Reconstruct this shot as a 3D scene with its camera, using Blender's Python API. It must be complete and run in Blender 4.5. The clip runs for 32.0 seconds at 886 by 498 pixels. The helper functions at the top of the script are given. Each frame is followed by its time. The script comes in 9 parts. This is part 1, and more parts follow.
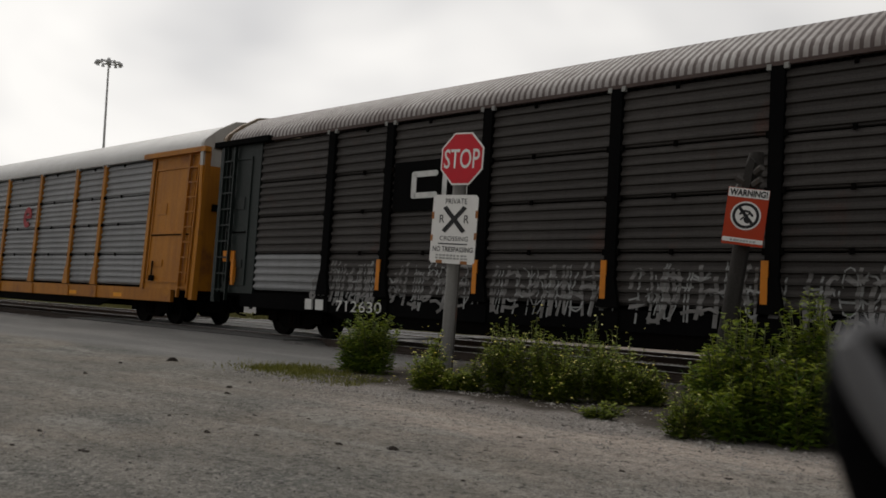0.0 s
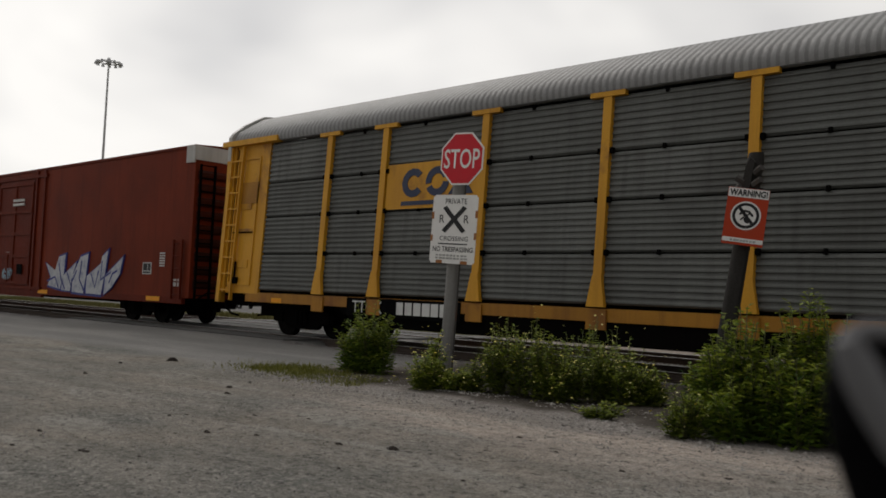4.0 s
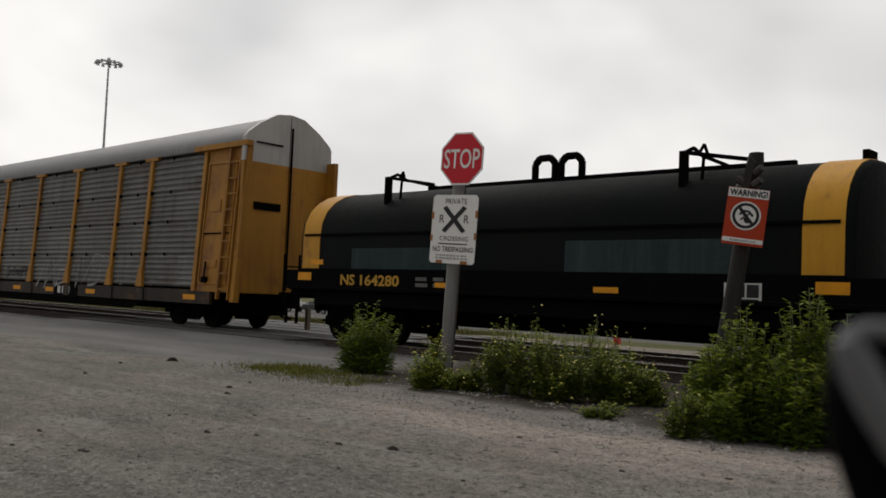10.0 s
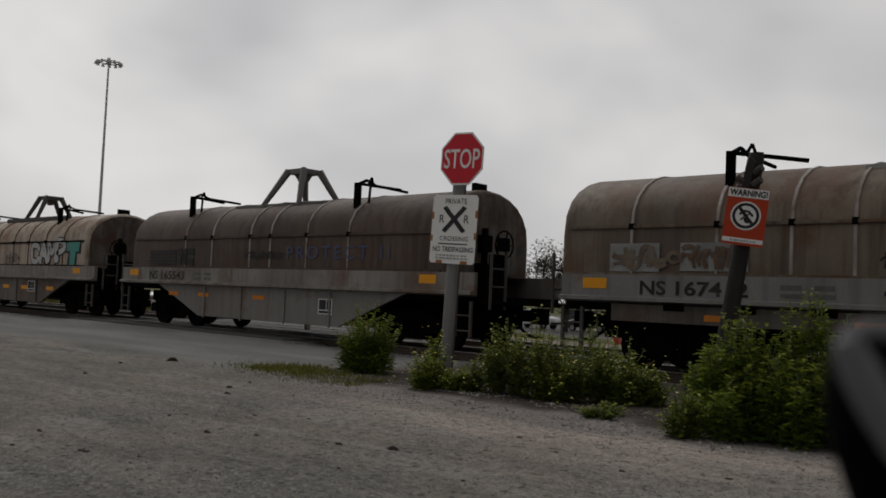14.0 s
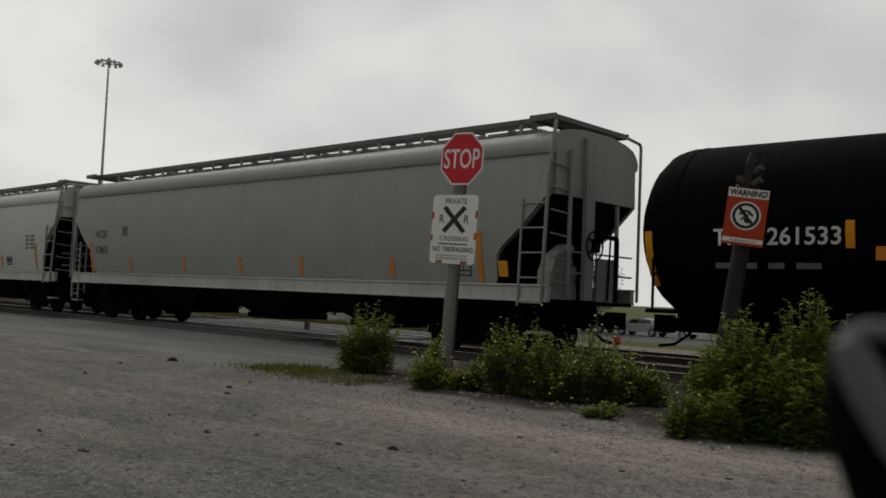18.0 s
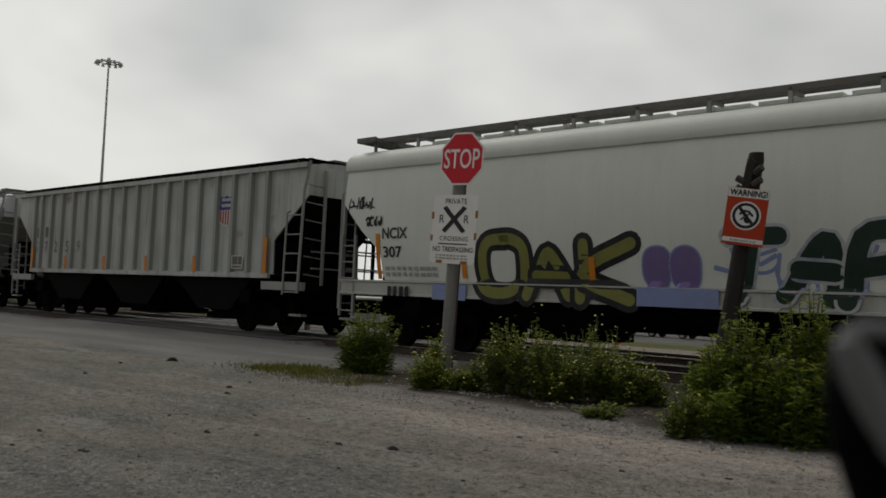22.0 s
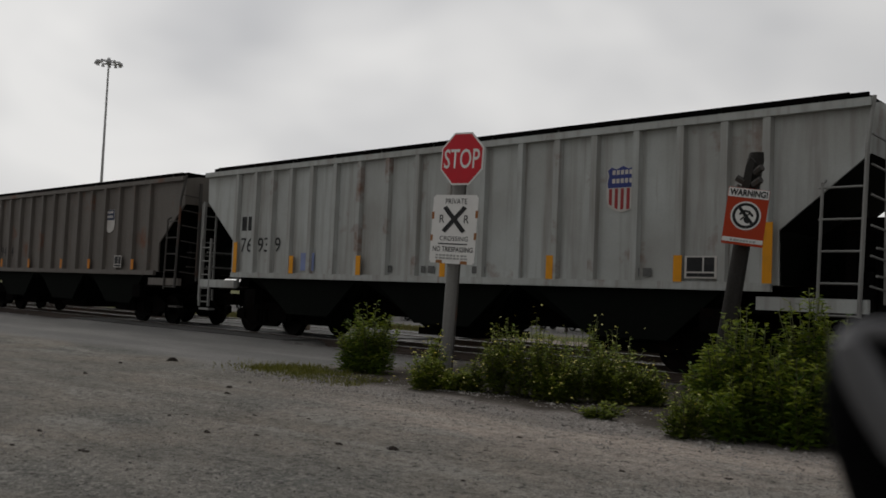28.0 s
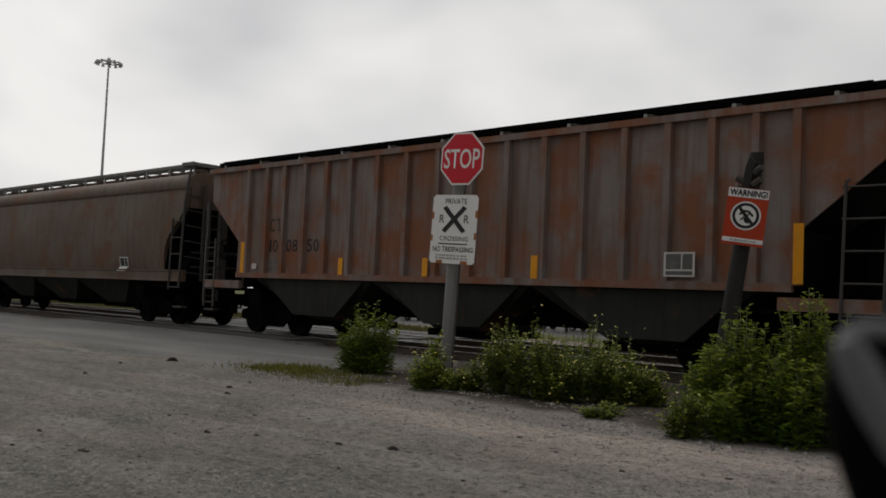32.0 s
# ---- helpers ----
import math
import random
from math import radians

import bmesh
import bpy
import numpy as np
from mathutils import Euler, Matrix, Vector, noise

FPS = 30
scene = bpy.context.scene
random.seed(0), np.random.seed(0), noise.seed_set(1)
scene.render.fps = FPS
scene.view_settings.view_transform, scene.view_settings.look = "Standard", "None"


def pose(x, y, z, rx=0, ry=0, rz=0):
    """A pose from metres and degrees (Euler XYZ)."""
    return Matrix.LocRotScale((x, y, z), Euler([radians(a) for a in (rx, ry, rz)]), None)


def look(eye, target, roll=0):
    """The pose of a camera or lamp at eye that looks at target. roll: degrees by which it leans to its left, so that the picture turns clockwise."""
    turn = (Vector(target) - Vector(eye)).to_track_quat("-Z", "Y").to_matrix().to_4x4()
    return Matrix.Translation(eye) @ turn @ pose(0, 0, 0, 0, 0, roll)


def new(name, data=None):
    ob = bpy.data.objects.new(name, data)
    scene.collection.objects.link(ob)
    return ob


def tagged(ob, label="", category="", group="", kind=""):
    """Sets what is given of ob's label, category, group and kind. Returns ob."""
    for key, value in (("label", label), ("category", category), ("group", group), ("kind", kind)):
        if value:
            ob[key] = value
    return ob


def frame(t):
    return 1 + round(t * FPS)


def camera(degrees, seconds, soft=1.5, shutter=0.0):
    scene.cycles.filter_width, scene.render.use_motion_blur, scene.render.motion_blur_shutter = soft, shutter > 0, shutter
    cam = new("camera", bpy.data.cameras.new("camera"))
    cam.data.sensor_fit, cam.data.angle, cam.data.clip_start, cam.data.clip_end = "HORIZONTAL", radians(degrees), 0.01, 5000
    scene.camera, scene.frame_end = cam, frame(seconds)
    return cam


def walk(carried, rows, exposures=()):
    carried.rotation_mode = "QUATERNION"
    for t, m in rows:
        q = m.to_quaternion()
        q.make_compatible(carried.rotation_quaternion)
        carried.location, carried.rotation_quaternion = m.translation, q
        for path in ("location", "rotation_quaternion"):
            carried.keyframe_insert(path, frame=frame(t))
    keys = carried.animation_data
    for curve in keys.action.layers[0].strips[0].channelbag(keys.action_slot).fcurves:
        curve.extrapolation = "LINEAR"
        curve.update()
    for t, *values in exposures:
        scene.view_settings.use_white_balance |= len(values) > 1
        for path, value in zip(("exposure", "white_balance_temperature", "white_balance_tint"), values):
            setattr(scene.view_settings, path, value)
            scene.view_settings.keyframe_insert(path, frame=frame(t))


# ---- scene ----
# The track runs along x; rail tops are at z = 0; the train goes towards -x.
EYE = (0.0, 0.0, 1.119)
SIDE = 13.167            # near side of the cars
TRACK = SIDE + 1.5       # middle of the track
GROUND = -0.10

cam = camera(52.85, 32.0, soft=1.7)
YAW, TILT, LEAN = radians(-42.924), radians(3.0645), 2.388
AIM = (EYE[0] + math.sin(YAW) * math.cos(TILT), EYE[1] + math.cos(YAW) * math.cos(TILT), EYE[2] + math.sin(TILT))
VIEW = look(EYE, AIM, LEAN)
walk(cam, [(0, VIEW), (32, VIEW)], exposures=[(0, 0.0, 6700, 10), (9.8, 0.0, 6700, 10), (10.9, -0.4, 6500, 9), (12, -0.47, 6580, 11), (15, -0.46, 6580, 11), (17, -0.37, 6640, 6.5), (25, -0.36, 6640, 7.5), (28, -0.35, 6550, 10), (32, -0.2, 6600, 10)])
cam.data.dof.use_dof = True
cam.data.dof.focus_distance = 17.0
cam.data.dof.aperture_fstop = 3.0


def run_of_train(t):
    """Metres that the train has gone along x by t seconds."""
    return -13.8 * t - 2.94 * (1 - math.exp(-t / 7))


# ---- world, sun ----
def make_world():
    w = bpy.data.worlds.new("overcast_sky")
    w.use_nodes = True
    scene.world = w
    nt = w.node_tree
    nt.nodes.clear()
    out = nt.nodes.new("ShaderNodeOutputWorld")
    bg = nt.nodes.new("ShaderNodeBackground")
    sky = nt.nodes.new("ShaderNodeTexSky")
    sky.sky_type = "NISHITA"
    sky.sun_disc = False
    sky.sun_elevation = radians(45)
    sky.sun_rotation = radians(-64)
    tc = nt.nodes.new("ShaderNodeTexCoord")
    mp = nt.nodes.new("ShaderNodeMapping")
    mp.inputs["Scale"].default_value = (1.0, 1.0, 1.7)
    n1 = nt.nodes.new("ShaderNodeTexNoise")
    n1.inputs["Scale"].default_value = 3.0
    n1.inputs["Detail"].default_value = 3
    n1.inputs["Roughness"].default_value = 0.45
    n1.inputs["Distortion"].default_value = 0.2
    ramp = nt.nodes.new("ShaderNodeValToRGB")
    e = ramp.color_ramp.elements
    e[0].position, e[0].color = 0.34, (0.6, 0.605, 0.62, 1)
    e[1].position, e[1].color = 0.62, (0.9, 0.895, 0.885, 1)
    mix = nt.nodes.new("ShaderNodeMix")
    mix.data_type = "RGBA"
    mix.inputs["Factor"].default_value = 0.97
    scale = nt.nodes.new("ShaderNodeVectorMath")
    scale.operation = "SCALE"
    scale.inputs["Scale"].default_value = 0.08
    nt.links.new(tc.outputs["Generated"], mp.inputs["Vector"])
    nt.links.new(mp.outputs["Vector"], n1.inputs["Vector"])
    nt.links.new(n1.outputs["Fac"], ramp.inputs["Fac"])
    nt.links.new(sky.outputs["Color"], scale.inputs[0])
    nt.links.new(scale.outputs["Vector"], mix.inputs[6])
    # the sky is brightest where the sun stands behind the cloud
    dot = nt.nodes.new("ShaderNodeVectorMath")
    dot.operation = "DOT_PRODUCT"
    dot.inputs[1].default_value = (-0.84, 0.40, 0.36)
    nt.links.new(tc.outputs["Generated"], dot.inputs[0])
    glow = nt.nodes.new("ShaderNodeMapRange")
    glow.inputs["From Min"].default_value, glow.inputs["From Max"].default_value = -0.5, 1.0
    glow.inputs["To Min"].default_value, glow.inputs["To Max"].default_value = 0.45, 1.12
    nt.links.new(dot.outputs["Value"], glow.inputs["Value"])
    lit = nt.nodes.new("ShaderNodeVectorMath")
    lit.operation = "SCALE"
    nt.links.new(ramp.outputs["Color"], lit.inputs[0])
    nt.links.new(glow.outputs["Result"], lit.inputs["Scale"])
    nt.links.new(lit.outputs["Vector"], mix.inputs[7])
    nt.links.new(mix.outputs[2], bg.inputs["Color"])
    bg.inputs["Strength"].default_value = 1.0
    nt.links.new(bg.outputs["Background"], out.inputs["Surface"])


make_world()
sun_data = bpy.data.lights.new("sun", "SUN")
sun_data.energy, sun_data.angle, sun_data.color = 1.0, radians(35), (1.0, 0.97, 0.93)
sun = new("sun", sun_data)
sun.matrix_world = look((-90, 53, 100), (0, 10, 0))


# ---- mesh tools ----
class Shape:
    """Collects vertices and faces of one mesh."""

    def __init__(self):
        self.v, self.f = [], []

    def add(self, verts, faces):
        n = len(self.v)
        self.v.extend(verts)
        self.f.extend([tuple(i + n for i in q) for q in faces])
        return self

    def box(self, x0, y0, z0, x1, y1, z1):
        v = [(x, y, z) for x in (x0, x1) for y in (y0, y1) for z in (z0, z1)]
        return self.add(v, [(0, 1, 3, 2), (4, 6, 7, 5), (0, 4, 5, 1), (2, 3, 7, 6), (0, 2, 6, 4), (1, 5, 7, 3)])

    def prism(self, outline, a, b, axis):
        """A closed outline pushed from a to b along an axis: x (outline y, z), y (outline x, z) or z (outline x, y)."""
        put = {"x": lambda p, d: (d, p[0], p[1]), "y": lambda p, d: (p[0], d, p[1]), "z": lambda p, d: (p[0], p[1], d)}[axis]
        n = len(outline)
        v = [put(p, a) for p in outline] + [put(p, b) for p in outline]
        f = [(i, (i + 1) % n, n + (i + 1) % n, n + i) for i in range(n)]
        return self.add(v, f + [tuple(range(n))[::-1], tuple(range(n, 2 * n))])

    def rod(self, p0, p1, r, n=6, r1=None):
        p0, p1 = Vector(p0), Vector(p1)
        d = (p1 - p0).normalized()
        a = d.orthogonal().normalized()
        b = d.cross(a)
        r1 = r if r1 is None else r1
        v = []
        for p, q in ((p0, r), (p1, r1)):
            v += [tuple(p + a * (q * math.cos(2 * math.pi * i / n)) + b * (q * math.sin(2 * math.pi * i / n))) for i in range(n)]
        f = [(i, (i + 1) % n, n + (i + 1) % n, n + i) for i in range(n)]
        return self.add(v, f + [tuple(range(n))[::-1], tuple(range(n, 2 * n))])

    def line(self, pts, r, n=6):
        for p, q in zip(pts, pts[1:]):
            self.rod(p, q, r, n)
        return self

    def loft(self, rings, caps=True):
        """Skin over rings of equally many points."""
        n = len(rings[0])
        v = [p for ring in rings for p in ring]
        f = [(k * n + i, k * n + (i + 1) % n, (k + 1) * n + (i + 1) % n, (k + 1) * n + i) for k in range(len(rings) - 1) for i in range(n)]
        if caps:
            f += [tuple(range(n))[::-1], tuple(range((len(rings) - 1) * n, len(rings) * n))]
        return self.add(v, f)

    def mesh(self, name, mat, smooth=0):
        me = bpy.data.meshes.new(name)
        me.from_pydata([tuple(p) for p in self.v], [], self.f)
        bm = bmesh.new()
        bm.from_mesh(me)
        bmesh.ops.recalc_face_normals(bm, faces=bm.faces)
        bm.to_mesh(me)
        bm.free()
        me.materials.append(mat)
        if smooth:
            me.polygons.foreach_set("use_smooth", [True] * len(me.polygons))
            me.set_sharp_from_angle(angle=radians(smooth))
        return me


def part(name, shape, mat, parent, label="", at=None, smooth=0):
    """One mesh under a thing or under a part; shape: a Shape or a mesh already made."""
    me = shape.mesh(name, mat, smooth) if isinstance(shape, Shape) else shape
    ob = new(name, me)
    ob.parent = parent
    if at is not None:
        ob.matrix_basis = at if isinstance(at, Matrix) else Matrix.Translation(at)
    if label:
        ob["label"] = label
    return ob


def thing(name, label, category, at=None, group="", kind=""):
    ob = new(name)
    ob.empty_display_size = 0.2
    if at is not None:
        ob.matrix_basis = at if isinstance(at, Matrix) else Matrix.Translation(at)
    return tagged(ob, label, category, group, kind)


def text_mesh(words, mat, width=None, height=None, offset=0.0, shear=0.0, spacing=1.0, lift=0.0, depth=0.0):
    """Lettering in the x, z plane that faces -y, its lower left corner at the origin, stretched to width and height."""
    cu = bpy.data.curves.new("lettering", "FONT")
    cu.body, cu.size, cu.offset, cu.shear, cu.space_character = words, 1.0, offset, shear, spacing
    cu.resolution_u = 3
    cu.extrude = depth
    ob = bpy.data.objects.new("lettering", cu)
    scene.collection.objects.link(ob)
    bpy.context.view_layer.update()
    me = bpy.data.meshes.new_from_object(ob.evaluated_get(bpy.context.evaluated_depsgraph_get()))
    bpy.data.objects.remove(ob)
    bpy.data.curves.remove(cu)
    n = len(me.vertices)
    co = np.zeros(n * 3, dtype=np.float32)
    me.vertices.foreach_get("co", co)
    co = co.reshape(-1, 3)
    lo, hi = co.min(axis=0), co.max(axis=0)
    sx = width / (hi[0] - lo[0]) if width else 1.0
    sz = height / (hi[1] - lo[1]) if height else sx
    if not width:
        sx = sz
    x, z = (co[:, 0] - lo[0]) * sx, (co[:, 1] - lo[1]) * sz
    out = np.stack([x, np.full(n, -lift) - co[:, 2], z], axis=1)
    me.vertices.foreach_set("co", out.astype(np.float32).ravel())
    me.materials.clear()
    me.materials.append(mat)
    me.update()
    return me


# ---- materials ----
def tree_of(name):
    m = bpy.data.materials.new(name)
    m.use_nodes = True
    nt = m.node_tree
    return m, nt, nt.nodes["Principled BSDF"]


def noise_fac(nt, vec, scale, detail, lo, hi, rough=0.55):
    n = nt.nodes.new("ShaderNodeTexNoise")
    n.inputs["Scale"].default_value = scale
    n.inputs["Detail"].default_value = detail
    n.inputs["Roughness"].default_value = rough
    nt.links.new(vec, n.inputs["Vector"])
    r = nt.nodes.new("ShaderNodeMapRange")
    r.inputs["From Min"].default_value = lo
    r.inputs["From Max"].default_value = hi
    nt.links.new(n.outputs["Fac"], r.inputs["Value"])
    return r.outputs["Result"]


def mix_col(nt, fac, a, b, mode="MIX"):
    m = nt.nodes.new("ShaderNodeMix")
    m.data_type = "RGBA"
    m.blend_type = mode
    for sock, val in ((m.inputs[0], fac), (m.inputs[6], a), (m.inputs[7], b)):
        if isinstance(val, (int, float)):
            sock.default_value = val
        elif isinstance(val, tuple):
            sock.default_value = (*val[:3], 1)
        else:
            nt.links.new(val, sock)
    return m.outputs[2]


def times(nt, a, k):
    m = nt.nodes.new("ShaderNodeMath")
    m.operation = "MULTIPLY"
    nt.links.new(a, m.inputs[0])
    if isinstance(k, (int, float)):
        m.inputs[1].default_value = k
    else:
        nt.links.new(k, m.inputs[1])
    return m.outputs[0]


def coords(nt, scale=(1, 1, 1), shift=True):
    tc = nt.nodes.new("ShaderNodeTexCoord")
    mp = nt.nodes.new("ShaderNodeMapping")
    mp.inputs["Scale"].default_value = scale
    nt.links.new(tc.outputs["Object"], mp.inputs["Vector"])
    if shift:
        oi = nt.nodes.new("ShaderNodeObjectInfo")
        sc = nt.nodes.new("ShaderNodeVectorMath")
        sc.operation = "SCALE"
        sc.inputs[0].default_value = (31.0, 17.0, 23.0)
        nt.links.new(oi.outputs["Random"], sc.inputs["Scale"])
        nt.links.new(sc.outputs["Vector"], mp.inputs["Location"])
    return mp.outputs["Vector"]


def bump(nt, bs, height, strength, dist):
    b = nt.nodes.new("ShaderNodeBump")
    b.inputs["Strength"].default_value = strength
    b.inputs["Distance"].default_value = dist
    nt.links.new(height, b.inputs["Height"])
    nt.links.new(b.outputs["Normal"], bs.inputs["Normal"])


def painted(name, base, dirt=None, dirt_amount=0.5, streak=0.4, rust=0.0, rust_col=(0.16, 0.055, 0.022), rough=0.6, metal=0.0, grain=0.25, scale=1.0, each=0.0, spec=0.3):
    """Weathered paint or bare metal: large stains, streaks that run down, grain and rust patches."""
    m, nt, bs = tree_of(name)
    dirt = dirt or tuple(c * 0.45 for c in base)
    v = coords(nt)
    vs = coords(nt, (3.2 * scale, 3.2 * scale, 0.22 * scale))
    col = mix_col(nt, times(nt, noise_fac(nt, v, 0.55 * scale, 5, 0.38, 0.72), dirt_amount), base, dirt)
    col = mix_col(nt, times(nt, noise_fac(nt, vs, 1.6, 4, 0.48, 0.75), streak), col, dirt)
    if rust > 0:
        big = noise_fac(nt, v, 0.8 * scale, 6, 0.62 - 0.3 * rust, 0.74 - 0.2 * rust, 0.62)
        col = mix_col(nt, times(nt, big, 0.9), col, rust_col)
        run = noise_fac(nt, vs, 2.3, 3, 0.66 - 0.22 * rust, 0.86 - 0.12 * rust)
        col = mix_col(nt, times(nt, run, 0.75), col, tuple(c * 0.8 for c in rust_col))
    fine = noise_fac(nt, v, 34 * scale, 3, 0.3, 0.7)
    col = mix_col(nt, times(nt, fine, grain), col, tuple(c * 0.6 for c in base))
    if each > 0:
        oi = nt.nodes.new("ShaderNodeObjectInfo")
        col = mix_col(nt, times(nt, oi.outputs["Random"], each), col, tuple(c * 0.4 for c in base))
    nt.links.new(col, bs.inputs["Base Color"])
    rr = nt.nodes.new("ShaderNodeMapRange")
    rr.inputs["To Min"].default_value, rr.inputs["To Max"].default_value = rough - 0.12, min(1.0, rough + 0.15)
    nt.links.new(fine, rr.inputs["Value"])
    nt.links.new(rr.outputs["Result"], bs.inputs["Roughness"])
    bs.inputs["Metallic"].default_value = metal
    bs.inputs["Specular IOR Level"].default_value = spec
    bump(nt, bs, fine, 0.25, 0.004)
    return m


def worn_paint(name, base, wear=0.35, under=(0.12, 0.115, 0.11), rough=0.6):
    """Spray paint and lettering, thin in places."""
    m, nt, bs = tree_of(name)
    v = coords(nt)
    col = mix_col(nt, times(nt, noise_fac(nt, v, 3.5, 5, 0.45, 0.7, 0.65), wear), base, under)
    nt.links.new(col, bs.inputs["Base Color"])
    bs.inputs["Roughness"].default_value = rough
    bs.inputs["Specular IOR Level"].default_value = 0.25
    return m


def plain(name, base, rough=0.5, metal=0.0, emit=None):
    m, nt, bs = tree_of(name)
    v = coords(nt)
    col = mix_col(nt, times(nt, noise_fac(nt, v, 9, 4, 0.35, 0.7), 0.3), base, tuple(c * 0.6 for c in base))
    nt.links.new(col, bs.inputs["Base Color"])
    bs.inputs["Roughness"].default_value, bs.inputs["Metallic"].default_value = rough, metal
    return m


GALV = (0.155, 0.16, 0.15)
M_PANEL = painted("galvanised_panel", GALV, (0.055, 0.052, 0.048), 0.55, 0.5, 0.0, rough=0.62, grain=0.35, each=0.35)
M_PANEL_RUSTY = painted("galvanised_panel_stained", (0.205, 0.208, 0.196), (0.085, 0.07, 0.06), 0.7, 0.7, 0.24, (0.1, 0.058, 0.045), rough=0.65, grain=0.35, each=0.3)
M_PANEL_BLACK = painted("dark_panel", (0.052, 0.046, 0.042), (0.03, 0.026, 0.024), 0.5, 0.55, 0.05, (0.07, 0.03, 0.02), rough=0.65, grain=0.4, each=0.4)
M_PANEL_SILVER = painted("bright_galvanised_panel", (0.27, 0.275, 0.28), (0.15, 0.15, 0.15), 0.6, 0.45, 0.0, rough=0.55, grain=0.3, each=0.25)
M_YELLOW = painted("yellow_rail_paint", (0.64, 0.315, 0.02), (0.36, 0.15, 0.012), 0.5, 0.45, 0.06, rough=0.55)
M_YELLOW_RUSTY = painted("stained_yellow_rail_paint", (0.42, 0.19, 0.018), (0.15, 0.06, 0.014), 0.6, 0.55, 0.2, rough=0.6)
M_ORANGE = painted("orange_rail_paint", (0.43, 0.165, 0.01), (0.2, 0.07, 0.01), 0.5, 0.5, 0.12, rough=0.6)
M_ROOF_WHITE = painted("white_roof_sheet", (0.66, 0.655, 0.645), (0.47, 0.45, 0.43), 0.5, 0.35, 0.0, rough=0.5)
M_ROOF_GREY = painted("grey_roof_sheet", (0.27, 0.27, 0.27), (0.18, 0.175, 0.17), 0.5, 0.4, 0.0, rough=0.55)
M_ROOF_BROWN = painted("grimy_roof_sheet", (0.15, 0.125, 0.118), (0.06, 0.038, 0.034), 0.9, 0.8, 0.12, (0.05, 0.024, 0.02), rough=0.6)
M_ROOF_STREAK = painted("streaked_pale_roof_sheet", (0.42, 0.4, 0.385), (0.11, 0.075, 0.065), 0.65, 0.6, 0.08, (0.06, 0.03, 0.025), rough=0.6)
M_ROOF_SOOT = painted("sooty_brown_roof_crown", (0.1, 0.07, 0.062), (0.045, 0.028, 0.025), 0.7, 0.5, 0.15, (0.06, 0.028, 0.02), rough=0.7)
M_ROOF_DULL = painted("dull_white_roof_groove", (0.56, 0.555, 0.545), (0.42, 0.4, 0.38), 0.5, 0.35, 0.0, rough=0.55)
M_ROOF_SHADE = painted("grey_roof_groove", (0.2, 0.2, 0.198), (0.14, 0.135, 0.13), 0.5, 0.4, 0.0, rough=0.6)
M_BLACK = painted("grimy_black_paint", (0.004, 0.004, 0.0043), (0.008, 0.0075, 0.007), 0.4, 0.4, 0.0, rough=0.75, spec=0.015)
# near-black base: the deep shade under the cars is put into this colour
M_UNDER = painted("dirty_shaded_underframe", (0.003, 0.0028, 0.0026), (0.006, 0.005, 0.0045), 0.6, 0.3, 0.1, (0.011, 0.006, 0.004), rough=0.9, spec=0.02)
M_GREEN_BLACK = painted("dark_green_paint", (0.007, 0.014, 0.012), (0.011, 0.012, 0.011), 0.5, 0.5, 0.0, rough=0.55)
# wheel colour lowered the same way, for the shade under the cars
M_WHEEL = painted("worn_shaded_wheel_steel", (0.007, 0.006, 0.0055), (0.004, 0.0035, 0.003), 0.6, 0.1, 0.1, (0.012, 0.006, 0.004), rough=0.8, spec=0.05)
M_STEEL = painted("rail_head_steel", (0.36, 0.35, 0.34), (0.2, 0.185, 0.17), 0.4, 0.1, 0.0, rough=0.45, metal=0.7)
M_RAIL = painted("rail_web_rust", (0.085, 0.065, 0.054), (0.05, 0.038, 0.032), 0.5, 0.2, 0.1, rough=0.85)
M_RED_BOX = painted("oxide_red_car_paint", (0.175, 0.026, 0.008), (0.075, 0.012, 0.005), 0.75, 0.65, 0.0, rough=0.65, grain=0.2, spec=0.1)
M_RED_DOOR = painted("oxide_red_door_paint", (0.13, 0.017, 0.0055), (0.065, 0.009, 0.0035), 0.6, 0.55, 0.0, rough=0.65, spec=0.1)
# darker red: the deep shading of the end ribs put into colour
M_RED_SHADED = painted("shaded_red_end_paint", (0.07, 0.014, 0.006), (0.012, 0.007, 0.006), 0.8, 0.8, 0.0, rough=0.7, spec=0.1)
M_WHITE_DIRTY = painted("dirty_white_paint", (0.5, 0.49, 0.47), (0.25, 0.23, 0.21), 0.5, 0.45, 0.0, rough=0.55)
M_HOP_GREY = painted("light_grey_car_paint", (0.29, 0.305, 0.282), (0.2, 0.205, 0.186), 0.4, 0.3, 0.0, rough=0.5, grain=0.12)
M_HOP_PALE = painted("pale_grey_car_paint", (0.66, 0.68, 0.63), (0.52, 0.52, 0.48), 0.35, 0.25, 0.0, rough=0.5, grain=0.12)
M_HOP_MID = painted("mid_grey_car_paint", (0.47, 0.49, 0.45), (0.36, 0.36, 0.33), 0.35, 0.3, 0.0, rough=0.5, grain=0.12)
M_HOP_STAIN = painted("stained_grey_car_paint", (0.3, 0.3, 0.275), (0.18, 0.17, 0.15), 0.55, 0.4, 0.02, rough=0.55, grain=0.15)
M_HOP_RIB = painted("weathered_grey_car_paint", (0.47, 0.49, 0.475), (0.22, 0.2, 0.175), 0.6, 0.75, 0.08, rough=0.6, grain=0.2)
M_HOP_SHORT = painted("streaked_light_grey_car_paint", (0.6, 0.615, 0.61), (0.4, 0.395, 0.38), 0.5, 0.5, 0.03, rough=0.6, grain=0.15)
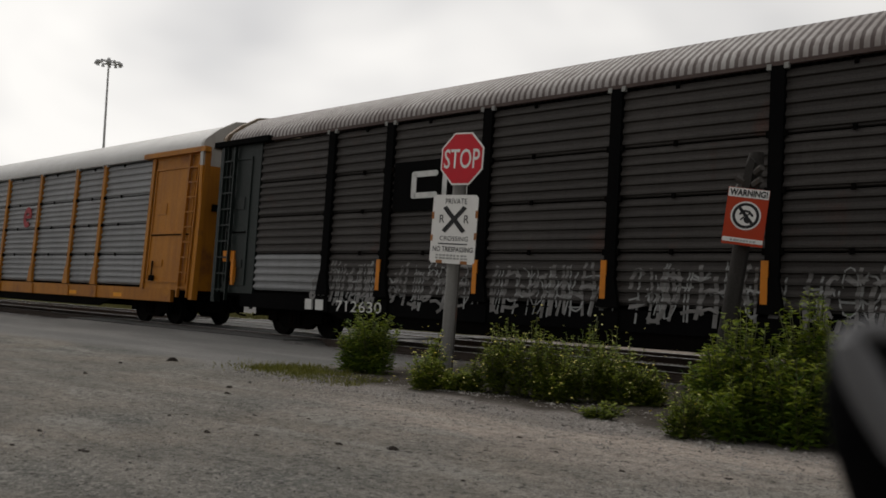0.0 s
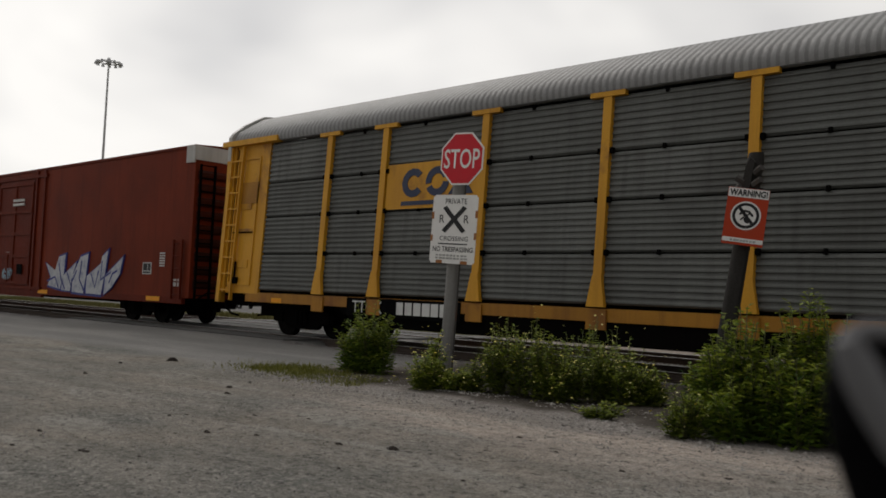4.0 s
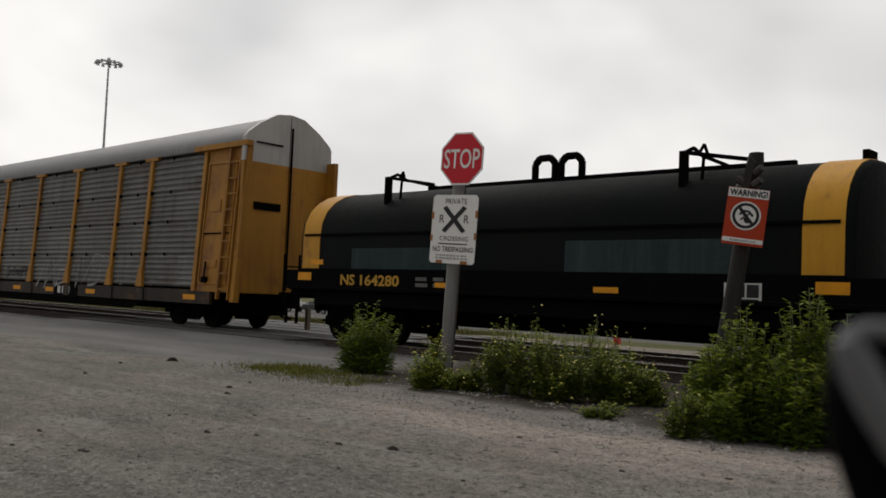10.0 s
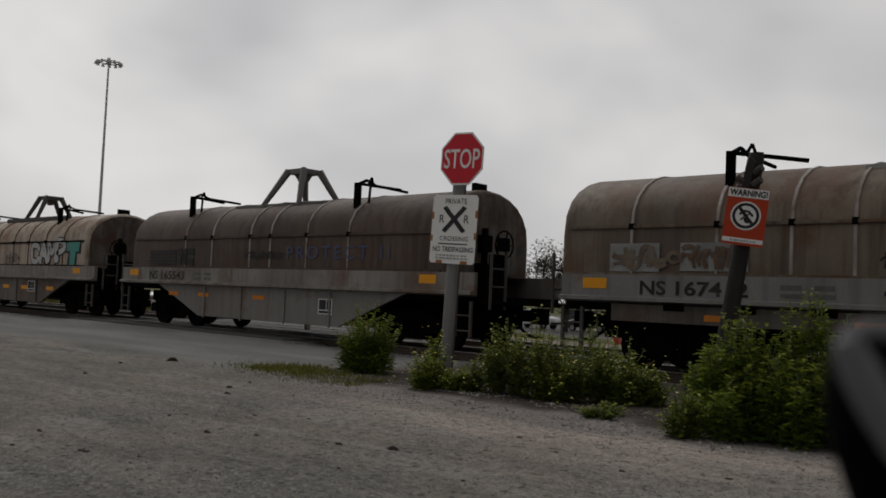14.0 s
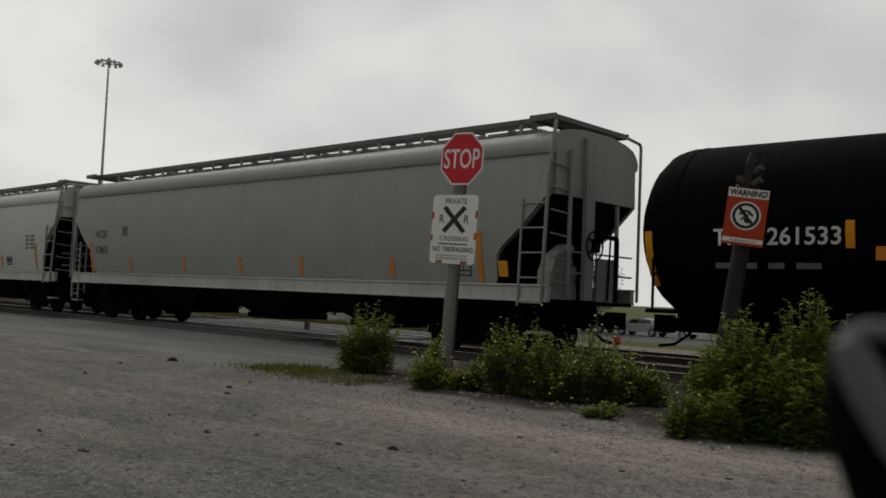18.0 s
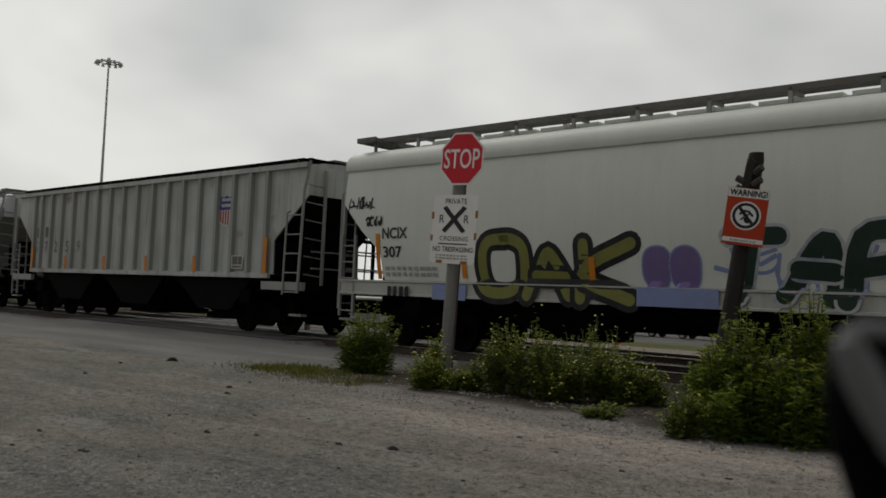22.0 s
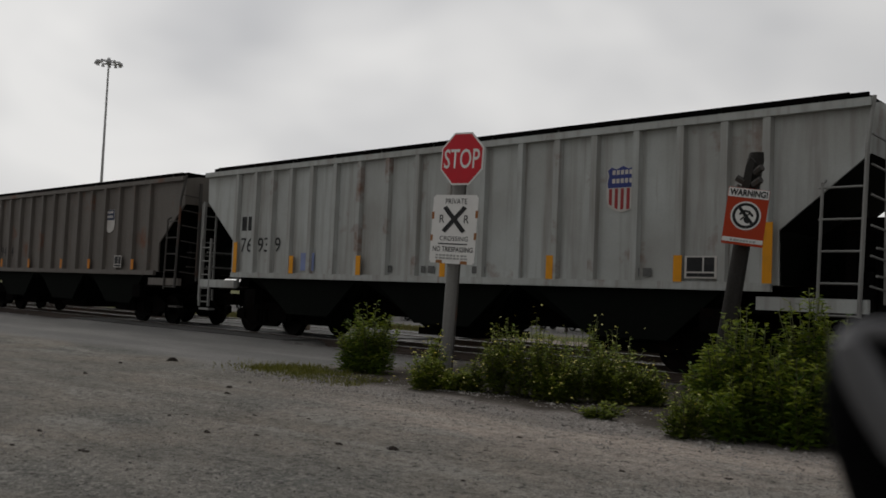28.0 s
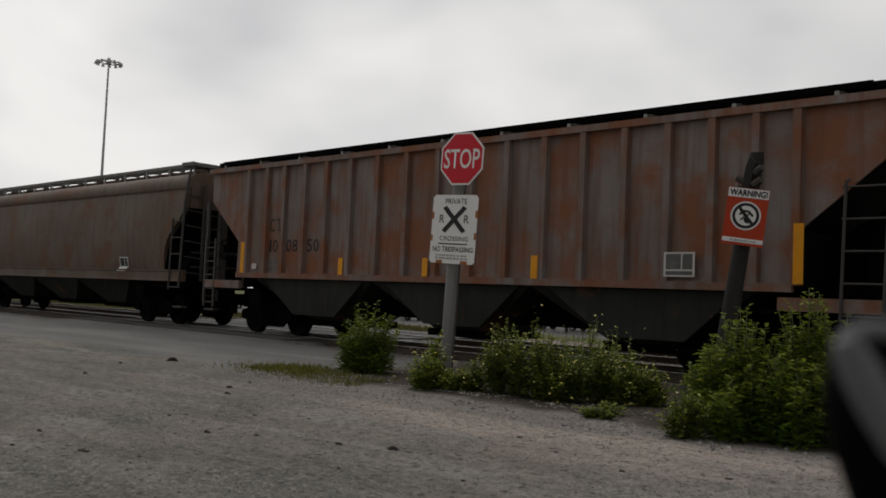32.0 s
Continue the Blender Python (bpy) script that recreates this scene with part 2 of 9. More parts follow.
M_HOP_DARK = painted("grimy_taupe_car_paint", (0.15, 0.135, 0.12), (0.085, 0.072, 0.062), 0.5, 0.5, 0.04, rough=0.65, grain=0.2)
M_HOP_BROWN = painted("brown_soiled_car_paint", (0.145, 0.116, 0.091), (0.08, 0.047, 0.03), 0.75, 0.75, 0.36, (0.135, 0.052, 0.02), rough=0.7, grain=0.25)
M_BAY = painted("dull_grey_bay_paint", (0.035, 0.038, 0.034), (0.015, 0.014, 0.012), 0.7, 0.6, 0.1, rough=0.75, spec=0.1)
M_HOP_RUST = painted("rusted_car_paint", (0.23, 0.205, 0.19), (0.12, 0.055, 0.03), 0.7, 0.9, 0.6, (0.22, 0.066, 0.018), rough=0.75, grain=0.3)
# near-black also holds the shade under the bodies and end slopes
M_HOP_BASE = painted("shade_dark_hopper_sheet", (0.006, 0.0075, 0.0062), (0.004, 0.004, 0.0037), 0.5, 0.4, 0.0, rough=0.85, spec=0.03)
M_SILL = painted("pale_side_sill_paint", (0.48, 0.48, 0.45), (0.25, 0.23, 0.205), 0.5, 0.45, 0.0, rough=0.55)
M_SILL_RUST = painted("rust_streaked_sill_paint", (0.25, 0.24, 0.22), (0.14, 0.11, 0.09), 0.6, 0.6, 0.16, rough=0.65)
M_LADDER = painted("grey_ladder_paint", (0.3, 0.3, 0.285), (0.1, 0.095, 0.09), 0.5, 0.3, 0.0, rough=0.6)
M_LADDER_MID = painted("worn_ladder_paint", (0.16, 0.155, 0.145), (0.06, 0.055, 0.05), 0.6, 0.4, 0.05, rough=0.65)
M_LADDER_DARK = painted("dark_ladder_paint", (0.07, 0.065, 0.06), (0.04, 0.035, 0.03), 0.5, 0.3, 0.05, rough=0.7)
M_TANK = painted("black_tank_paint", (0.0022, 0.0026, 0.0028), (0.004, 0.0038, 0.0036), 0.3, 0.3, 0.0, rough=0.7, grain=0.1, spec=0.015)
M_HOOD_END = painted("mottled_hood_end_paint", (0.15, 0.13, 0.11), (0.02, 0.016, 0.014), 0.85, 0.8, 0.45, (0.07, 0.03, 0.018), rough=0.75, scale=2.4)
M_HOOD_RUST = painted("rusty_hood_band", (0.12, 0.055, 0.028), (0.03, 0.02, 0.016), 0.7, 0.6, 0.5, (0.19, 0.07, 0.025), rough=0.8, scale=2.0)
M_HOOD_BLACK = painted("black_hood_paint", (0.007, 0.009, 0.009), (0.014, 0.013, 0.012), 0.5, 0.4, 0.0, rough=0.75, spec=0.05)
M_HOOD_TAUPE = painted("taupe_hood_paint", (0.175, 0.138, 0.102), (0.045, 0.028, 0.02), 0.75, 0.95, 0.45, (0.1, 0.043, 0.021), rough=0.65)
M_HOOD_PALE = painted("pale_hood_paint", (0.43, 0.375, 0.3), (0.15, 0.085, 0.048), 0.55, 1.0, 0.42, (0.17, 0.065, 0.026), rough=0.6)
M_HOOD_BROWN = painted("brown_hood_paint", (0.1, 0.07, 0.051), (0.028, 0.017, 0.013), 0.75, 0.9, 0.42, (0.06, 0.026, 0.014), rough=0.65)
M_COIL_SIDE = painted("grey_coil_sill_paint", (0.15, 0.136, 0.118), (0.045, 0.034, 0.028), 0.8, 0.8, 0.38, (0.09, 0.038, 0.02), rough=0.65)
M_COIL_SILL = painted("pale_coil_sill_paint", (0.26, 0.245, 0.22), (0.08, 0.06, 0.048), 0.8, 0.8, 0.34, (0.12, 0.052, 0.028), rough=0.65)
M_GALV_RIB = painted("pale_hood_band", (0.42, 0.39, 0.36), (0.13, 0.09, 0.07), 0.8, 0.7, 0.35, (0.1, 0.05, 0.03), rough=0.65, scale=2.2)
M_REFLECT = worn_paint("yellow_reflector", (0.75, 0.31, 0.01), 0.25, (0.25, 0.13, 0.03))
M_REFLECT_OR = worn_paint("orange_reflector", (0.6, 0.2, 0.015), 0.35, (0.2, 0.1, 0.04))
M_TXT_BLACK = worn_paint("black_lettering", (0.015, 0.015, 0.016), 0.3, (0.1, 0.1, 0.095))
M_PLATE_DARK = worn_paint("dark_plate_paint", (0.035, 0.045, 0.043), 0.5, (0.012, 0.014, 0.014))
M_TXT_GREY = worn_paint("faded_grey_lettering", (0.1, 0.1, 0.098), 0.5, (0.2, 0.2, 0.19))
M_TXT_FAINT = worn_paint("thin_grey_print", (0.3, 0.3, 0.29), 0.5, (0.5, 0.5, 0.48))
M_TXT_WHITE = worn_paint("white_lettering", (0.6, 0.6, 0.58), 0.3, (0.2, 0.19, 0.18))
M_TXT_YELLOW = worn_paint("yellow_lettering", (0.5, 0.27, 0.03), 0.3, (0.15, 0.09, 0.03))
M_SPRAY_WHITE = worn_paint("white_spray_paint", (0.43, 0.43, 0.425), 0.4, (0.12, 0.12, 0.115))
M_SPRAY_GREY = worn_paint("silver_spray_paint", (0.26, 0.265, 0.26), 0.6, (0.08, 0.08, 0.078))
M_SPRAY_FAINT = worn_paint("faint_grey_spray_paint", (0.17, 0.165, 0.16), 0.7, (0.08, 0.075, 0.07))
M_SPRAY_BLACK = worn_paint("black_spray_paint", (0.012, 0.012, 0.014), 0.3, (0.08, 0.075, 0.07))
M_FADED_BLUE = worn_paint("faded_blue_lettering", (0.05, 0.075, 0.17), 0.6, (0.12, 0.1, 0.09))
M_SPRAY_BLUE = worn_paint("blue_spray_paint", (0.025, 0.035, 0.19), 0.35, (0.06, 0.05, 0.1))
M_SPRAY_RED = worn_paint("red_spray_paint", (0.3, 0.02, 0.025), 0.4, (0.15, 0.04, 0.04))
M_SPRAY_TEAL = worn_paint("teal_spray_paint", (0.05, 0.26, 0.22), 0.4, (0.1, 0.16, 0.14))
M_SPRAY_PALEBLUE = worn_paint("pale_blue_spray_paint", (0.22, 0.27, 0.48), 0.45, (0.2, 0.2, 0.26))
M_SPRAY_VIOLET = worn_paint("violet_spray_paint", (0.17, 0.12, 0.28), 0.45, (0.2, 0.18, 0.24))
M_SPRAY_OLIVE = worn_paint("olive_spray_paint", (0.2, 0.2, 0.05), 0.4, (0.1, 0.1, 0.06))
M_PLATE_DULL = painted("dull_galvanised_plate", (0.17, 0.18, 0.175), (0.1, 0.1, 0.095), 0.5, 0.5, 0.0, rough=0.6)
M_TEAL_PATCH = painted("dull_teal_patch", (0.025, 0.04, 0.042), (0.06, 0.08, 0.085), 0.5, 0.7, 0.0, rough=0.75, spec=0.1)
M_SPRAY_MAROON = worn_paint("maroon_spray_paint", (0.16, 0.02, 0.025), 0.5, (0.18, 0.12, 0.12))
M_SPRAY_ICE = worn_paint("ice_blue_spray_paint", (0.2, 0.31, 0.38), 0.45, (0.14, 0.12, 0.12))
M_SPRAY_SILVER = worn_paint("blotchy_silver_spray_paint", (0.45, 0.46, 0.48), 0.75, (0.13, 0.15, 0.26))
M_RED_DARK = worn_paint("dark_smudge_on_red", (0.05, 0.012, 0.008), 0.3, (0.09, 0.02, 0.01))
M_SILL_GRIME = painted("grimy_rusted_sill", (0.03, 0.022, 0.017), (0.018, 0.014, 0.012), 0.6, 0.5, 0.3, (0.12, 0.06, 0.012), rough=0.7)
M_SPRAY_NAVY = worn_paint("navy_spray_paint", (0.035, 0.045, 0.085), 0.35, (0.08, 0.08, 0.1))
M_SPRAY_GREEN = worn_paint("dark_green_spray_paint", (0.015, 0.035, 0.025), 0.3, (0.05, 0.05, 0.045))
M_SHIELD_BLUE = worn_paint("shield_blue", (0.035, 0.05, 0.2), 0.25, (0.08, 0.09, 0.16))
M_SHIELD_RED = worn_paint("shield_red", (0.33, 0.035, 0.04), 0.3, (0.2, 0.1, 0.09))
M_SHIELD_WHITE = worn_paint("shield_white", (0.55, 0.53, 0.5), 0.3, (0.3, 0.2, 0.14))


# ---- rolling stock: each car's own space has x along the car from its front end, y = -1.5 on the near side, z = 0 on the rail ----
MOVING = []


def shared(key, maker, store={}):
    if key not in store:
        store[key] = maker()
    return store[key]


def wheel_mesh():
    s = Shape()
    rings = []
    for y, r in ((-0.075, 0.12), (-0.075, 0.2), (-0.05, 0.24), (-0.045, 0.36), (-0.07, 0.37), (-0.07, 0.42), (0.03, 0.425), (0.035, 0.455), (0.065, 0.455), (0.065, 0.37), (0.03, 0.34), (0.03, 0.12)):
        rings.append([(r * math.cos(2 * math.pi * i / 20), y, r * math.sin(2 * math.pi * i / 20)) for i in range(20)])
    return s.loft(rings).mesh("wheel", M_WHEEL, 40)


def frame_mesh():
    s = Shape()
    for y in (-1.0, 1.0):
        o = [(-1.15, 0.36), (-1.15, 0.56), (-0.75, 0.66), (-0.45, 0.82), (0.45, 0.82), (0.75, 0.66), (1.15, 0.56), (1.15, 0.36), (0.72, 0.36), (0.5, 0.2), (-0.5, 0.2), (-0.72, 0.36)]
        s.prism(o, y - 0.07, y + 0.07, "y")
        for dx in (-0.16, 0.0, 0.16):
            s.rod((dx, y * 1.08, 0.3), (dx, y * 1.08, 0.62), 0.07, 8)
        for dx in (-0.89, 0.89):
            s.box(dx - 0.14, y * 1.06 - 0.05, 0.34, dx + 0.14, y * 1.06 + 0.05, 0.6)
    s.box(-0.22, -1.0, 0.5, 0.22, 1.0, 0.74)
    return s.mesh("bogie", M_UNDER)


def bogie(parent, xc):
    b = part("bogie", shared("bogie", frame_mesh), None, parent, "", (xc, 0, 0))
    for dx in (-0.89, 0.89):
        part("axle", shared("axle", lambda: Shape().rod((0, -0.72, 0), (0, 0.72, 0), 0.075, 8).mesh("axle", M_WHEEL)), None, b, "", (dx, 0, 0.425))
        part("wheel", shared("wheel", wheel_mesh), None, b, "", (dx, -0.755, 0.425))
        part("wheel", shared("wheel", wheel_mesh), None, b, "", Matrix.Translation((dx, 0.755, 0.425)) @ Matrix.Rotation(math.pi, 4, "Z"))


def coupler_mesh():
    s = Shape().box(0, -0.1, 0.68, 0.45, 0.1, 0.92)
    s.prism([(0.4, -0.17), (0.62, -0.17), (0.78, -0.05), (0.7, 0.03), (0.58, -0.02), (0.55, 0.16), (0.4, 0.16)], 0.64, 0.96, "z")
    s.line([(0.1, -0.45, 0.85), (0.3, -0.45, 0.6), (0.55, -0.42, 0.42), (0.85, -0.38, 0.38)], 0.03)
    s.line([(0.05, 0.1, 0.95), (0.05, -0.9, 0.95), (0.05, -1.25, 0.75)], 0.022)
    return s.mesh("coupler", M_UNDER)


def ends(car, length, xb):
    """Bogies, couplers and the middle sill that all cars have."""
    bogie(car, xb)
    bogie(car, length - xb)
    part("coupler", shared("coupler", coupler_mesh), None, car, "", Matrix.Rotation(math.pi, 4, "Z"))
    part("coupler", shared("coupler", coupler_mesh), None, car, "", (length, 0, 0))


def ladder(car, x, y, z0, z1, w, mat, along="x", step=0.36, name="ladder", r=0.028):
    s = Shape()
    d = (w, 0, 0) if along == "x" else (0, w, 0)
    s.box(x - r, y - r, z0, x + r, y + r, z1)
    s.box(x + d[0] - r, y + d[1] - r, z0, x + d[0] + r, y + d[1] + r, z1)
    z = z0 + 0.12
    while z < z1:
        s.rod((x, y, z), (x + d[0], y + d[1], z), 0.018, 5)
        z += step
    return part(name, s, mat, car)


def brake_wheel(car, x, y, z, mat=None):
    s = Shape()
    n = 14
    pts = [(x, y + 0.28 * math.cos(2 * math.pi * i / n), z + 0.28 * math.sin(2 * math.pi * i / n)) for i in range(n + 1)]
    s.line(pts, 0.018, 5)
    for i in range(5):
        a = 2 * math.pi * i / 5
        s.rod((x, y, z), (x, y + 0.28 * math.cos(a), z + 0.28 * math.sin(a)), 0.014, 4)
    s.box(x - 0.12, y - 0.1, z - 0.13, x + 0.06, y + 0.1, z + 0.13)
    return part("brake_wheel", s, mat or M_UNDER, car)


def letters(car, words, x, z, w, h, mat, y=-1.5, lift=0.006, name="lettering", frame_m=None, **k):
    me = text_mesh(words, mat, w, h, lift=lift, **k)
    at = Matrix.Translation((x, y, z))
    return part(name, me, mat, car, "", (frame_m @ at) if frame_m else at)


def bars(car, x, z, w, h, rows, mat, y=-1.5, lift=0.006, seed=1, name="lettering", frame_m=None, cols=2):
    """Small writing that nobody can read: rows of plain bars."""
    rnd = random.Random(seed)
    s = Shape()
    hh = h / (rows * 1.7 - 0.7)
    for i in range(rows):
        zz = z + h - hh - i * hh * 1.7
        xx = x
        for c in range(cols):
            ww = w / cols * rnd.uniform(0.55, 0.9)
            s.box(xx, y - lift, zz, xx + ww, y, zz + hh)
            xx += w / cols
    return part(name, s, mat, car, "", frame_m)


def plate(car, x, z, w, h, mat, y=-1.5, lift=0.01, name="plate", frame_m=None, label=""):
    return part(name, Shape().box(x, y - lift, z, x + w, y, z + h), mat, car, label, frame_m)


def stencil(car, x, z, w, h, y=-1.5, frame_m=None, edge=None, back=None):
    """A dark inspection stencil with a pale border and two panes of pale writing."""
    edge, back = edge or M_TXT_WHITE, back or M_TXT_BLACK
    p = plate(car, x, z, w, h, edge, y, 0.006, "inspection_stencil", frame_m)
    part("stencil_field", Shape().box(x + w * 0.07, y - 0.009, z + h * 0.3, x + w * 0.56, y - 0.005, z + h * 0.93).box(x + w * 0.61, y - 0.009, z + h * 0.3, x + w * 0.93, y - 0.005, z + h * 0.93).box(x + w * 0.07, y - 0.009, z + h * 0.07, x + w * 0.93, y - 0.005, z + h * 0.23), back, p)
    return p


# strokes of sprayed letters on a grid of ten by ten, as x, y digit pairs
STROKES = {"A": "00 38 58 90|14 74", "B": "00 09 69 87 65 05|65 93 71 00", "C": "97 79 29 07 02 20 70 92", "D": "00 09 59 97 92 50 00", "E": "90 10 05 09 99|05 75", "G": "97 79 29 07 02 20 80 94 54",
           "H": "00 09|90 99|05 95", "I": "40 49", "J": "99 92 60 20 02", "K": "00 09|99 04 90", "L": "09 00 90", "M": "00 09 44 99 90", "N": "00 09 90 99", "O": "59 29 07 02 20 70 92 97 79 49", "P": "00 09 69 97 65 04",
           "R": "00 09 69 87 65 05|45 90", "S": "98 79 29 08 06 25 65 84 82 60 10 02", "T": "09 99|49 40", "U": "09 02 20 70 92 99", "V": "09 40 99", "W": "09 20 46 70 99", "X": "00 99|09 90", "Z": "09 99 00 90",
           "3": "08 39 79 97 65 45 65 93 70 20 02", "!": "49 43|41 40", "-": "15 85"}


def curve_of(pts, n=4):
    """A smooth line through the points."""
    q = [pts[0]] + list(pts) + [pts[-1]]
    out = []
    for i in range(1, len(q) - 2):
        p0, p1, p2, p3 = (Vector(p) for p in q[i - 1:i + 3])
        for k in range(n):
            t = k / n
            out.append(tuple(0.5 * (2 * p1 + (p2 - p0) * t + (2 * p0 - 5 * p1 + 4 * p2 - p3) * t * t + (3 * p1 - p0 - 3 * p2 + p3) * t ** 3)))
    return out + [tuple(pts[-1])]


def stroke(s, pts, t, y):
    """A stripe with round ends along points (x, z)."""
    ribbon(s, pts, t, y)
    for c, d in ((pts[0], pts[1]), (pts[-1], pts[-2])):
        a0 = math.atan2(c[1] - d[1], c[0] - d[0]) - math.pi / 2
        n = len(s.v)
        s.v.extend([(c[0] + t / 2 * math.cos(a0 + math.pi * a / 6), y, c[1] + t / 2 * math.sin(a0 + math.pi * a / 6)) for a in range(7)])
        s.f.append(tuple(range(n, n + 7)))


def graffiti(car, words, x, z, w, h, fill, line, y=-1.5, frame_m=None, rim=0.06, label="", shear=0.0, spacing=0.92, lift=0.008, body=0.24, round_=True):
    """A sprayed word of thick strokes: a dark outline with the filling just over it."""
    rnd = random.Random(words + str(x))
    under, over = Shape(), Shape()
    t = h * body
    step = w / len(words)
    k = 0
    for i, ch in enumerate(words.upper()):
        jig, up = rnd.uniform(-0.06, 0.06) * step, rnd.uniform(-0.08, 0.08) * h
        tall = rnd.uniform(0.92, 1.08)
        for row in STROKES[ch].split("|"):
            pts = []
            for c in row.split():
                gx, gz = (int(c[0]) + rnd.uniform(-0.5, 0.5)) / 9, (int(c[1]) + rnd.uniform(-0.5, 0.5)) / 9
                pts.append((x + t / 2 + i * step + jig + gx * (step * 1.02 - t * 0.9) + shear * gz * h, z + t / 2 + up + gz * tall * (h - t)))
            pts = curve_of(pts) if round_ else pts
            if rim > 0:
                stroke(under, pts, t + rim * 2, y - lift - 0.0015 * k)
            stroke(over, pts, t, y - lift - 0.004 - 0.0015 * k)
            k += 1
    if rim <= 0:
        return part("graffiti", over, fill, car, label, frame_m)
    g = part("graffiti", under, line, car, label, frame_m)
    part("graffiti_fill", over, fill, g)
    return g


def scrawl(car, x, z, w, h, mat, seed, y=-1.5, frame_m=None, strokes=9, thick=0.05, lift=0.008, label=""):
    """Sprayed strokes that nobody can read: close-set bows, zigzags and bars."""
    rnd = random.Random(seed)
    s = Shape()
    cell = w / strokes
    k = 0
    for c in range(strokes):
        x0 = x + cell * (c + 0.5)
        zb, hh = z + h * rnd.uniform(0.0, 0.12), h * rnd.uniform(0.75, 0.95)
        for _ in range(rnd.choice((2, 3, 3))):
            form = rnd.random()
            if form < 0.4:
                a0, turn = rnd.uniform(0, 6.28), rnd.choice((2.2, 3.2, 4.2)) * rnd.choice((-1, 1))
                cz, ra, rb = zb + hh * rnd.uniform(0.3, 0.7), cell * rnd.uniform(0.3, 0.6), hh * rnd.uniform(0.2, 0.42)
                pts = [(x0 + ra * math.cos(a0 + turn * i / 7), min(max(cz + rb * math.sin(a0 + turn * i / 7), z), z + h)) for i in range(8)]
            elif form < 0.75:
                q = rnd.uniform(-0.5, 0.5) * cell
                pts = [(x0 + q, zb), (x0 + q + rnd.uniform(-0.25, 0.25) * cell, zb + hh * 0.5), (x0 + q + rnd.uniform(-0.1, 0.35) * cell, zb + hh)]
            else:
                zz = zb + hh * rnd.uniform(0.1, 0.95)
                pts = [(x0 - cell * 0.5, zz), (x0, zz + rnd.uniform(-0.1, 0.1) * h), (x0 + cell * 0.5, zz + rnd.uniform(-0.08, 0.08) * h)]
            ribbon(s, pts, thick * rnd.uniform(0.7, 1.35), y - lift - 0.0008 * k)
            k += 1
    return part("graffiti", s, mat, car, label, frame_m)


def ribbon(s, pts, t, y):
    """A flat stripe along points (x, z)."""
    left, right = [], []
    for i, p in enumerate(pts):
        a, b = pts[max(i - 1, 0)], pts[min(i + 1, len(pts) - 1)]
        d = Vector((b[0] - a[0], b[1] - a[1]))
        d = d.normalized() if d.length > 1e-6 else Vector((1, 0))
        n = Vector((-d.y, d.x)) * t / 2
        left.append((p[0] + n.x, y, p[1] + n.y))
        right.append((p[0] - n.x, y, p[1] - n.y))
    m = len(pts)
    s.add(left + right, [(i, i + 1, m + i + 1, m + i) for i in range(m - 1)])


def shield(car, x, z, w, h, y=-1.5, frame_m=None, striped=True, faded=False):
    """A shield: dark band with two pale bars above, pale field with upright stripes below."""
    o = [(0.0, 0.62), (0.05, 0.8), (0.0, 0.9), (0.12, 0.98), (0.3, 0.93), (0.5, 1.0), (0.7, 0.93), (0.88, 0.98), (1.0, 0.9), (0.95, 0.8), (1.0, 0.62)]
    band = [(0.0, 0.62)] + o[1:] + [(0.98, 0.52), (0.02, 0.52)]
    low = [(0.02, 0.52), (0.98, 0.52), (1.0, 0.3), (0.93, 0.14), (0.72, 0.05), (0.5, 0.0), (0.28, 0.05), (0.07, 0.14), (0.0, 0.3)]
    rim = [(p[0] + (0.03 if p[0] > 0.5 else -0.03), p[1]) for p in o] + [(1.03, 0.3), (0.96, 0.1), (0.72, 0.01), (0.5, -0.03), (0.28, 0.01), (0.04, 0.1), (-0.03, 0.3)]

    def at(pts):
        return [(x + p[0] * w, z + p[1] * h) for p in pts]

    s = part("emblem", Shape().prism(at(rim), y - 0.008, y, "y"), M_SHIELD_WHITE, car, "blue and white shield emblem", frame_m)
    part("emblem_band", Shape().prism(at(band), y - 0.012, y - 0.004, "y"), M_SHIELD_BLUE if not faded else M_SPRAY_NAVY, s)
    b = Shape()
    for zz in (0.81, 0.62):
        for k in range(5):
            b.box(x + w * (0.16 + k * 0.14), y - 0.015, z + h * zz, x + w * (0.16 + k * 0.14 + 0.1), y - 0.006, z + h * (zz + 0.1))
    part("emblem_bars", b, M_SHIELD_WHITE, s)
    if striped:
        st = Shape()
        for k in range(5):
            a = 0.06 + k * 0.195
            zl = 0.12 if k in (0, 4) else 0.04
            st.prism(at([(a, 0.5), (a + 0.1, 0.5), (a + 0.1, zl), (a, zl + (0.04 if k < 2 else -0.01))]), y - 0.013, y - 0.005, "y")
        part("emblem_stripes", st, M_SHIELD_RED, s)
    return s


# ---- cars that carry motor cars on two or three decks ----
ROWS = ((0.05, 0.94), (0.96, 1.87), (1.89, 2.74), (2.76, 3.76))


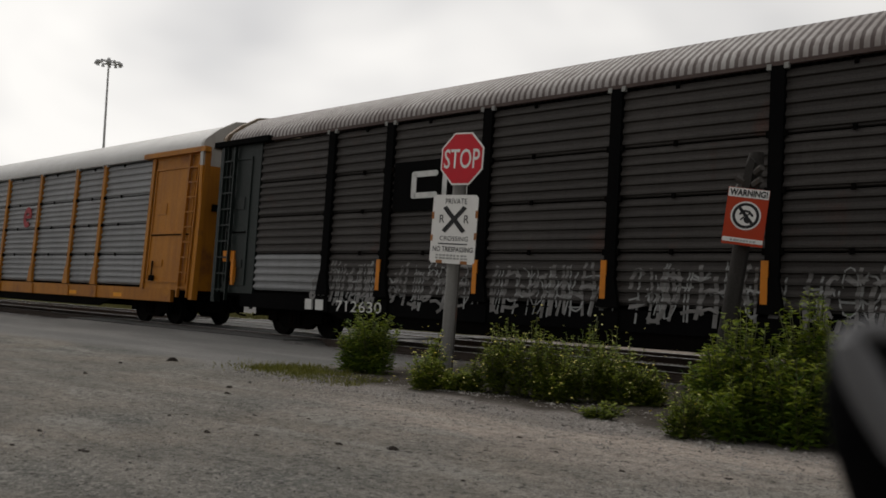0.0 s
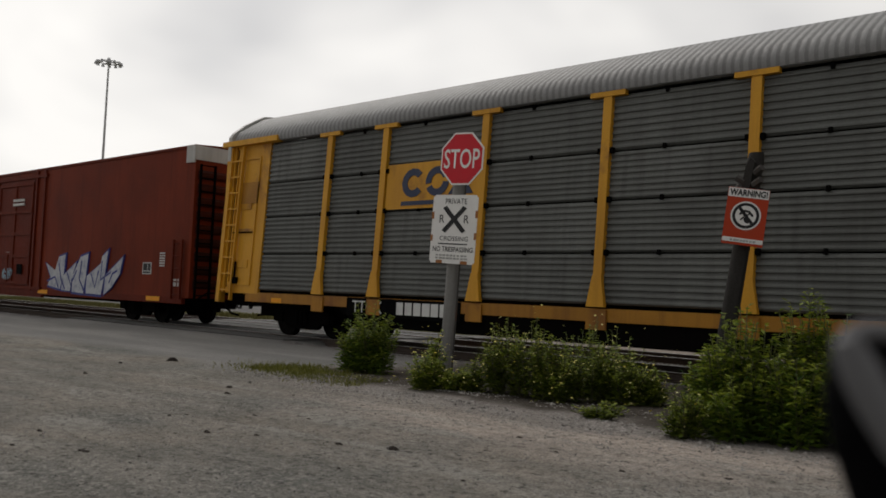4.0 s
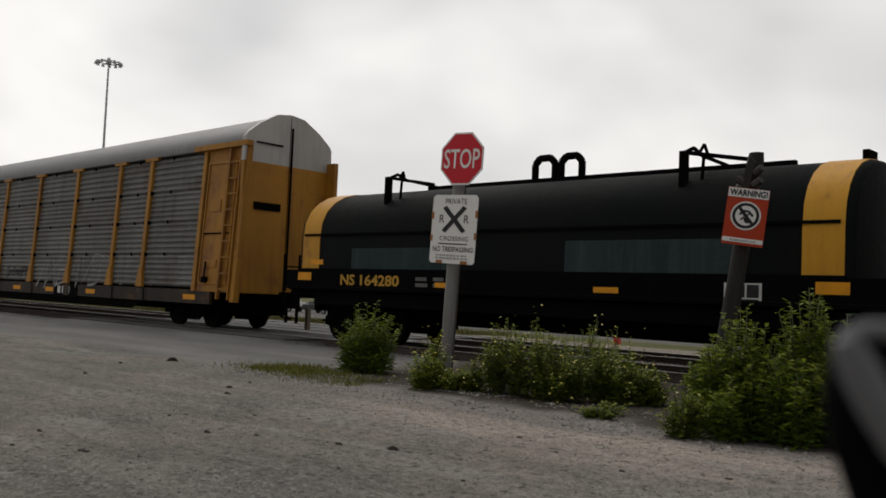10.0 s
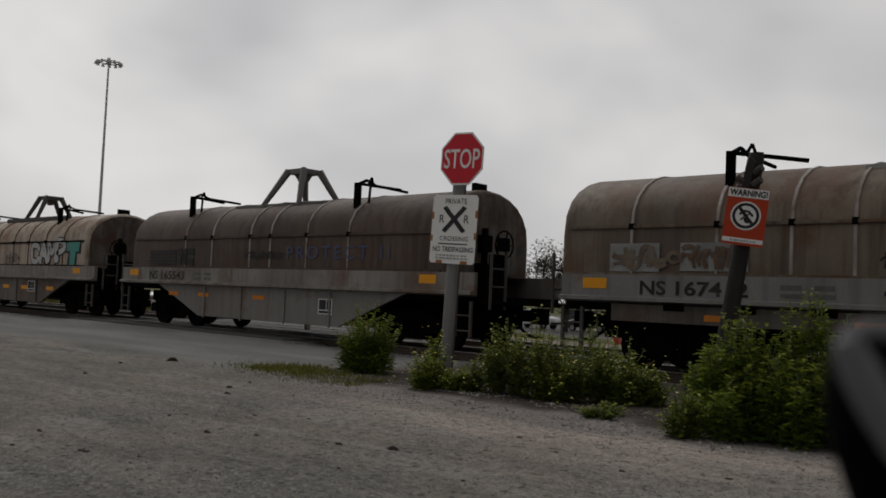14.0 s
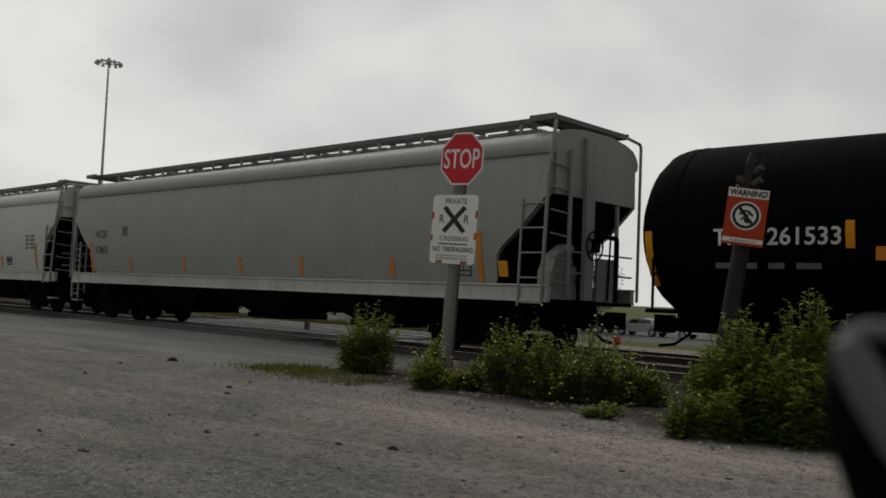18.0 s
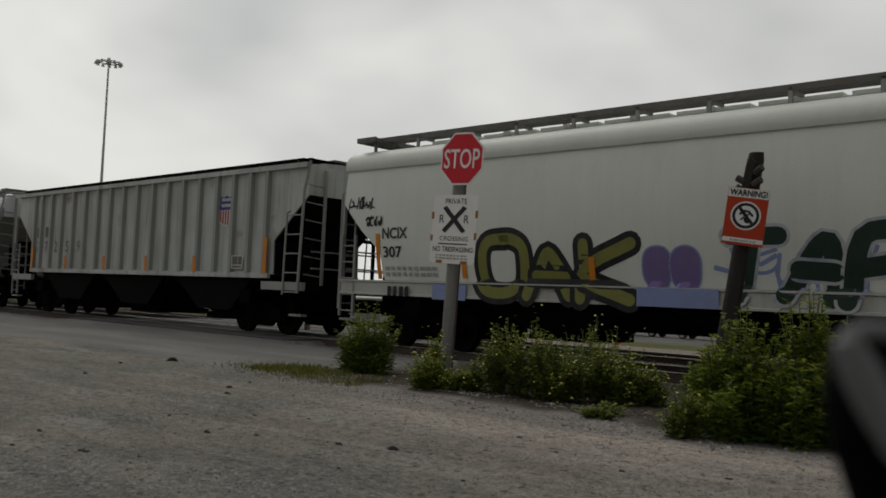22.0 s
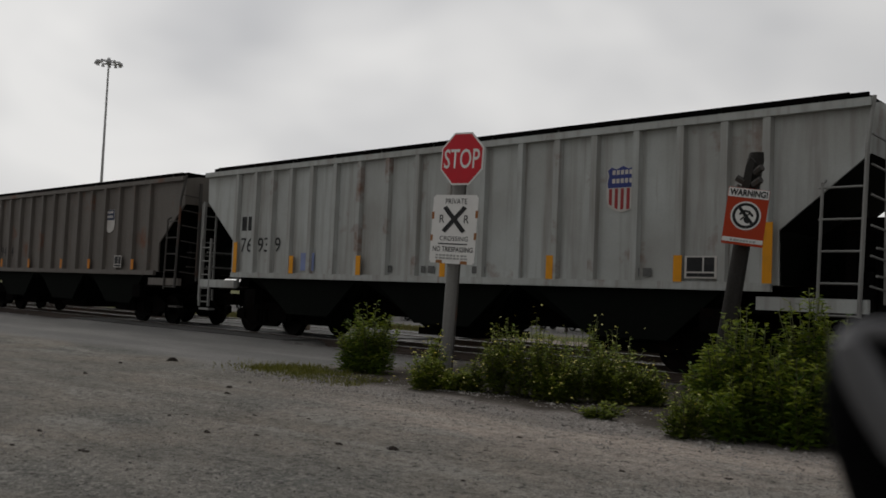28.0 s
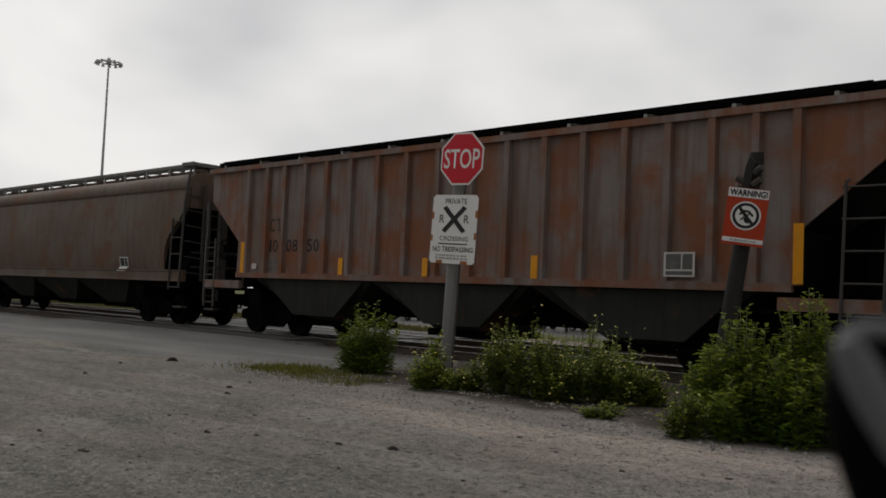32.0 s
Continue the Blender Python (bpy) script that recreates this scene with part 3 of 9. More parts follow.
def press(car, near, ridges, deep):
    """Lays sprayed paint on the ridges of the side panels."""
    def skin(z):
        for z0, z1 in ROWS:
            if z0 <= z <= z1:
                q = (z - z0) / (z1 - z0) * ridges % 1.0
                return 0.05 - deep * (0 if q < 0.2 or q > 0.86 else min(1.0, (q - 0.2) / 0.1, (0.86 - q) / 0.34))
        return 0.03 if z > 0.05 else -0.012

    cuts = [z0 + (z1 - z0) * (k + q) / ridges for z0, z1 in ROWS for k in range(ridges) for q in (0.24, 0.56, 0.86)]
    for k, ob in enumerate(o for o in car.children_recursive if o.name.split(".")[0] in ("graffiti", "graffiti_fill", "graffiti_rim")):
        zs = [v.co.z for v in ob.data.vertices]
        bm = bmesh.new()
        bm.from_mesh(ob.data)
        for z in cuts:
            if min(zs) < z < max(zs):
                bmesh.ops.bisect_plane(bm, geom=bm.verts[:] + bm.edges[:] + bm.faces[:], plane_co=(0, 0, z), plane_no=(0, 0, 1))
        front = min(v.co.y for v in bm.verts)
        for v in bm.verts:
            v.co.y = skin(v.co.z) - 0.013 - 0.0006 * k + (v.co.y - front) * 0.4
        bm.to_mesh(ob.data)
        bm.free()


def panel_mesh(w, h, mat, ridges=5, deep=0.046):
    o = [(0.035, 0.0)]
    p = h / ridges
    for i in range(ridges):
        z = i * p
        o += [(0.0, z + 0.015), (0.0, z + p * 0.2), (-deep, z + p * 0.3), (-deep, z + p * 0.52), (0.0, z + p * 0.86)]
    o += [(0.0, h - 0.012), (0.035, h)]
    return Shape().prism(o, 0, w, "x").mesh("panel", mat)


MARKED = []
POSTS = [4.3, 6.18, 9.1, 12.02, 14.92, 17.84, 20.75, 22.65]


def roof_mesh(length, roof, groove, crown):
    """Arched roof pressed into close-set ribs; the grooves take a darker tone, and grime covers the black car's grooves
    and crown.
    """
    prof = [(-1.38, 4.86), (-1.4, 4.95), (-1.38, 5.06), (-1.27, 5.22), (-0.9, 5.47), (-0.5, 5.71), (-0.25, 5.79), (0.0, 5.82), (0.25, 5.79), (0.5, 5.71), (0.9, 5.47), (1.27, 5.22), (1.38, 5.06), (1.4, 4.95), (1.38, 4.86)]
    up = [prof[0]] + [(p[0] * 1.004, p[1] + 0.007) for p in prof[1:-1]] + [prof[-1]]
    n = len(prof)
    v, f, mi = [], [], []
    x, pitch, k = 0.22, 0.145, 0
    while x < length - 0.3:
        for dx, q in ((0, prof), (0.03, up), (0.085, up), (0.115, prof)):
            v += [(x + dx, y, z) for y, z in q]
            if k:
                for i in range(n - 1):
                    a = (k - 1) * n + i
                    f.append((a, a + 1, a + n + 1, a + n))
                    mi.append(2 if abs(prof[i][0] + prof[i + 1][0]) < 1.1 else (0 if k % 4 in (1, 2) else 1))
            k += 1
        x += pitch
    me = bpy.data.meshes.new("roof")
    me.from_pydata(v, [], f)
    for m in (roof, groove, crown):
        me.materials.append(m)
    me.polygons.foreach_set("material_index", mi)
    me.polygons.foreach_set("use_smooth", [True] * len(mi))
    me.set_sharp_from_angle(angle=radians(28))
    return me


def autorack(u, label, panel, post, roof, door, top, sill, lean=0.2, tee=False, header=True, posts=POSTS, low_panel=None, post_w=0.17, tall_head=True, groove=None, crown=None, length=27.5, first=1.72, last=25.45, start=0.0, pleats=False, seams=True, ridges=5, sill_z=0.66):
    car = thing("autorack_car", label, "rail car", group="cars of the train")
    MOVING.append((car, u))
    ends(car, length, 3.0)
    tilt = -math.atan2(lean, 3.75)
    near = Matrix.Translation((0, -1.5, 1.05)) @ Matrix.Rotation(tilt, 4, "X")
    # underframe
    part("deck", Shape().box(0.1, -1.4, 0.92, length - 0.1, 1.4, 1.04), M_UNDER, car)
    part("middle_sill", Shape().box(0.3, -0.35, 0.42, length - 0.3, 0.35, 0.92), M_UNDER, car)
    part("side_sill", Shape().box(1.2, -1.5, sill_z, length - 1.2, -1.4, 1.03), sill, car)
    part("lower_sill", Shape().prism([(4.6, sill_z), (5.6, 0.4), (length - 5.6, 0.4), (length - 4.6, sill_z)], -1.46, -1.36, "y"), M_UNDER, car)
    part("side_sill", Shape().box(1.2, 1.4, 0.62, length - 1.2, 1.5, 1.03), sill, car)
    for x in posts:
        part("sill_gusset", shared(("gusset", sill.name), lambda: Shape().box(-0.2, -1.54, 0.66, 0.2, -1.5, 1.0).mesh("sill_gusset", sill)), None, car, "", (x, 0, 0))
    # far side and ceiling deck
    far = Shape().box(1.7, 1.3, 1.05, length - 1.7, 1.42, 4.85)
    part("far_wall", far, panel, car)
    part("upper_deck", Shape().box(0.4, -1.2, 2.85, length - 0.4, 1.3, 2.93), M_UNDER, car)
    # near side bays
    rows = ROWS
    if not seams:
        rows = [(0.05, 0.955), (0.95, 1.885), (1.88, 2.755), (2.75, 3.76)]
    edges = [first] + list(posts) + [last - 0.02]
    for a, b in zip(edges, edges[1:]):
        for k, (z0, z1) in enumerate(rows):
            mat = low_panel if (low_panel and k == 0 and a < 3) else panel
            w = round(b - a, 2)
            me = shared(("panel", w, round(z1 - z0, 2), mat.name, ridges), lambda: panel_mesh(w, z1 - z0, mat, ridges, 0.046 if ridges < 7 else 0.03))
            part("panel", me, None, car, "", near @ Matrix.Translation((a, 0.05, z0)))
    # added dark sheet keeps the sky from shining through the panel slits
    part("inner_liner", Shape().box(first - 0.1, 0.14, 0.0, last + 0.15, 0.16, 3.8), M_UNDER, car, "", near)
    clip = Shape()
    for x in posts:
        for z in (0.95, 1.88, 2.75):
            clip.box(x - 0.16, -0.05, z - 0.05, x + 0.16, 0.01, z + 0.05)
        for z in (0.95, 1.88, 2.75, 3.72):
            clip.box(x + 1.1, -0.015, z - 0.04, x + 1.16, 0.02, z + 0.05)
    part("panel_clip", clip, M_UNDER, car, "", near)["kind"] = "stuff"
    for x in posts:
        s = Shape().box(x - post_w / 2, -0.06, 0.0, x + post_w / 2, 0.04, 3.8)
        s.prism([(x - post_w / 2 - 0.1, 0.0), (x + post_w / 2 + 0.1, 0.0), (x + post_w / 2, 0.55), (x - post_w / 2, 0.55)], -0.085, 0.0, "y")
        if tee:
            s.box(x - 0.36, -0.08, 3.72, x + 0.36, 0.02, 3.84)
        part("post", s, post, car, "", near, 0)
    part("eave_rail", Shape().box(0.4, -0.045, 3.805, length - 0.4, 0.06, 3.87), crown or roof, car, "", near)
    for x in posts:
        part("post_cap", shared("post_cap", lambda: Shape().box(-0.17, -0.075, 3.74, -0.1, 0.0, 3.83).box(0.1, -0.075, 3.74, 0.17, 0.0, 3.83).mesh("post_cap", M_LADDER)), None, car, "pale bracket at the post's head", near @ Matrix.Translation((x, 0, 0)))
    MARKED.append((car, near, ridges, 0.046 if ridges < 7 else 0.03))
    # end bays: flat sheets, hinges, ladder
    for side in (0, 1):
        x0, x1 = (start + 0.12, first - 0.02) if side == 0 else (last, length - 0.1)
        col = door
        part("end_sheet", Shape().box(x0, 0.0, -0.05, x1, 0.06, 3.78), col, car, "", near)
        for bx in ((x0 + 0.25, 0.15, x1 - 0.35, 0.22), (x0 + 0.25, 3.4, x1 - 0.35, 3.46), (x0 + 0.25, 0.22, x0 + 0.3, 3.4), (x1 - 0.4, 0.22, x1 - 0.35, 3.4)):
            part("door_frame_bar", Shape().box(bx[0], -0.03, bx[1], bx[2], 0.0, bx[3]), col, car, "", near)
        for bx in ((x0 + 0.5, 2.1, x0 + 1.0, 2.42), (x0 + 0.45, 0.6, x0 + 1.05, 0.8), (x0 + 0.32, 1.53, x1 - 0.42, 1.6)):
            part("raised_panel", Shape().box(bx[0], -0.022, bx[1], bx[2], 0.0, bx[3]), col, car, "", near)
        part("jamb", Shape().box(x0, -0.05, -0.05, x0 + 0.16, 0.0, 3.78), col, car, "", near)
        part("door_gap", Shape().box(x0 + 0.3, -0.034, 1.49, x1 - 0.4, -0.01, 1.52).box(x0 + 0.19, -0.012, 0.1, x0 + 0.215, 0.002, 3.7), M_UNDER, car, "", near)
        part("latch", Shape().box(x0 + 0.5, -0.09, 0.18, x0 + 0.72, -0.02, 0.34).rod((x0 + 0.6, -0.06, 0.3), (x0 + 0.6, -0.06, 0.75), 0.025), M_UNDER, car, "", near)
        xe = start + 0.06 if side == 0 else length - 0.06
        part("corner_post", Shape().box(xe - 0.09, -0.07, -0.3, xe + 0.09, 0.1, 3.8), col, car, "", near)
        ls = Shape()
        xl = start + 0.12 if side == 0 else length - 0.74
        ls.box(xl, -0.12, -0.25, xl + 0.07, -0.03, 3.75)
        for z in np.arange(0.0, 3.7, 0.42):
            ls.box(xl, -0.11, z, xl + 0.56, -0.08, z + 0.035)
        ls.box(xl + 0.52, -0.12, -0.25, xl + 0.56, -0.03, 3.75)
        part("ladder", ls, col, car, "", near)
        if header:
            a, b = (start - 0.25, first + 0.4) if side == 0 else (last - 0.35, length + 0.1)
            part("header_beam", Shape().box(a, -0.16, 3.78, b, 0.04, 3.92), post if tall_head else top, car, "", near)
        # pair of curved end doors
        arch = [(-1.45, 1.0), (-1.45, 4.45), (-1.44, 5.08), (-1.36, 5.2), (-0.98, 5.5), (-0.45, 5.8), (-0.02, 5.86)]
        xd0, xd1 = (start, start + 0.14) if side == 0 else (length - 0.14, length)
        for sg in (1, -1):
            low = [(p[0] * sg, p[1]) for p in arch[:2]] + [(-0.02 * sg, 4.45), (-0.02 * sg, 1.0)]
            part("end_door", Shape().prism(low, xd0, xd1, "x"), door, car, "end door with a seam in the middle")
            up = [(p[0] * sg, p[1]) for p in arch[1:]] + [(-0.02 * sg, 4.45)]
            part("end_door_top", Shape().prism(up, xd0 + 0.002, xd1 - 0.002, "x"), top, car, "pale upper door sheet")
        xs = start - 0.02 if side == 0 else length + 0.02
        if pleats:
            # folding door: upright leaves with deep folds between them
            for k in range(13):
                yk = -1.4 + k * 0.215
                zk = min(5.72, 5.2 + (1.4 - abs(yk)) * 0.62) if abs(yk) > 0.5 else 5.74
                for za, zb, mt in ((1.05, 4.45, door), (4.45, zk, top)):
                    part("door_leaf", Shape().prism([(yk + 0.02, 0.0), (yk + 0.06, 0.05), (yk + 0.15, 0.05), (yk + 0.19, 0.0)], za, zb, "z"), mt, car, "", Matrix.Translation((xs, 0, 0)) @ Matrix(((0, -1 if side == 0 else 1, 0, 0), (1, 0, 0, 0), (0, 0, 1, 0), (0, 0, 0, 1))))
        dh = Shape()
        dh.rod((xs, 0.05, 1.1), (xs, 0.05, 5.5), 0.03)
        part("door_lock_rod", dh, M_UNDER, car)
        for z0 in () if pleats else (3.2, 4.95):
            part("door_slot", Shape().box(xs - 0.02, -1.1, z0, xs + 0.02, -0.25, z0 + (0.2 if z0 < 4 else 0.04)), M_UNDER, car)
        brace = Shape().box((start - 0.35 if side == 0 else length - 0.1), 1.3, 1.0, (start + 0.1 if side == 0 else length + 0.35), 1.42, 4.7)
        part("far_corner_post", brace, col, car)
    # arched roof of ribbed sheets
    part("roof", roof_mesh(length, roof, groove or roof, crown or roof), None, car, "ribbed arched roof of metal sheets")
    return car, near


def yellow_marks(car, xs, z, near=None, w=0.5, h=0.12, mat=None, y=-1.5):
    for x in xs:
        plate(car, x, z, w, h, mat or M_REFLECT, y, 0.008, "reflector", near)


def build_autoracks():
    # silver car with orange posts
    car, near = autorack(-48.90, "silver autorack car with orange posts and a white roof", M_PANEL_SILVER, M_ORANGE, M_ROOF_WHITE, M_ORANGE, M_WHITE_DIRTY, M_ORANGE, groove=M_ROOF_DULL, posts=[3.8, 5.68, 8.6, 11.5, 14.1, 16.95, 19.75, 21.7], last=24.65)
    s = Shape()
    for i in range(14):
        a0, a1 = 2 * math.pi * i / 14 * 0.85, 2 * math.pi * (i + 1) / 14 * 0.85
        c = [(16.05 + r * math.cos(a), 2.3 + r * 1.1 * math.sin(a)) for r, a in ((0.16, a0), (0.34, a0), (0.34, a1), (0.16, a1))]
        s.prism(c, -0.03, -0.01, "y")
    s.box(15.75, -0.03, 2.26, 16.35, -0.01, 2.36)
    part("emblem", s, M_SPRAY_RED, car, "red ring emblem", near)
    yellow_marks(car, (9, 12, 20, 23), 0.72)
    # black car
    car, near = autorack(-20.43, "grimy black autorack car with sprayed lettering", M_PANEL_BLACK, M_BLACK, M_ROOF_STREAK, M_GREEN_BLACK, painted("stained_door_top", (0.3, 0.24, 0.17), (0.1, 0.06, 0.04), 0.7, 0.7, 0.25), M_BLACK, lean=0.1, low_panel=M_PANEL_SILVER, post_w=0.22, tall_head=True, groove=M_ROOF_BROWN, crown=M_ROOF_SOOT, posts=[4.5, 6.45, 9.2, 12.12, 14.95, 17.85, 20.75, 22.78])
    plate(car, 6.62, 1.85, 2.65, 1.05, M_BLACK, 0.0, 0.02, "emblem_plate", near)
    s = Shape()
    for x0, x1, z0, z1 in ((7.24, 7.92, 2.55, 2.67), (7.24, 7.92, 2.1, 2.22), (7.17, 7.31, 2.1, 2.67), (8.06, 8.18, 2.1, 2.67), (8.62, 8.74, 2.1, 2.67)):
        s.prism([(x0 + 0.04, z0), (x1 - 0.04, z0), (x1, z0 + 0.04), (x1, z1 - 0.04), (x1 - 0.04, z1), (x0 + 0.04, z1), (x0, z1 - 0.04), (x0, z0 + 0.04)], -0.035, -0.02, "y")
    s.prism([(8.06, 2.67), (8.2, 2.67), (8.74, 2.1), (8.6, 2.1)], -0.037, -0.02, "y")
    part("emblem", s, M_TXT_WHITE, car, "white bar emblem", near)
    letters(car, "712630", 5.0, 0.7, 1.5, 0.24, M_TXT_WHITE, -1.5, 0.05)
    bars(car, 3.9, 0.7, 0.75, 0.24, 1, M_TXT_WHITE, -1.5, 0.05, 3)
    plate(car, 25.85, 2.35, 0.75, 0.62, M_TXT_WHITE, 0, 0.036, "notice_frame", near)
    plate(car, 25.89, 2.39, 0.67, 0.54, M_BLACK, 0, 0.04, "notice", near)
    bars(car, 25.95, 2.43, 0.55, 0.44, 4, M_TXT_WHITE, 0, 0.044, 5, "notice_writing", near, 3)
    plate(car, 25.85, 1.8, 0.66, 0.32, M_REFLECT_OR, 0, 0.036, "orange_notice", near)
    s = Shape().prism([(26.25 + 0.2 * math.cos(a * 0.5236), 0.93 + 0.2 * math.sin(a * 0.5236)) for a in range(12)], -0.04, 0, "y")
    part("round_notice", s, M_SPRAY_GREY, car, "", near)
    plate(car, 0.35, 0.75, 0.5, 0.28, M_REFLECT_OR, 0, 0.036, "orange_notice", near)
    for x, z in ((0.82, 0.15), (6.3, 0.15), (9.05, 0.15), (11.97, 0.15), (14.8, 0.15), (17.7, 0.15), (20.6, 0.15), (25.3, 0.05)):
        plate(car, x, z, 0.11, 0.66, M_REFLECT_OR, 0, 0.09, "reflector", near)
    for k, (x, w) in enumerate(((4.0, 2.2), (6.6, 2.6), (9.5, 2.7), (12.5, 2.6), (15.4, 2.4))):
        scrawl(car, x, -0.25, w, 1.05, M_SPRAY_GREY, 40 + k, 0, near, 9, 0.03, 0.03, "faded grey sprayed lettering")
        scrawl(car, x, -0.25, w, 1.0, M_SPRAY_FAINT, 140 + k, 0, near, 8, 0.07, 0.025)
    for k, (x, w) in enumerate(((18.2, 2.5), (21.2, 1.6), (23.1, 2.3))):
        scrawl(car, x, -0.2, w, 1.05, M_SPRAY_FAINT, 60 + k, 0, near, 7, 0.04, 0.03, "faint grey sprayed lettering")
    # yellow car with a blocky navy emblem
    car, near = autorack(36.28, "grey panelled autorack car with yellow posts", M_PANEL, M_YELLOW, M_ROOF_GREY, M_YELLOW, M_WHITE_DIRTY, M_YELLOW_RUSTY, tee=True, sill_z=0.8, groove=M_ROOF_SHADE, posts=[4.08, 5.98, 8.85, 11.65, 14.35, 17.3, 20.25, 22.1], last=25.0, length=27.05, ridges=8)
    plate(car, 6.1, 1.9, 2.65, 0.98, M_YELLOW, 0, 0.022, "emblem_plate", near)
    s = Shape()
    for i, (cx, a0, a1) in enumerate(((6.92, 0.7, 5.6), (7.62, 0.4, 3.3), (7.62, 3.6, 6.2))):
        ring = [(cx + r * math.cos(a0 + (a1 - a0) * k / 10), 2.45 + r * 0.95 * math.sin(a0 + (a1 - a0) * k / 10)) for r, ks in ((0.33, range(11)), (0.17, range(10, -1, -1))) for k in ks]
        s.prism(ring, -0.035 - 0.001 * i, -0.02, "y")
    s.prism([(7.95, 2.76), (8.17, 2.76), (8.62, 2.15), (8.4, 2.15)], -0.035, -0.02, "y")
    s.prism([(8.4, 2.76), (8.62, 2.76), (8.17, 2.15), (7.95, 2.15)], -0.037, -0.02, "y")
    s.box(6.6, -0.035, 1.97, 8.5, -0.02, 2.06)
    part("emblem", s, M_SPRAY_NAVY, car, "dark navy block emblem", near)
    plate(car, 5.1, 0.62, 3.4, 0.4, M_BLACK, -1.5, 0.012, "dark_sill_patch")
    letters(car, "TTGX", 5.3, 0.7, 0.95, 0.26, M_TXT_WHITE, -1.5, 0.02)
    bars(car, 6.7, 0.7, 1.5, 0.26, 1, M_TXT_WHITE, -1.5, 0.02, 5, cols=6)
    plate(car, 0.55, 2.25, 0.8, 0.55, M_YELLOW_RUSTY, 0, 0.03, "notice", near)
    graffiti(car, "SER", 18.6, 0.05, 1.9, 0.7, M_SPRAY_GREY, M_SPRAY_BLACK, 0, near, lift=0.03, label="white sprayed lettering with dark outlines")
    plate(car, 24.6, 0.05, 0.35, 0.7, M_SPRAY_BLACK, 0, 0.03, "dark_patch", near)
    yellow_marks(car, (2.3, 7.8, 14, 24.2), 0.8, None, 0.4)
    # shield car with white roof
    car, near = autorack(64.95, "stained grey autorack car with yellow posts and a shield emblem", M_PANEL_RUSTY, M_YELLOW, M_ROOF_WHITE, M_YELLOW, painted("pleated_white_door_top", (0.42, 0.4, 0.38), (0.12, 0.09, 0.08), 0.5, 0.9, 0.05), M_SILL_GRIME, tall_head=False, lean=0.26, groove=M_ROOF_DULL, first=1.3, start=-0.62, pleats=True, ridges=9)
    plate(car, 4.3, 1.87, 1.9, 1.88, M_YELLOW, 0, 0.03, "emblem_plate", near)
    shield(car, 4.63, 2.15, 1.25, 1.48, -0.03, near, striped=False)
    plate(car, 4.7, 0.55, 3.5, 0.46, M_BLACK, -1.5, 0.045, "dark_sill_patch")
    letters(car, "TTGX 256 085", 5.1, 0.64, 2.7, 0.28, M_TXT_WHITE, -1.5, 0.052)
    s = Shape()
    for o in ([(0.75, 3.2), (1.05, 3.55), (1.2, 3.1), (0.95, 2.95)], [(0.55, 2.75), (0.9, 3.0), (1.15, 2.8), (0.8, 2.6)], [(0.45, 2.15), (0.55, 2.55), (1.15, 2.6), (1.1, 2.2), (0.75, 2.1)]):
        s.prism(o, -0.05, -0.03, "y")
    part("graffiti", s, M_SPRAY_BLACK, car, "black sprayed patches", near)
    s = Shape()
    for o in ([(0.68, 3.18), (1.07, 3.63), (1.28, 3.08), (0.95, 2.88)], [(0.47, 2.74), (0.9, 3.07), (1.24, 2.8), (0.8, 2.52)], [(0.35, 2.1), (0.5, 2.6), (1.23, 2.67), (1.18, 2.14), (0.72, 1.98)]):
        s.prism(o, -0.045, -0.03, "y")
    part("graffiti_rim", s, M_SPRAY_WHITE, car, "", near)
    scrawl(car, 0.45, 0.75, 1.0, 0.55, M_SPRAY_BLACK, 9, 0, near, 6, 0.045, 0.035)
    scrawl(car, 1.75, -0.1, 4.3, 0.9, M_SPRAY_GREEN, 21, 0, near, 12, 0.14, 0.03, "dark green sprayed lettering")
    scrawl(car, 1.75, -0.1, 4.3, 0.9, M_SPRAY_GREY, 21, 0, near, 12, 0.05, 0.04)
    graffiti(car, "CURSEN", 7.5, -0.15, 4.3, 0.9, M_SPRAY_WHITE, M_SPRAY_BLACK, 0, near, rim=0.085, body=0.17, lift=0.03, label="white sprayed lettering with dark outlines")
    scrawl(car, 10.9, 0.75, 0.95, 0.5, M_SPRAY_WHITE, 12, 0, near, 6, 0.1, 0.03)
    graffiti(car, "JABE", 12.6, -0.05, 2.2, 1.0, M_SPRAY_WHITE, M_SPRAY_GREEN, 0, near, rim=0.08, body=0.18, lift=0.03)
    graffiti(car, "WC!", 15.5, -0.05, 2.4, 1.05, M_SPRAY_WHITE, M_SPRAY_GREEN, 0, near, rim=0.07, body=0.17, lift=0.03)
    for i in range(3):
        scrawl(car, 18.4, 0.0 + 0.38 * i, 2.3, 0.28, M_SPRAY_GREY, 70 + i, 0, near, 12, 0.035, 0.03)
    scrawl(car, 21.2, -0.1, 1.5, 1.1, M_SPRAY_WHITE, 33, 0, near, 8, 0.09, 0.03, "white sprayed figure shapes")
    graffiti(car, "WILDCONE", 22.95, 0.15, 2.3, 0.5, M_SPRAY_WHITE, M_SPRAY_GREY, 0, near, rim=0.0, body=0.17, lift=0.03)
    scrawl(car, 25.95, 0.8, 0.6, 0.5, M_SPRAY_BLACK, 5, 0, near, 4, 0.05, 0.03)
    yellow_marks(car, (3.9, 8.2, 12.3, 21.5, 24.7), 0.78, None, 0.55, 0.14)
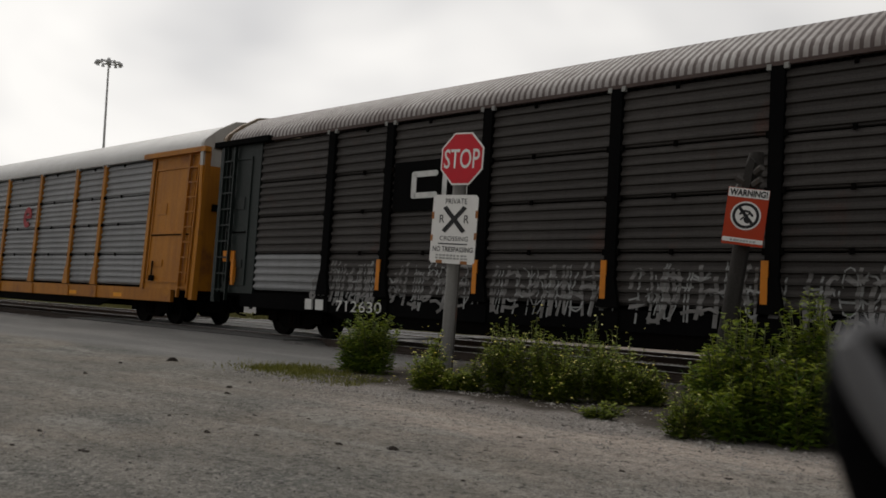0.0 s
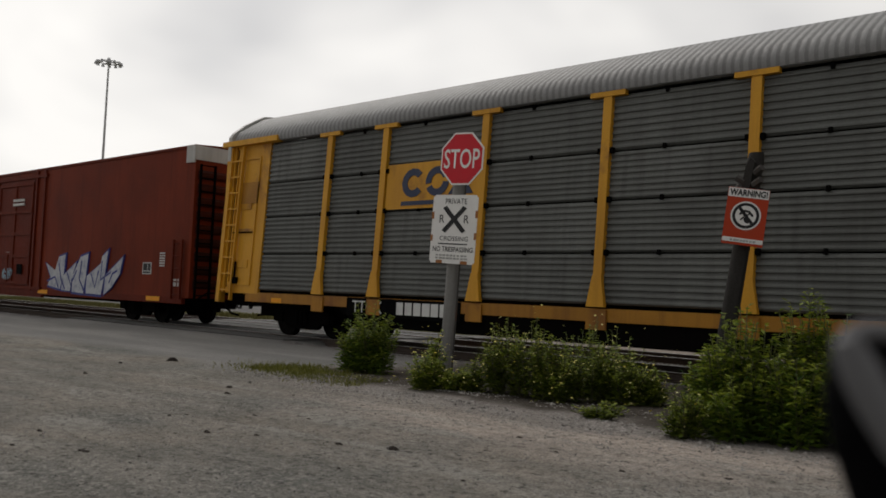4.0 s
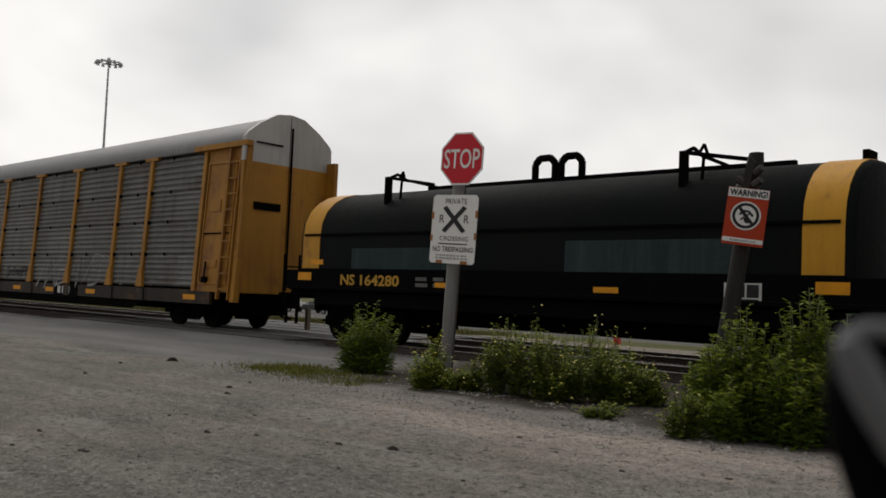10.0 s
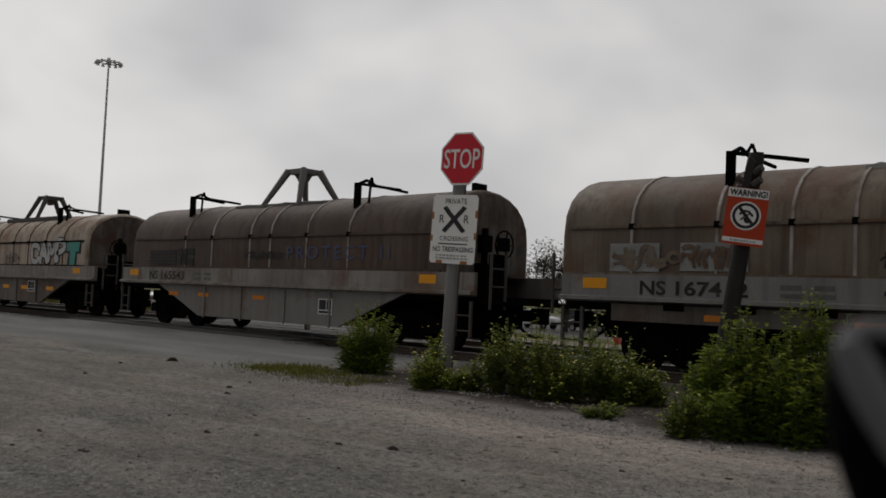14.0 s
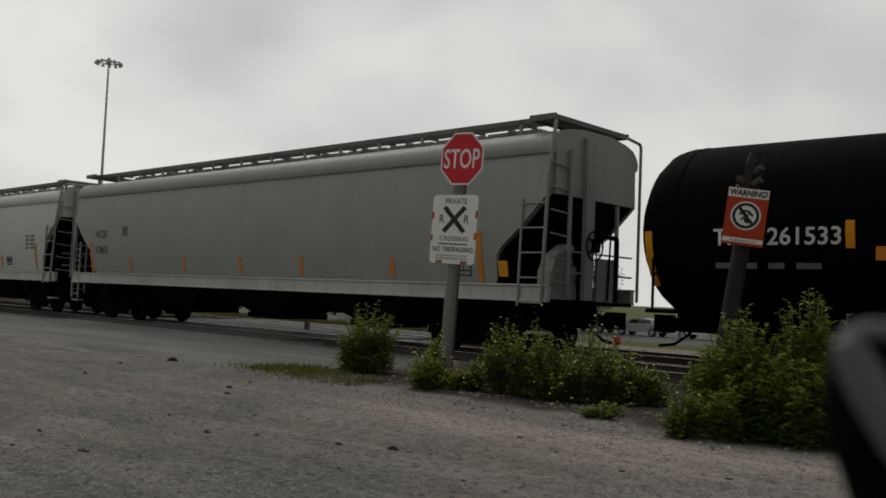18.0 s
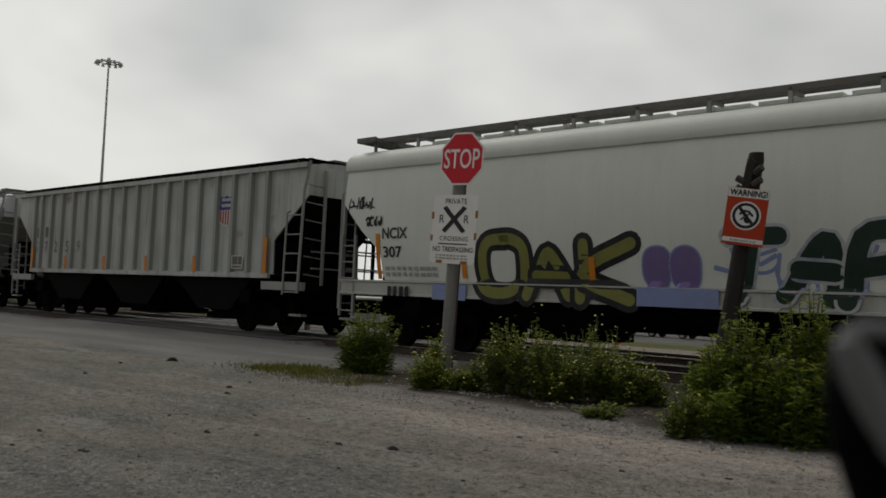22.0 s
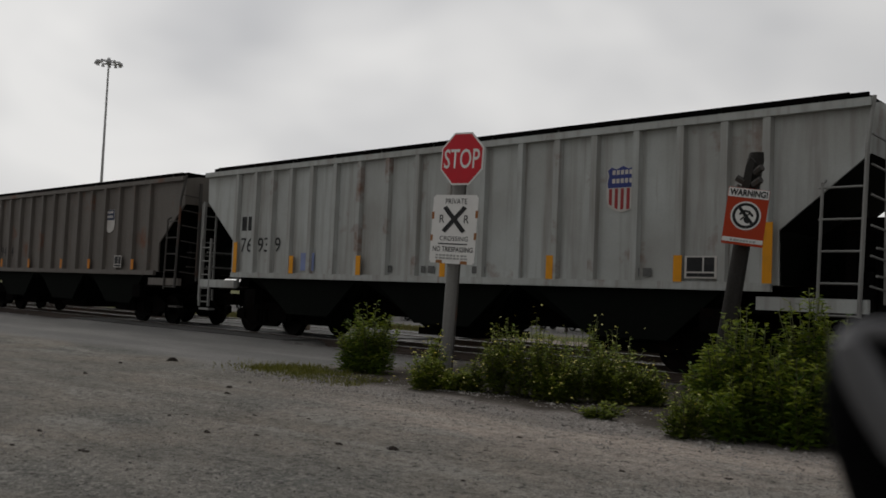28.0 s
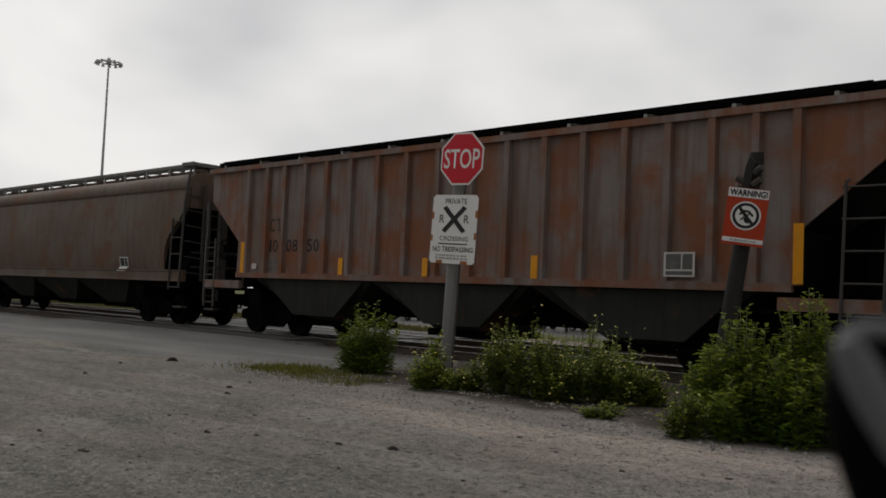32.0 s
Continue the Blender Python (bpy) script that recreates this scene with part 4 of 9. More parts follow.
    # slogan car
    car, near = autorack(93.3, "grey autorack car with yellow posts and a striped shield", M_PANEL_RUSTY, M_YELLOW_RUSTY, M_ROOF_GREY, M_YELLOW_RUSTY, M_WHITE_DIRTY, M_SILL_GRIME, tee=True, groove=M_ROOF_SHADE, seams=False, ridges=6)
    plate(car, 4.3, 2.0, 1.9, 1.75, M_YELLOW, 0, 0.03, "emblem_plate", near)
    shield(car, 4.65, 2.15, 1.25, 1.5, -0.03, near)
    plate(car, 1.78, 1.92, 2.5, 1.8, M_PLATE_DULL, 0, 0.038, "slogan_plate", near)
    letters(car, "We will", 1.85, 3.0, 2.35, 0.5, M_TXT_BLACK, 0, 0.045, "slogan", near, offset=0.02)
    letters(car, "deliver", 1.85, 2.05, 2.2, 0.5, M_TXT_BLACK, 0, 0.045, "slogan", near, offset=0.02)
    plate(car, 5.3, 0.6, 3.1, 0.42, M_BLACK, -1.5, 0.045, "dark_sill_patch")
    letters(car, "TTGX 378013", 5.7, 0.68, 2.3, 0.26, M_TXT_WHITE, -1.5, 0.052)
    plate(car, 16.9, 0.6, 1.7, 0.42, M_BLACK, -1.5, 0.02, "dark_sill_patch")
    bars(car, 17.2, 0.72, 1.0, 0.24, 1, M_TXT_WHITE, -1.5, 0.03, 8, cols=3)
    graffiti(car, "OO", 1.55, -0.2, 1.3, 1.15, M_SPRAY_GREEN, M_SPRAY_GREY, 0, near, rim=0.03, body=0.3, lift=0.03, label="dark green bubble shapes with pale outlines")
    scrawl(car, 3.0, 0.25, 1.2, 0.45, M_SPRAY_WHITE, 78, 0, near, 7, 0.05, 0.03)
    graffiti(car, "BEK", 9.6, -0.25, 2.2, 1.15, M_SPRAY_FAINT, M_SPRAY_WHITE, 0, near, rim=0.035, body=0.2, lift=0.03, label="white outlined sprayed lettering")
    scrawl(car, 12.7, 0.15, 2.2, 0.4, M_SPRAY_BLACK, 80, 0, near, 9, 0.08, 0.03)
    graffiti(car, "AXBAVS", 15.4, -0.1, 4.6, 1.1, M_SPRAY_GREY, M_SPRAY_FAINT, 0, near, rim=0.015, body=0.06, lift=0.03, shear=0.25, round_=False, label="pale grey sprayed lettering")
    scrawl(car, 21.3, 0.05, 3.0, 0.8, M_SPRAY_FAINT, 82, 0, near, 9, 0.06, 0.03)
    yellow_marks(car, (9.0, 13.5, 16.2, 19.2, 25.0), 0.76, None, 0.6, 0.14)
    for row in MARKED:
        press(*row)


# ---- box car ----
def build_boxcar():
    length = 26.6
    car = thing("box_car", "oxide red box car with sprayed lettering along its side", "rail car", group="cars of the train")
    MOVING.append((car, 8.15))
    ends(car, length, 3.4)
    part("body", Shape().box(0.12, -1.46, 0.78, length - 0.12, 1.46, 4.98), M_RED_BOX, car, "smooth oxide red steel side")
    roof = [(-1.49, 4.96), (-1.49, 5.04), (0, 5.14), (1.49, 5.04), (1.49, 4.96)]
    part("roof", Shape().prism(roof, 0.0, length, "x"), M_RED_DOOR, car)
    part("side_sill", Shape().box(0.3, -1.49, 0.62, length - 0.3, -1.38, 0.8).box(9.4, -1.47, 0.52, 17.2, -1.37, 0.62), M_RED_DOOR, car)
    part("side_sill", Shape().box(0.3, 1.38, 0.62, length - 0.3, 1.49, 0.8), M_RED_DOOR, car)
    part("middle_sill", Shape().box(0.3, -0.3, 0.5, length - 0.3, 0.3, 0.8), M_UNDER, car)
    for x in (9.15, 9.95, 16.35, 17.0):
        part("door_post", Shape().box(x - 0.07, -1.52, 0.75, x + 0.07, -1.44, 4.95), M_RED_DOOR, car)
    part("door_track", Shape().box(9.0, -1.53, 4.72, 17.2, -1.44, 4.82), M_RED_DOOR, car)
    part("door_track", Shape().box(9.0, -1.54, 0.78, 17.2, -1.44, 0.88), M_RED_DOOR, car)
    for x0, x1 in ((10.15, 13.0), (13.12, 16.15)):
        d = part("sliding_door", Shape().box(x0, -1.49, 0.9, x1, -1.44, 4.7), M_RED_DOOR, car, "ribbed sliding door")
        r = Shape()
        for z in (1.0, 1.95, 2.75, 3.55, 4.55):
            r.box(x0 + 0.05, -1.535, z - 0.05, x1 - 0.05, -1.47, z + 0.05)
        for x in (x0 + 0.06, (x0 + x1) / 2, x1 - 0.06):
            r.box(x - 0.05, -1.53, 0.95, x + 0.05, -1.47, 4.6)
        part("door_ribs", r, M_RED_DOOR, d)
        part("door_handle", Shape().line([(x0 + 1.2, -1.55, 1.0), (x0 + 1.2, -1.55, 2.0)], 0.025), M_RED_DOOR, d)
        part("door_stencil", Shape().box(x0 + 1.0, -1.548, 2.08, x0 + 1.3, -1.535, 2.1).box(x0 + 1.0, -1.548, 1.1, x0 + 1.25, -1.535, 1.12), M_SPRAY_GREY, d)
    # ribbed ends with a pale top sheet
    for x, sg in ((0.0, -1), (length, 1)):
        e = Shape().box(min(x, x - sg * 0.12), -1.46, 0.8, max(x, x - sg * 0.12), 1.46, 4.98)
        part("end_wall", e, M_RED_BOX, car)
        r = Shape()
        for k in range(9):
            z = 1.05 + k * 0.38
            r.prism([(0, z), (sg * 0.09, z + 0.07), (sg * 0.09, z + 0.18), (0, z + 0.26)], -1.36, 1.36, "y")
        part("end_ribs", r, M_RED_SHADED, car, "pressed ribs, darkened to stand for their shade", (x, 0, 0))
        w = Shape().box(min(x, x + sg * 0.03), -1.5, 4.62, max(x, x + sg * 0.03), 1.5, 5.02)
        w.box(min(x, x - sg * 0.42), -1.505, 4.55, max(x, x - sg * 0.42), -1.46, 5.02)
        part("end_top_sheet", w, M_WHITE_DIRTY, car, "white top sheet")
        xl = 0.35 if sg < 0 else length - 0.8
        ladder(car, xl, -1.53, 0.75, 2.4, 0.45, M_RED_DOOR)
        ladder(car, x + sg * 0.12, -1.35, 0.75, 4.5, 0.45, M_UNDER, "y")
    brake_wheel(car, length + 0.16, 0.5, 3.4)
    graffiti(car, "NEZEMB", 1.65, 0.62, 2.9, 1.28, M_SPRAY_WHITE, M_SPRAY_RED, -1.495, rim=0.08, body=0.15, label="red and white sprayed lettering")
    scrawl(car, 1.7, 0.66, 2.9, 1.2, M_SPRAY_RED, 191, -1.53, None, 14, 0.05)
    scrawl(car, 1.7, 0.66, 2.9, 1.2, M_SPRAY_BLACK, 192, -1.545, None, 9, 0.025)
    graffiti(car, "EGB", 4.5, 1.15, 1.6, 0.75, M_SPRAY_ICE, M_SPRAY_BLACK, -1.495, rim=0.05, label="pale blue sprayed lettering")
    graffiti(car, "SERC", 6.05, 0.66, 3.5, 1.36, M_SPRAY_SILVER, M_SPRAY_BLACK, -1.495, lift=0.014, rim=0.09, body=0.16, label="white sprayed lettering with dark outlines")
    scrawl(car, 1.1, 1.95, 0.8, 0.55, M_SPRAY_WHITE, 91, -1.47, None, 6, 0.05)
    scrawl(car, 6.4, 2.08, 2.5, 0.28, M_RED_DARK, 92, -1.47, None, 7, 0.1)
    scrawl(car, 11.5, 1.1, 1.1, 0.42, M_SPRAY_ICE, 93, -1.54, None, 8, 0.045)
    scrawl(car, 13.9, 1.1, 0.9, 0.42, M_SPRAY_ICE, 94, -1.54, None, 7, 0.045)
    part("dark_patch", Shape().box(15.15, -1.55, 1.3, 15.58, -1.53, 1.66), M_BLACK, car)
    letters(car, "NS", 2.08, 2.02, 0.4, 0.24, M_TXT_WHITE, -1.47, 0.008, offset=0.02)
    graffiti(car, "IXO", 9.4, 0.95, 0.5, 1.0, M_SPRAY_GREY, M_SPRAY_BLACK, -1.47, rim=0.03, body=0.12)
    bars(car, 14.5, 3.78, 0.95, 0.24, 2, M_TXT_WHITE, -1.5, 0.05, 3, cols=9)
    # spiky white piece with blue edges
    for k, o in enumerate((((17.55, 1.7), (18.25, 1.45), (18.5, 1.92), (18.98, 2.0), (18.92, 1.35), (18.7, 0.85), (17.76, 0.95), (17.95, 1.25)), ((18.9, 1.3), (19.82, 1.75), (19.55, 1.25), (19.45, 0.8), (18.8, 0.82)),
                           ((19.6, 1.3), (20.1, 1.92), (20.62, 2.02), (20.55, 1.4), (20.4, 0.75), (19.6, 0.78)), ((20.6, 1.3), (21.5, 1.7), (21.57, 1.93), (21.93, 2.12), (21.8, 1.4), (21.6, 0.74), (20.6, 0.76)), ((21.85, 1.35), (22.9, 1.92), (22.75, 1.4), (22.27, 0.98), (21.8, 0.75)))):
        cx, cz = sum(p[0] for p in o) / len(o), sum(p[1] for p in o) / len(o)
        rim = [(cx + (p[0] - cx) * 1.13, cz + (p[1] - cz) * 1.12) for p in o]
        g = part("graffiti", Shape().prism(rim, -1.497 - 0.001 * k, -1.46, "y"), M_SPRAY_BLUE, car, "blue sprayed spikes")
        part("graffiti_fill", Shape().prism(o, -1.504 - 0.001 * k, -1.47, "y"), M_SPRAY_SILVER, g)
    s = Shape()
    for pts in (((17.7, 1.1), (18.3, 1.25), (18.6, 0.9)), ((18.55, 1.7), (18.75, 1.2), (19.1, 0.85)), ((19.2, 1.4), (19.5, 1.0), (19.9, 1.5)), ((20.2, 1.8), (20.1, 1.2), (20.5, 0.8)), ((20.9, 1.4), (21.2, 0.95), (21.4, 1.5)), ((21.6, 1.8), (21.55, 1.2), (22.2, 1.45)), ((22.1, 1.1), (22.3, 1.4), (22.6, 1.5))):
        ribbon(s, pts, 0.07, -1.512)
    part("graffiti", s, M_SPRAY_BLUE, car, "blue sprayed inner lines")
    stencil(car, 24.05, 1.42, 0.5, 0.34, -1.47)
    bars(car, 25.0, 1.65, 0.3, 0.4, 6, M_TXT_WHITE, -1.47, 0.008, 6, cols=3)
    bars(car, 25.8, 1.1, 0.45, 0.2, 1, M_TXT_WHITE, -1.47, 0.008, 7)
    yellow_marks(car, (12.7, 17.0, 24.4), 0.66, None, 0.75, 0.13, M_REFLECT, -1.5)


# ---- coil cars ----
def hood_profile(w, z0, zs, zt, n=12):
    pts = [(-w, z0), (-w, zs)]
    for i in range(1, n):
        a = math.pi * (1 - i / n)
        pts.append((w * math.cos(a), zs + (zt - zs) * math.sin(a) ** 0.85))
    return pts + [(w, zs), (w, z0)]


def coil_car(u, label, hood, side, belly, number, band=None, end_band=None, length=14.0, frame_mat=None, zt=3.45, fish=True, tall=True, bands=(1.4, 3.05, 4.4, 5.8, 7.3, 8.6, 10.0, 11.4), txt=None, shift=0.0, front=0.3, legs=(0.84, 0.36), seam=None, step_mat=None):
    car = thing("coil_car", label, "rail car", group="cars of the train")
    MOVING.append((car, u))
    ends(car, length, 2.15)
    frame_mat = frame_mat or M_UNDER
    part("deck", Shape().box(0.0, -1.35, 1.02, length, 1.35, 1.16), M_UNDER, car)
    for y0, y1 in ((-1.5, -1.4), (1.4, 1.5)):
        sg = 1 if y0 < 0 else -1
        o = [(-1.4, 1.15), (-1.44, 1.17), (-1.6, 1.18), (-1.6, 1.24), (-1.5, 1.255), (-1.5, 1.62), (-1.4, 1.62)]
        part("side_sill", Shape().prism([(y * sg, z) for y, z in o], 0.0, length, "x"), side, car)
    part("middle_sill", Shape().box(0.2, -0.35, 0.5, length - 0.2, 0.35, 1.05), M_UNDER, car)
    if fish:
        o = [(1.9, 1.18), (3.4, 0.62), (4.1, 0.34), (length - 4.1, 0.34), (length - 3.4, 0.62), (length - 1.9, 1.18)]
        for y in (-1.42, 1.34):
            part("side_girder", Shape().prism(o, y, y + 0.08, "y"), belly, car, "deep tapered side girder")
        for x in (4.4, 6.1, 7.9, length - 4.4):
            part("girder_rib", Shape().box(x - 0.03, -1.45, 0.3, x + 0.03, -1.42, 1.12), belly, car)
    else:
        part("side_girder", Shape().box(1.0, -1.44, 0.84, length - 1.0, -1.36, 1.13), belly, car)
    # hood over the coils
    p = hood_profile(1.38, 1.6, 2.36, zt)
    h0, h1 = front, length - (1.6 if end_band else 0.9)

    def shrunk(x, k):
        return [(x, y * k, 1.6 + (z - 1.6) * k) for y, z in p]

    rings = [shrunk(h0, 0.95), shrunk(h0 + 0.04, 0.985), shrunk(h0 + 0.12, 1.0), shrunk(h1 - 0.12, 1.0), shrunk(h1 - 0.04, 0.985), shrunk(h1, 0.95)]
    part("hood", Shape().loft(rings), hood, car, "arched steel hood", None, 40)
    part("hood_seam", Shape().box(h0 + 0.2, -1.42, 2.42, h1 - 0.2, -1.34, 2.47).box(h0 + 0.1, -1.44, 1.6, h1 - 0.1, -1.36, 1.66), seam or hood, car)
    for x in bands:
        pb = [(y * 1.013, z + 0.02) for y, z in p]
        part("hood_band", Shape().loft([[(x - 0.03, y, z) for y, z in p], [(x - 0.024, y, z) for y, z in pb], [(x + 0.024, y, z) for y, z in pb], [(x + 0.03, y, z) for y, z in p]]), band or hood, car, "", None, 40)
        part("hood_latch", Shape().box(x - 0.04, -1.43, 2.4, x + 0.04, -1.36, 2.5), M_UNDER, car)
    if not end_band:
        face = [(h1 + 0.004, y * 0.93, 1.66 + (z - 1.6) * 0.92) for y, z in p]
        part("hood_end", Shape().loft([face, [(h1 + 0.02, y, z) for _, y, z in face]]), M_HOOD_END, car, "mottled sooty hood end")
        part("end_gear", Shape().box(h1 + 0.02, -0.5, 1.1, h1 + 0.3, 0.25, 1.85).rod((h1 + 0.12, -0.3, 1.8), (h1 + 0.12, -0.3, 2.6), 0.07, 8).box(h1 + 0.03, -0.42, 2.1, h1 + 0.2, -0.14, 2.45).box(h1 + 0.02, -1.36, 1.1, h1 + 0.85, -1.28, 1.6), M_UNDER, car, "dark brake gear at the hood's end")
    if end_band:
        for a, b in ((h0 + 0.14, 1.05), (h1 - 0.75, h1 - 0.14)):
            pb = [(y * 1.01, z + 0.014) for y, z in p]
            part("painted_end_band", Shape().loft([[(a, y, z) for y, z in pb], [(b, y, z) for y, z in pb]]), end_band, car, "yellow band round the hood", None, 40)
    # lifting frame and stacking brackets on top
    xm = length / 2 - 0.1 + shift
    s = Shape()
    if tall:
        zt2 = zt + 0.84
        for sx in (-1, 1):
            for sy in (-1, 1):
                s.rod((xm + sx * legs[0], sy * 0.72, zt - 0.14), (xm + sx * legs[1] * 0.92, sy * 0.26, zt2), 0.065, 6, 0.1)
                s.box(xm + sx * legs[0] - 0.16, sy * 0.72 - 0.09, zt - 0.2, xm + sx * legs[0] + 0.16, sy * 0.72 + 0.09, zt - 0.12)
        s.box(xm - legs[1], -0.3, zt2 - 0.1, xm + legs[1], 0.3, zt2 + 0.03)
        s.prism([(xm - legs[1], zt2 - 0.09), (xm + legs[1], zt2 - 0.09), (xm + legs[1] * 0.4, zt2 - 0.3), (xm - legs[1] * 0.4, zt2 - 0.3)], -0.05, 0.05, "y")
        s.box(xm - 1.9, -0.78, zt - 0.2, xm + 1.9, -0.66, zt - 0.1)
        part("lifting_frame", s, frame_mat, car, "angled lifting frame")
    else:
        for x in (xm - 0.75, xm - 0.1):
            pts = [(x - 0.24, 0, zt - 0.05), (x - 0.24, 0, zt + 0.4), (x - 0.12, 0, zt + 0.52), (x + 0.14, 0, zt + 0.52), (x + 0.26, 0, zt + 0.4), (x + 0.26, 0, zt - 0.05)]
            s.line(pts, 0.075, 8)
        s.box(3.2, -0.06, zt - 0.02, 11.6, 0.06, zt + 0.1)
        part("lifting_frame", s, M_BLACK, car, "looped lifting handles")
    for x, d in ((2.9 + max(shift, 0) * 2, 1), (10.1 + shift * (0.6 if shift < 0 else 2), 1)):
        s = Shape()
        s.line([(x, -1.05, zt - 0.62), (x, -0.98, zt + 0.2), (x + 0.06, -0.8, zt + 0.3), (x + 0.1, -0.55, zt + 0.2), (x + 0.1, 0.5, zt + 0.16)], 0.036, 6)
        s.line([(x + 0.02, -0.95, zt + 0.2), (x + 1.15 * d, -0.75, zt + 0.02)], 0.036, 6)
        s.line([(x + 0.3, -0.9, zt + 0.12), (x + 0.28, -0.92, zt - 0.4)], 0.03, 6)
        s.line([(x + 0.2, -0.9, zt + 0.16), (x + 0.28, -0.85, zt + 0.34), (x + 0.36, -0.85, zt + 0.12)], 0.028, 6)
        s.box(x - 0.06, -1.08, zt - 0.55, x + 0.06, -0.95, zt + 0.22)
        part("stacking_bracket", s, M_UNDER, car)
    part("hook", Shape().box(12.7, -0.2, zt - 0.05, 12.8, 0.2, zt + 0.16), M_UNDER, car)
    # end steps, grab irons, platform
    for x, sg in ((0.0, -1), (length, 1)):
        a, b = sorted((x, x + sg * 0.55))
        part("end_platform", Shape().box(a, -1.3, 1.0, b, 1.3, 1.07), M_UNDER, car)
        r = Shape()
        for y in (-1.35, -0.9):
            r.rod((x + sg * 0.3, y, 0.9), (x + sg * 0.3, y, 2.0), 0.03)
        r.rod((x + sg * 0.3, -1.35, 1.35), (x + sg * 0.3, -0.9, 1.35), 0.02)
        r.rod((x + sg * 0.3, -1.35, 1.7), (x + sg * 0.3, -0.9, 1.7), 0.02)
        part("end_rail", r, step_mat or M_LADDER_DARK, car)
        ladder(car, x - (0.05 if sg > 0 else -0.05) - (0.4 if sg > 0 else 0), -1.5, 0.35, 1.05, 0.4, step_mat or M_LADDER_DARK, step=0.3, name="step")
    brake_wheel(car, length + 0.2, -0.85, 2.2, M_UNDER)
    part("brake_stand", Shape().box(length + 0.02, -1.1, 1.05, length + 0.16, -0.7, 2.0), M_UNDER, car)
    # lettering
    k = 0.4 if txt else 0.0
    letters(car, number, 2.24 + k, 1.29, 1.22, 0.24, txt or M_TXT_BLACK, -1.5, offset=0.025)
    letters(car, "NS", 1.58 + k, 1.29, 0.48, 0.24, txt or M_TXT_BLACK, -1.5, offset=0.025)
    bars(car, 3.95 + k, 1.3, 1.0, 0.2, 2, M_TXT_GREY, -1.5, seed=4)
    yellow_marks(car, (0.45, 12.5), 1.38, None, 0.48, 0.18)
    return car


def stripes_emblem(car, x, z, w, h, y, mat):
    s = Shape()
    for k in range(5):
        s.box(x, y - 0.008, z + h * k / 5, x + w * 0.62, y, z + h * (k + 0.6) / 5)
    s.prism([(x + w * 0.66, z), (x + w * 0.74, z), (x + w * 0.74, z + h), (x + w * 0.66, z + h)], y - 0.008, y, "y")
    s.prism([(x + w * 0.7, z + h), (x + w * 0.74, z + h), (x + w * 0.84, z), (x + w * 0.8, z)], y - 0.01, y, "y")
    s.box(x + w * 0.8, y - 0.008, z, x + w * 0.85, y, z + h).box(x + w * 0.88, y - 0.008, z + h * 0.6, x + w, y, z + h).box(x + w * 0.88, y - 0.008, z, x + w, y, z + h * 0.4)
    part("emblem", s, mat, car, "striped bar emblem")


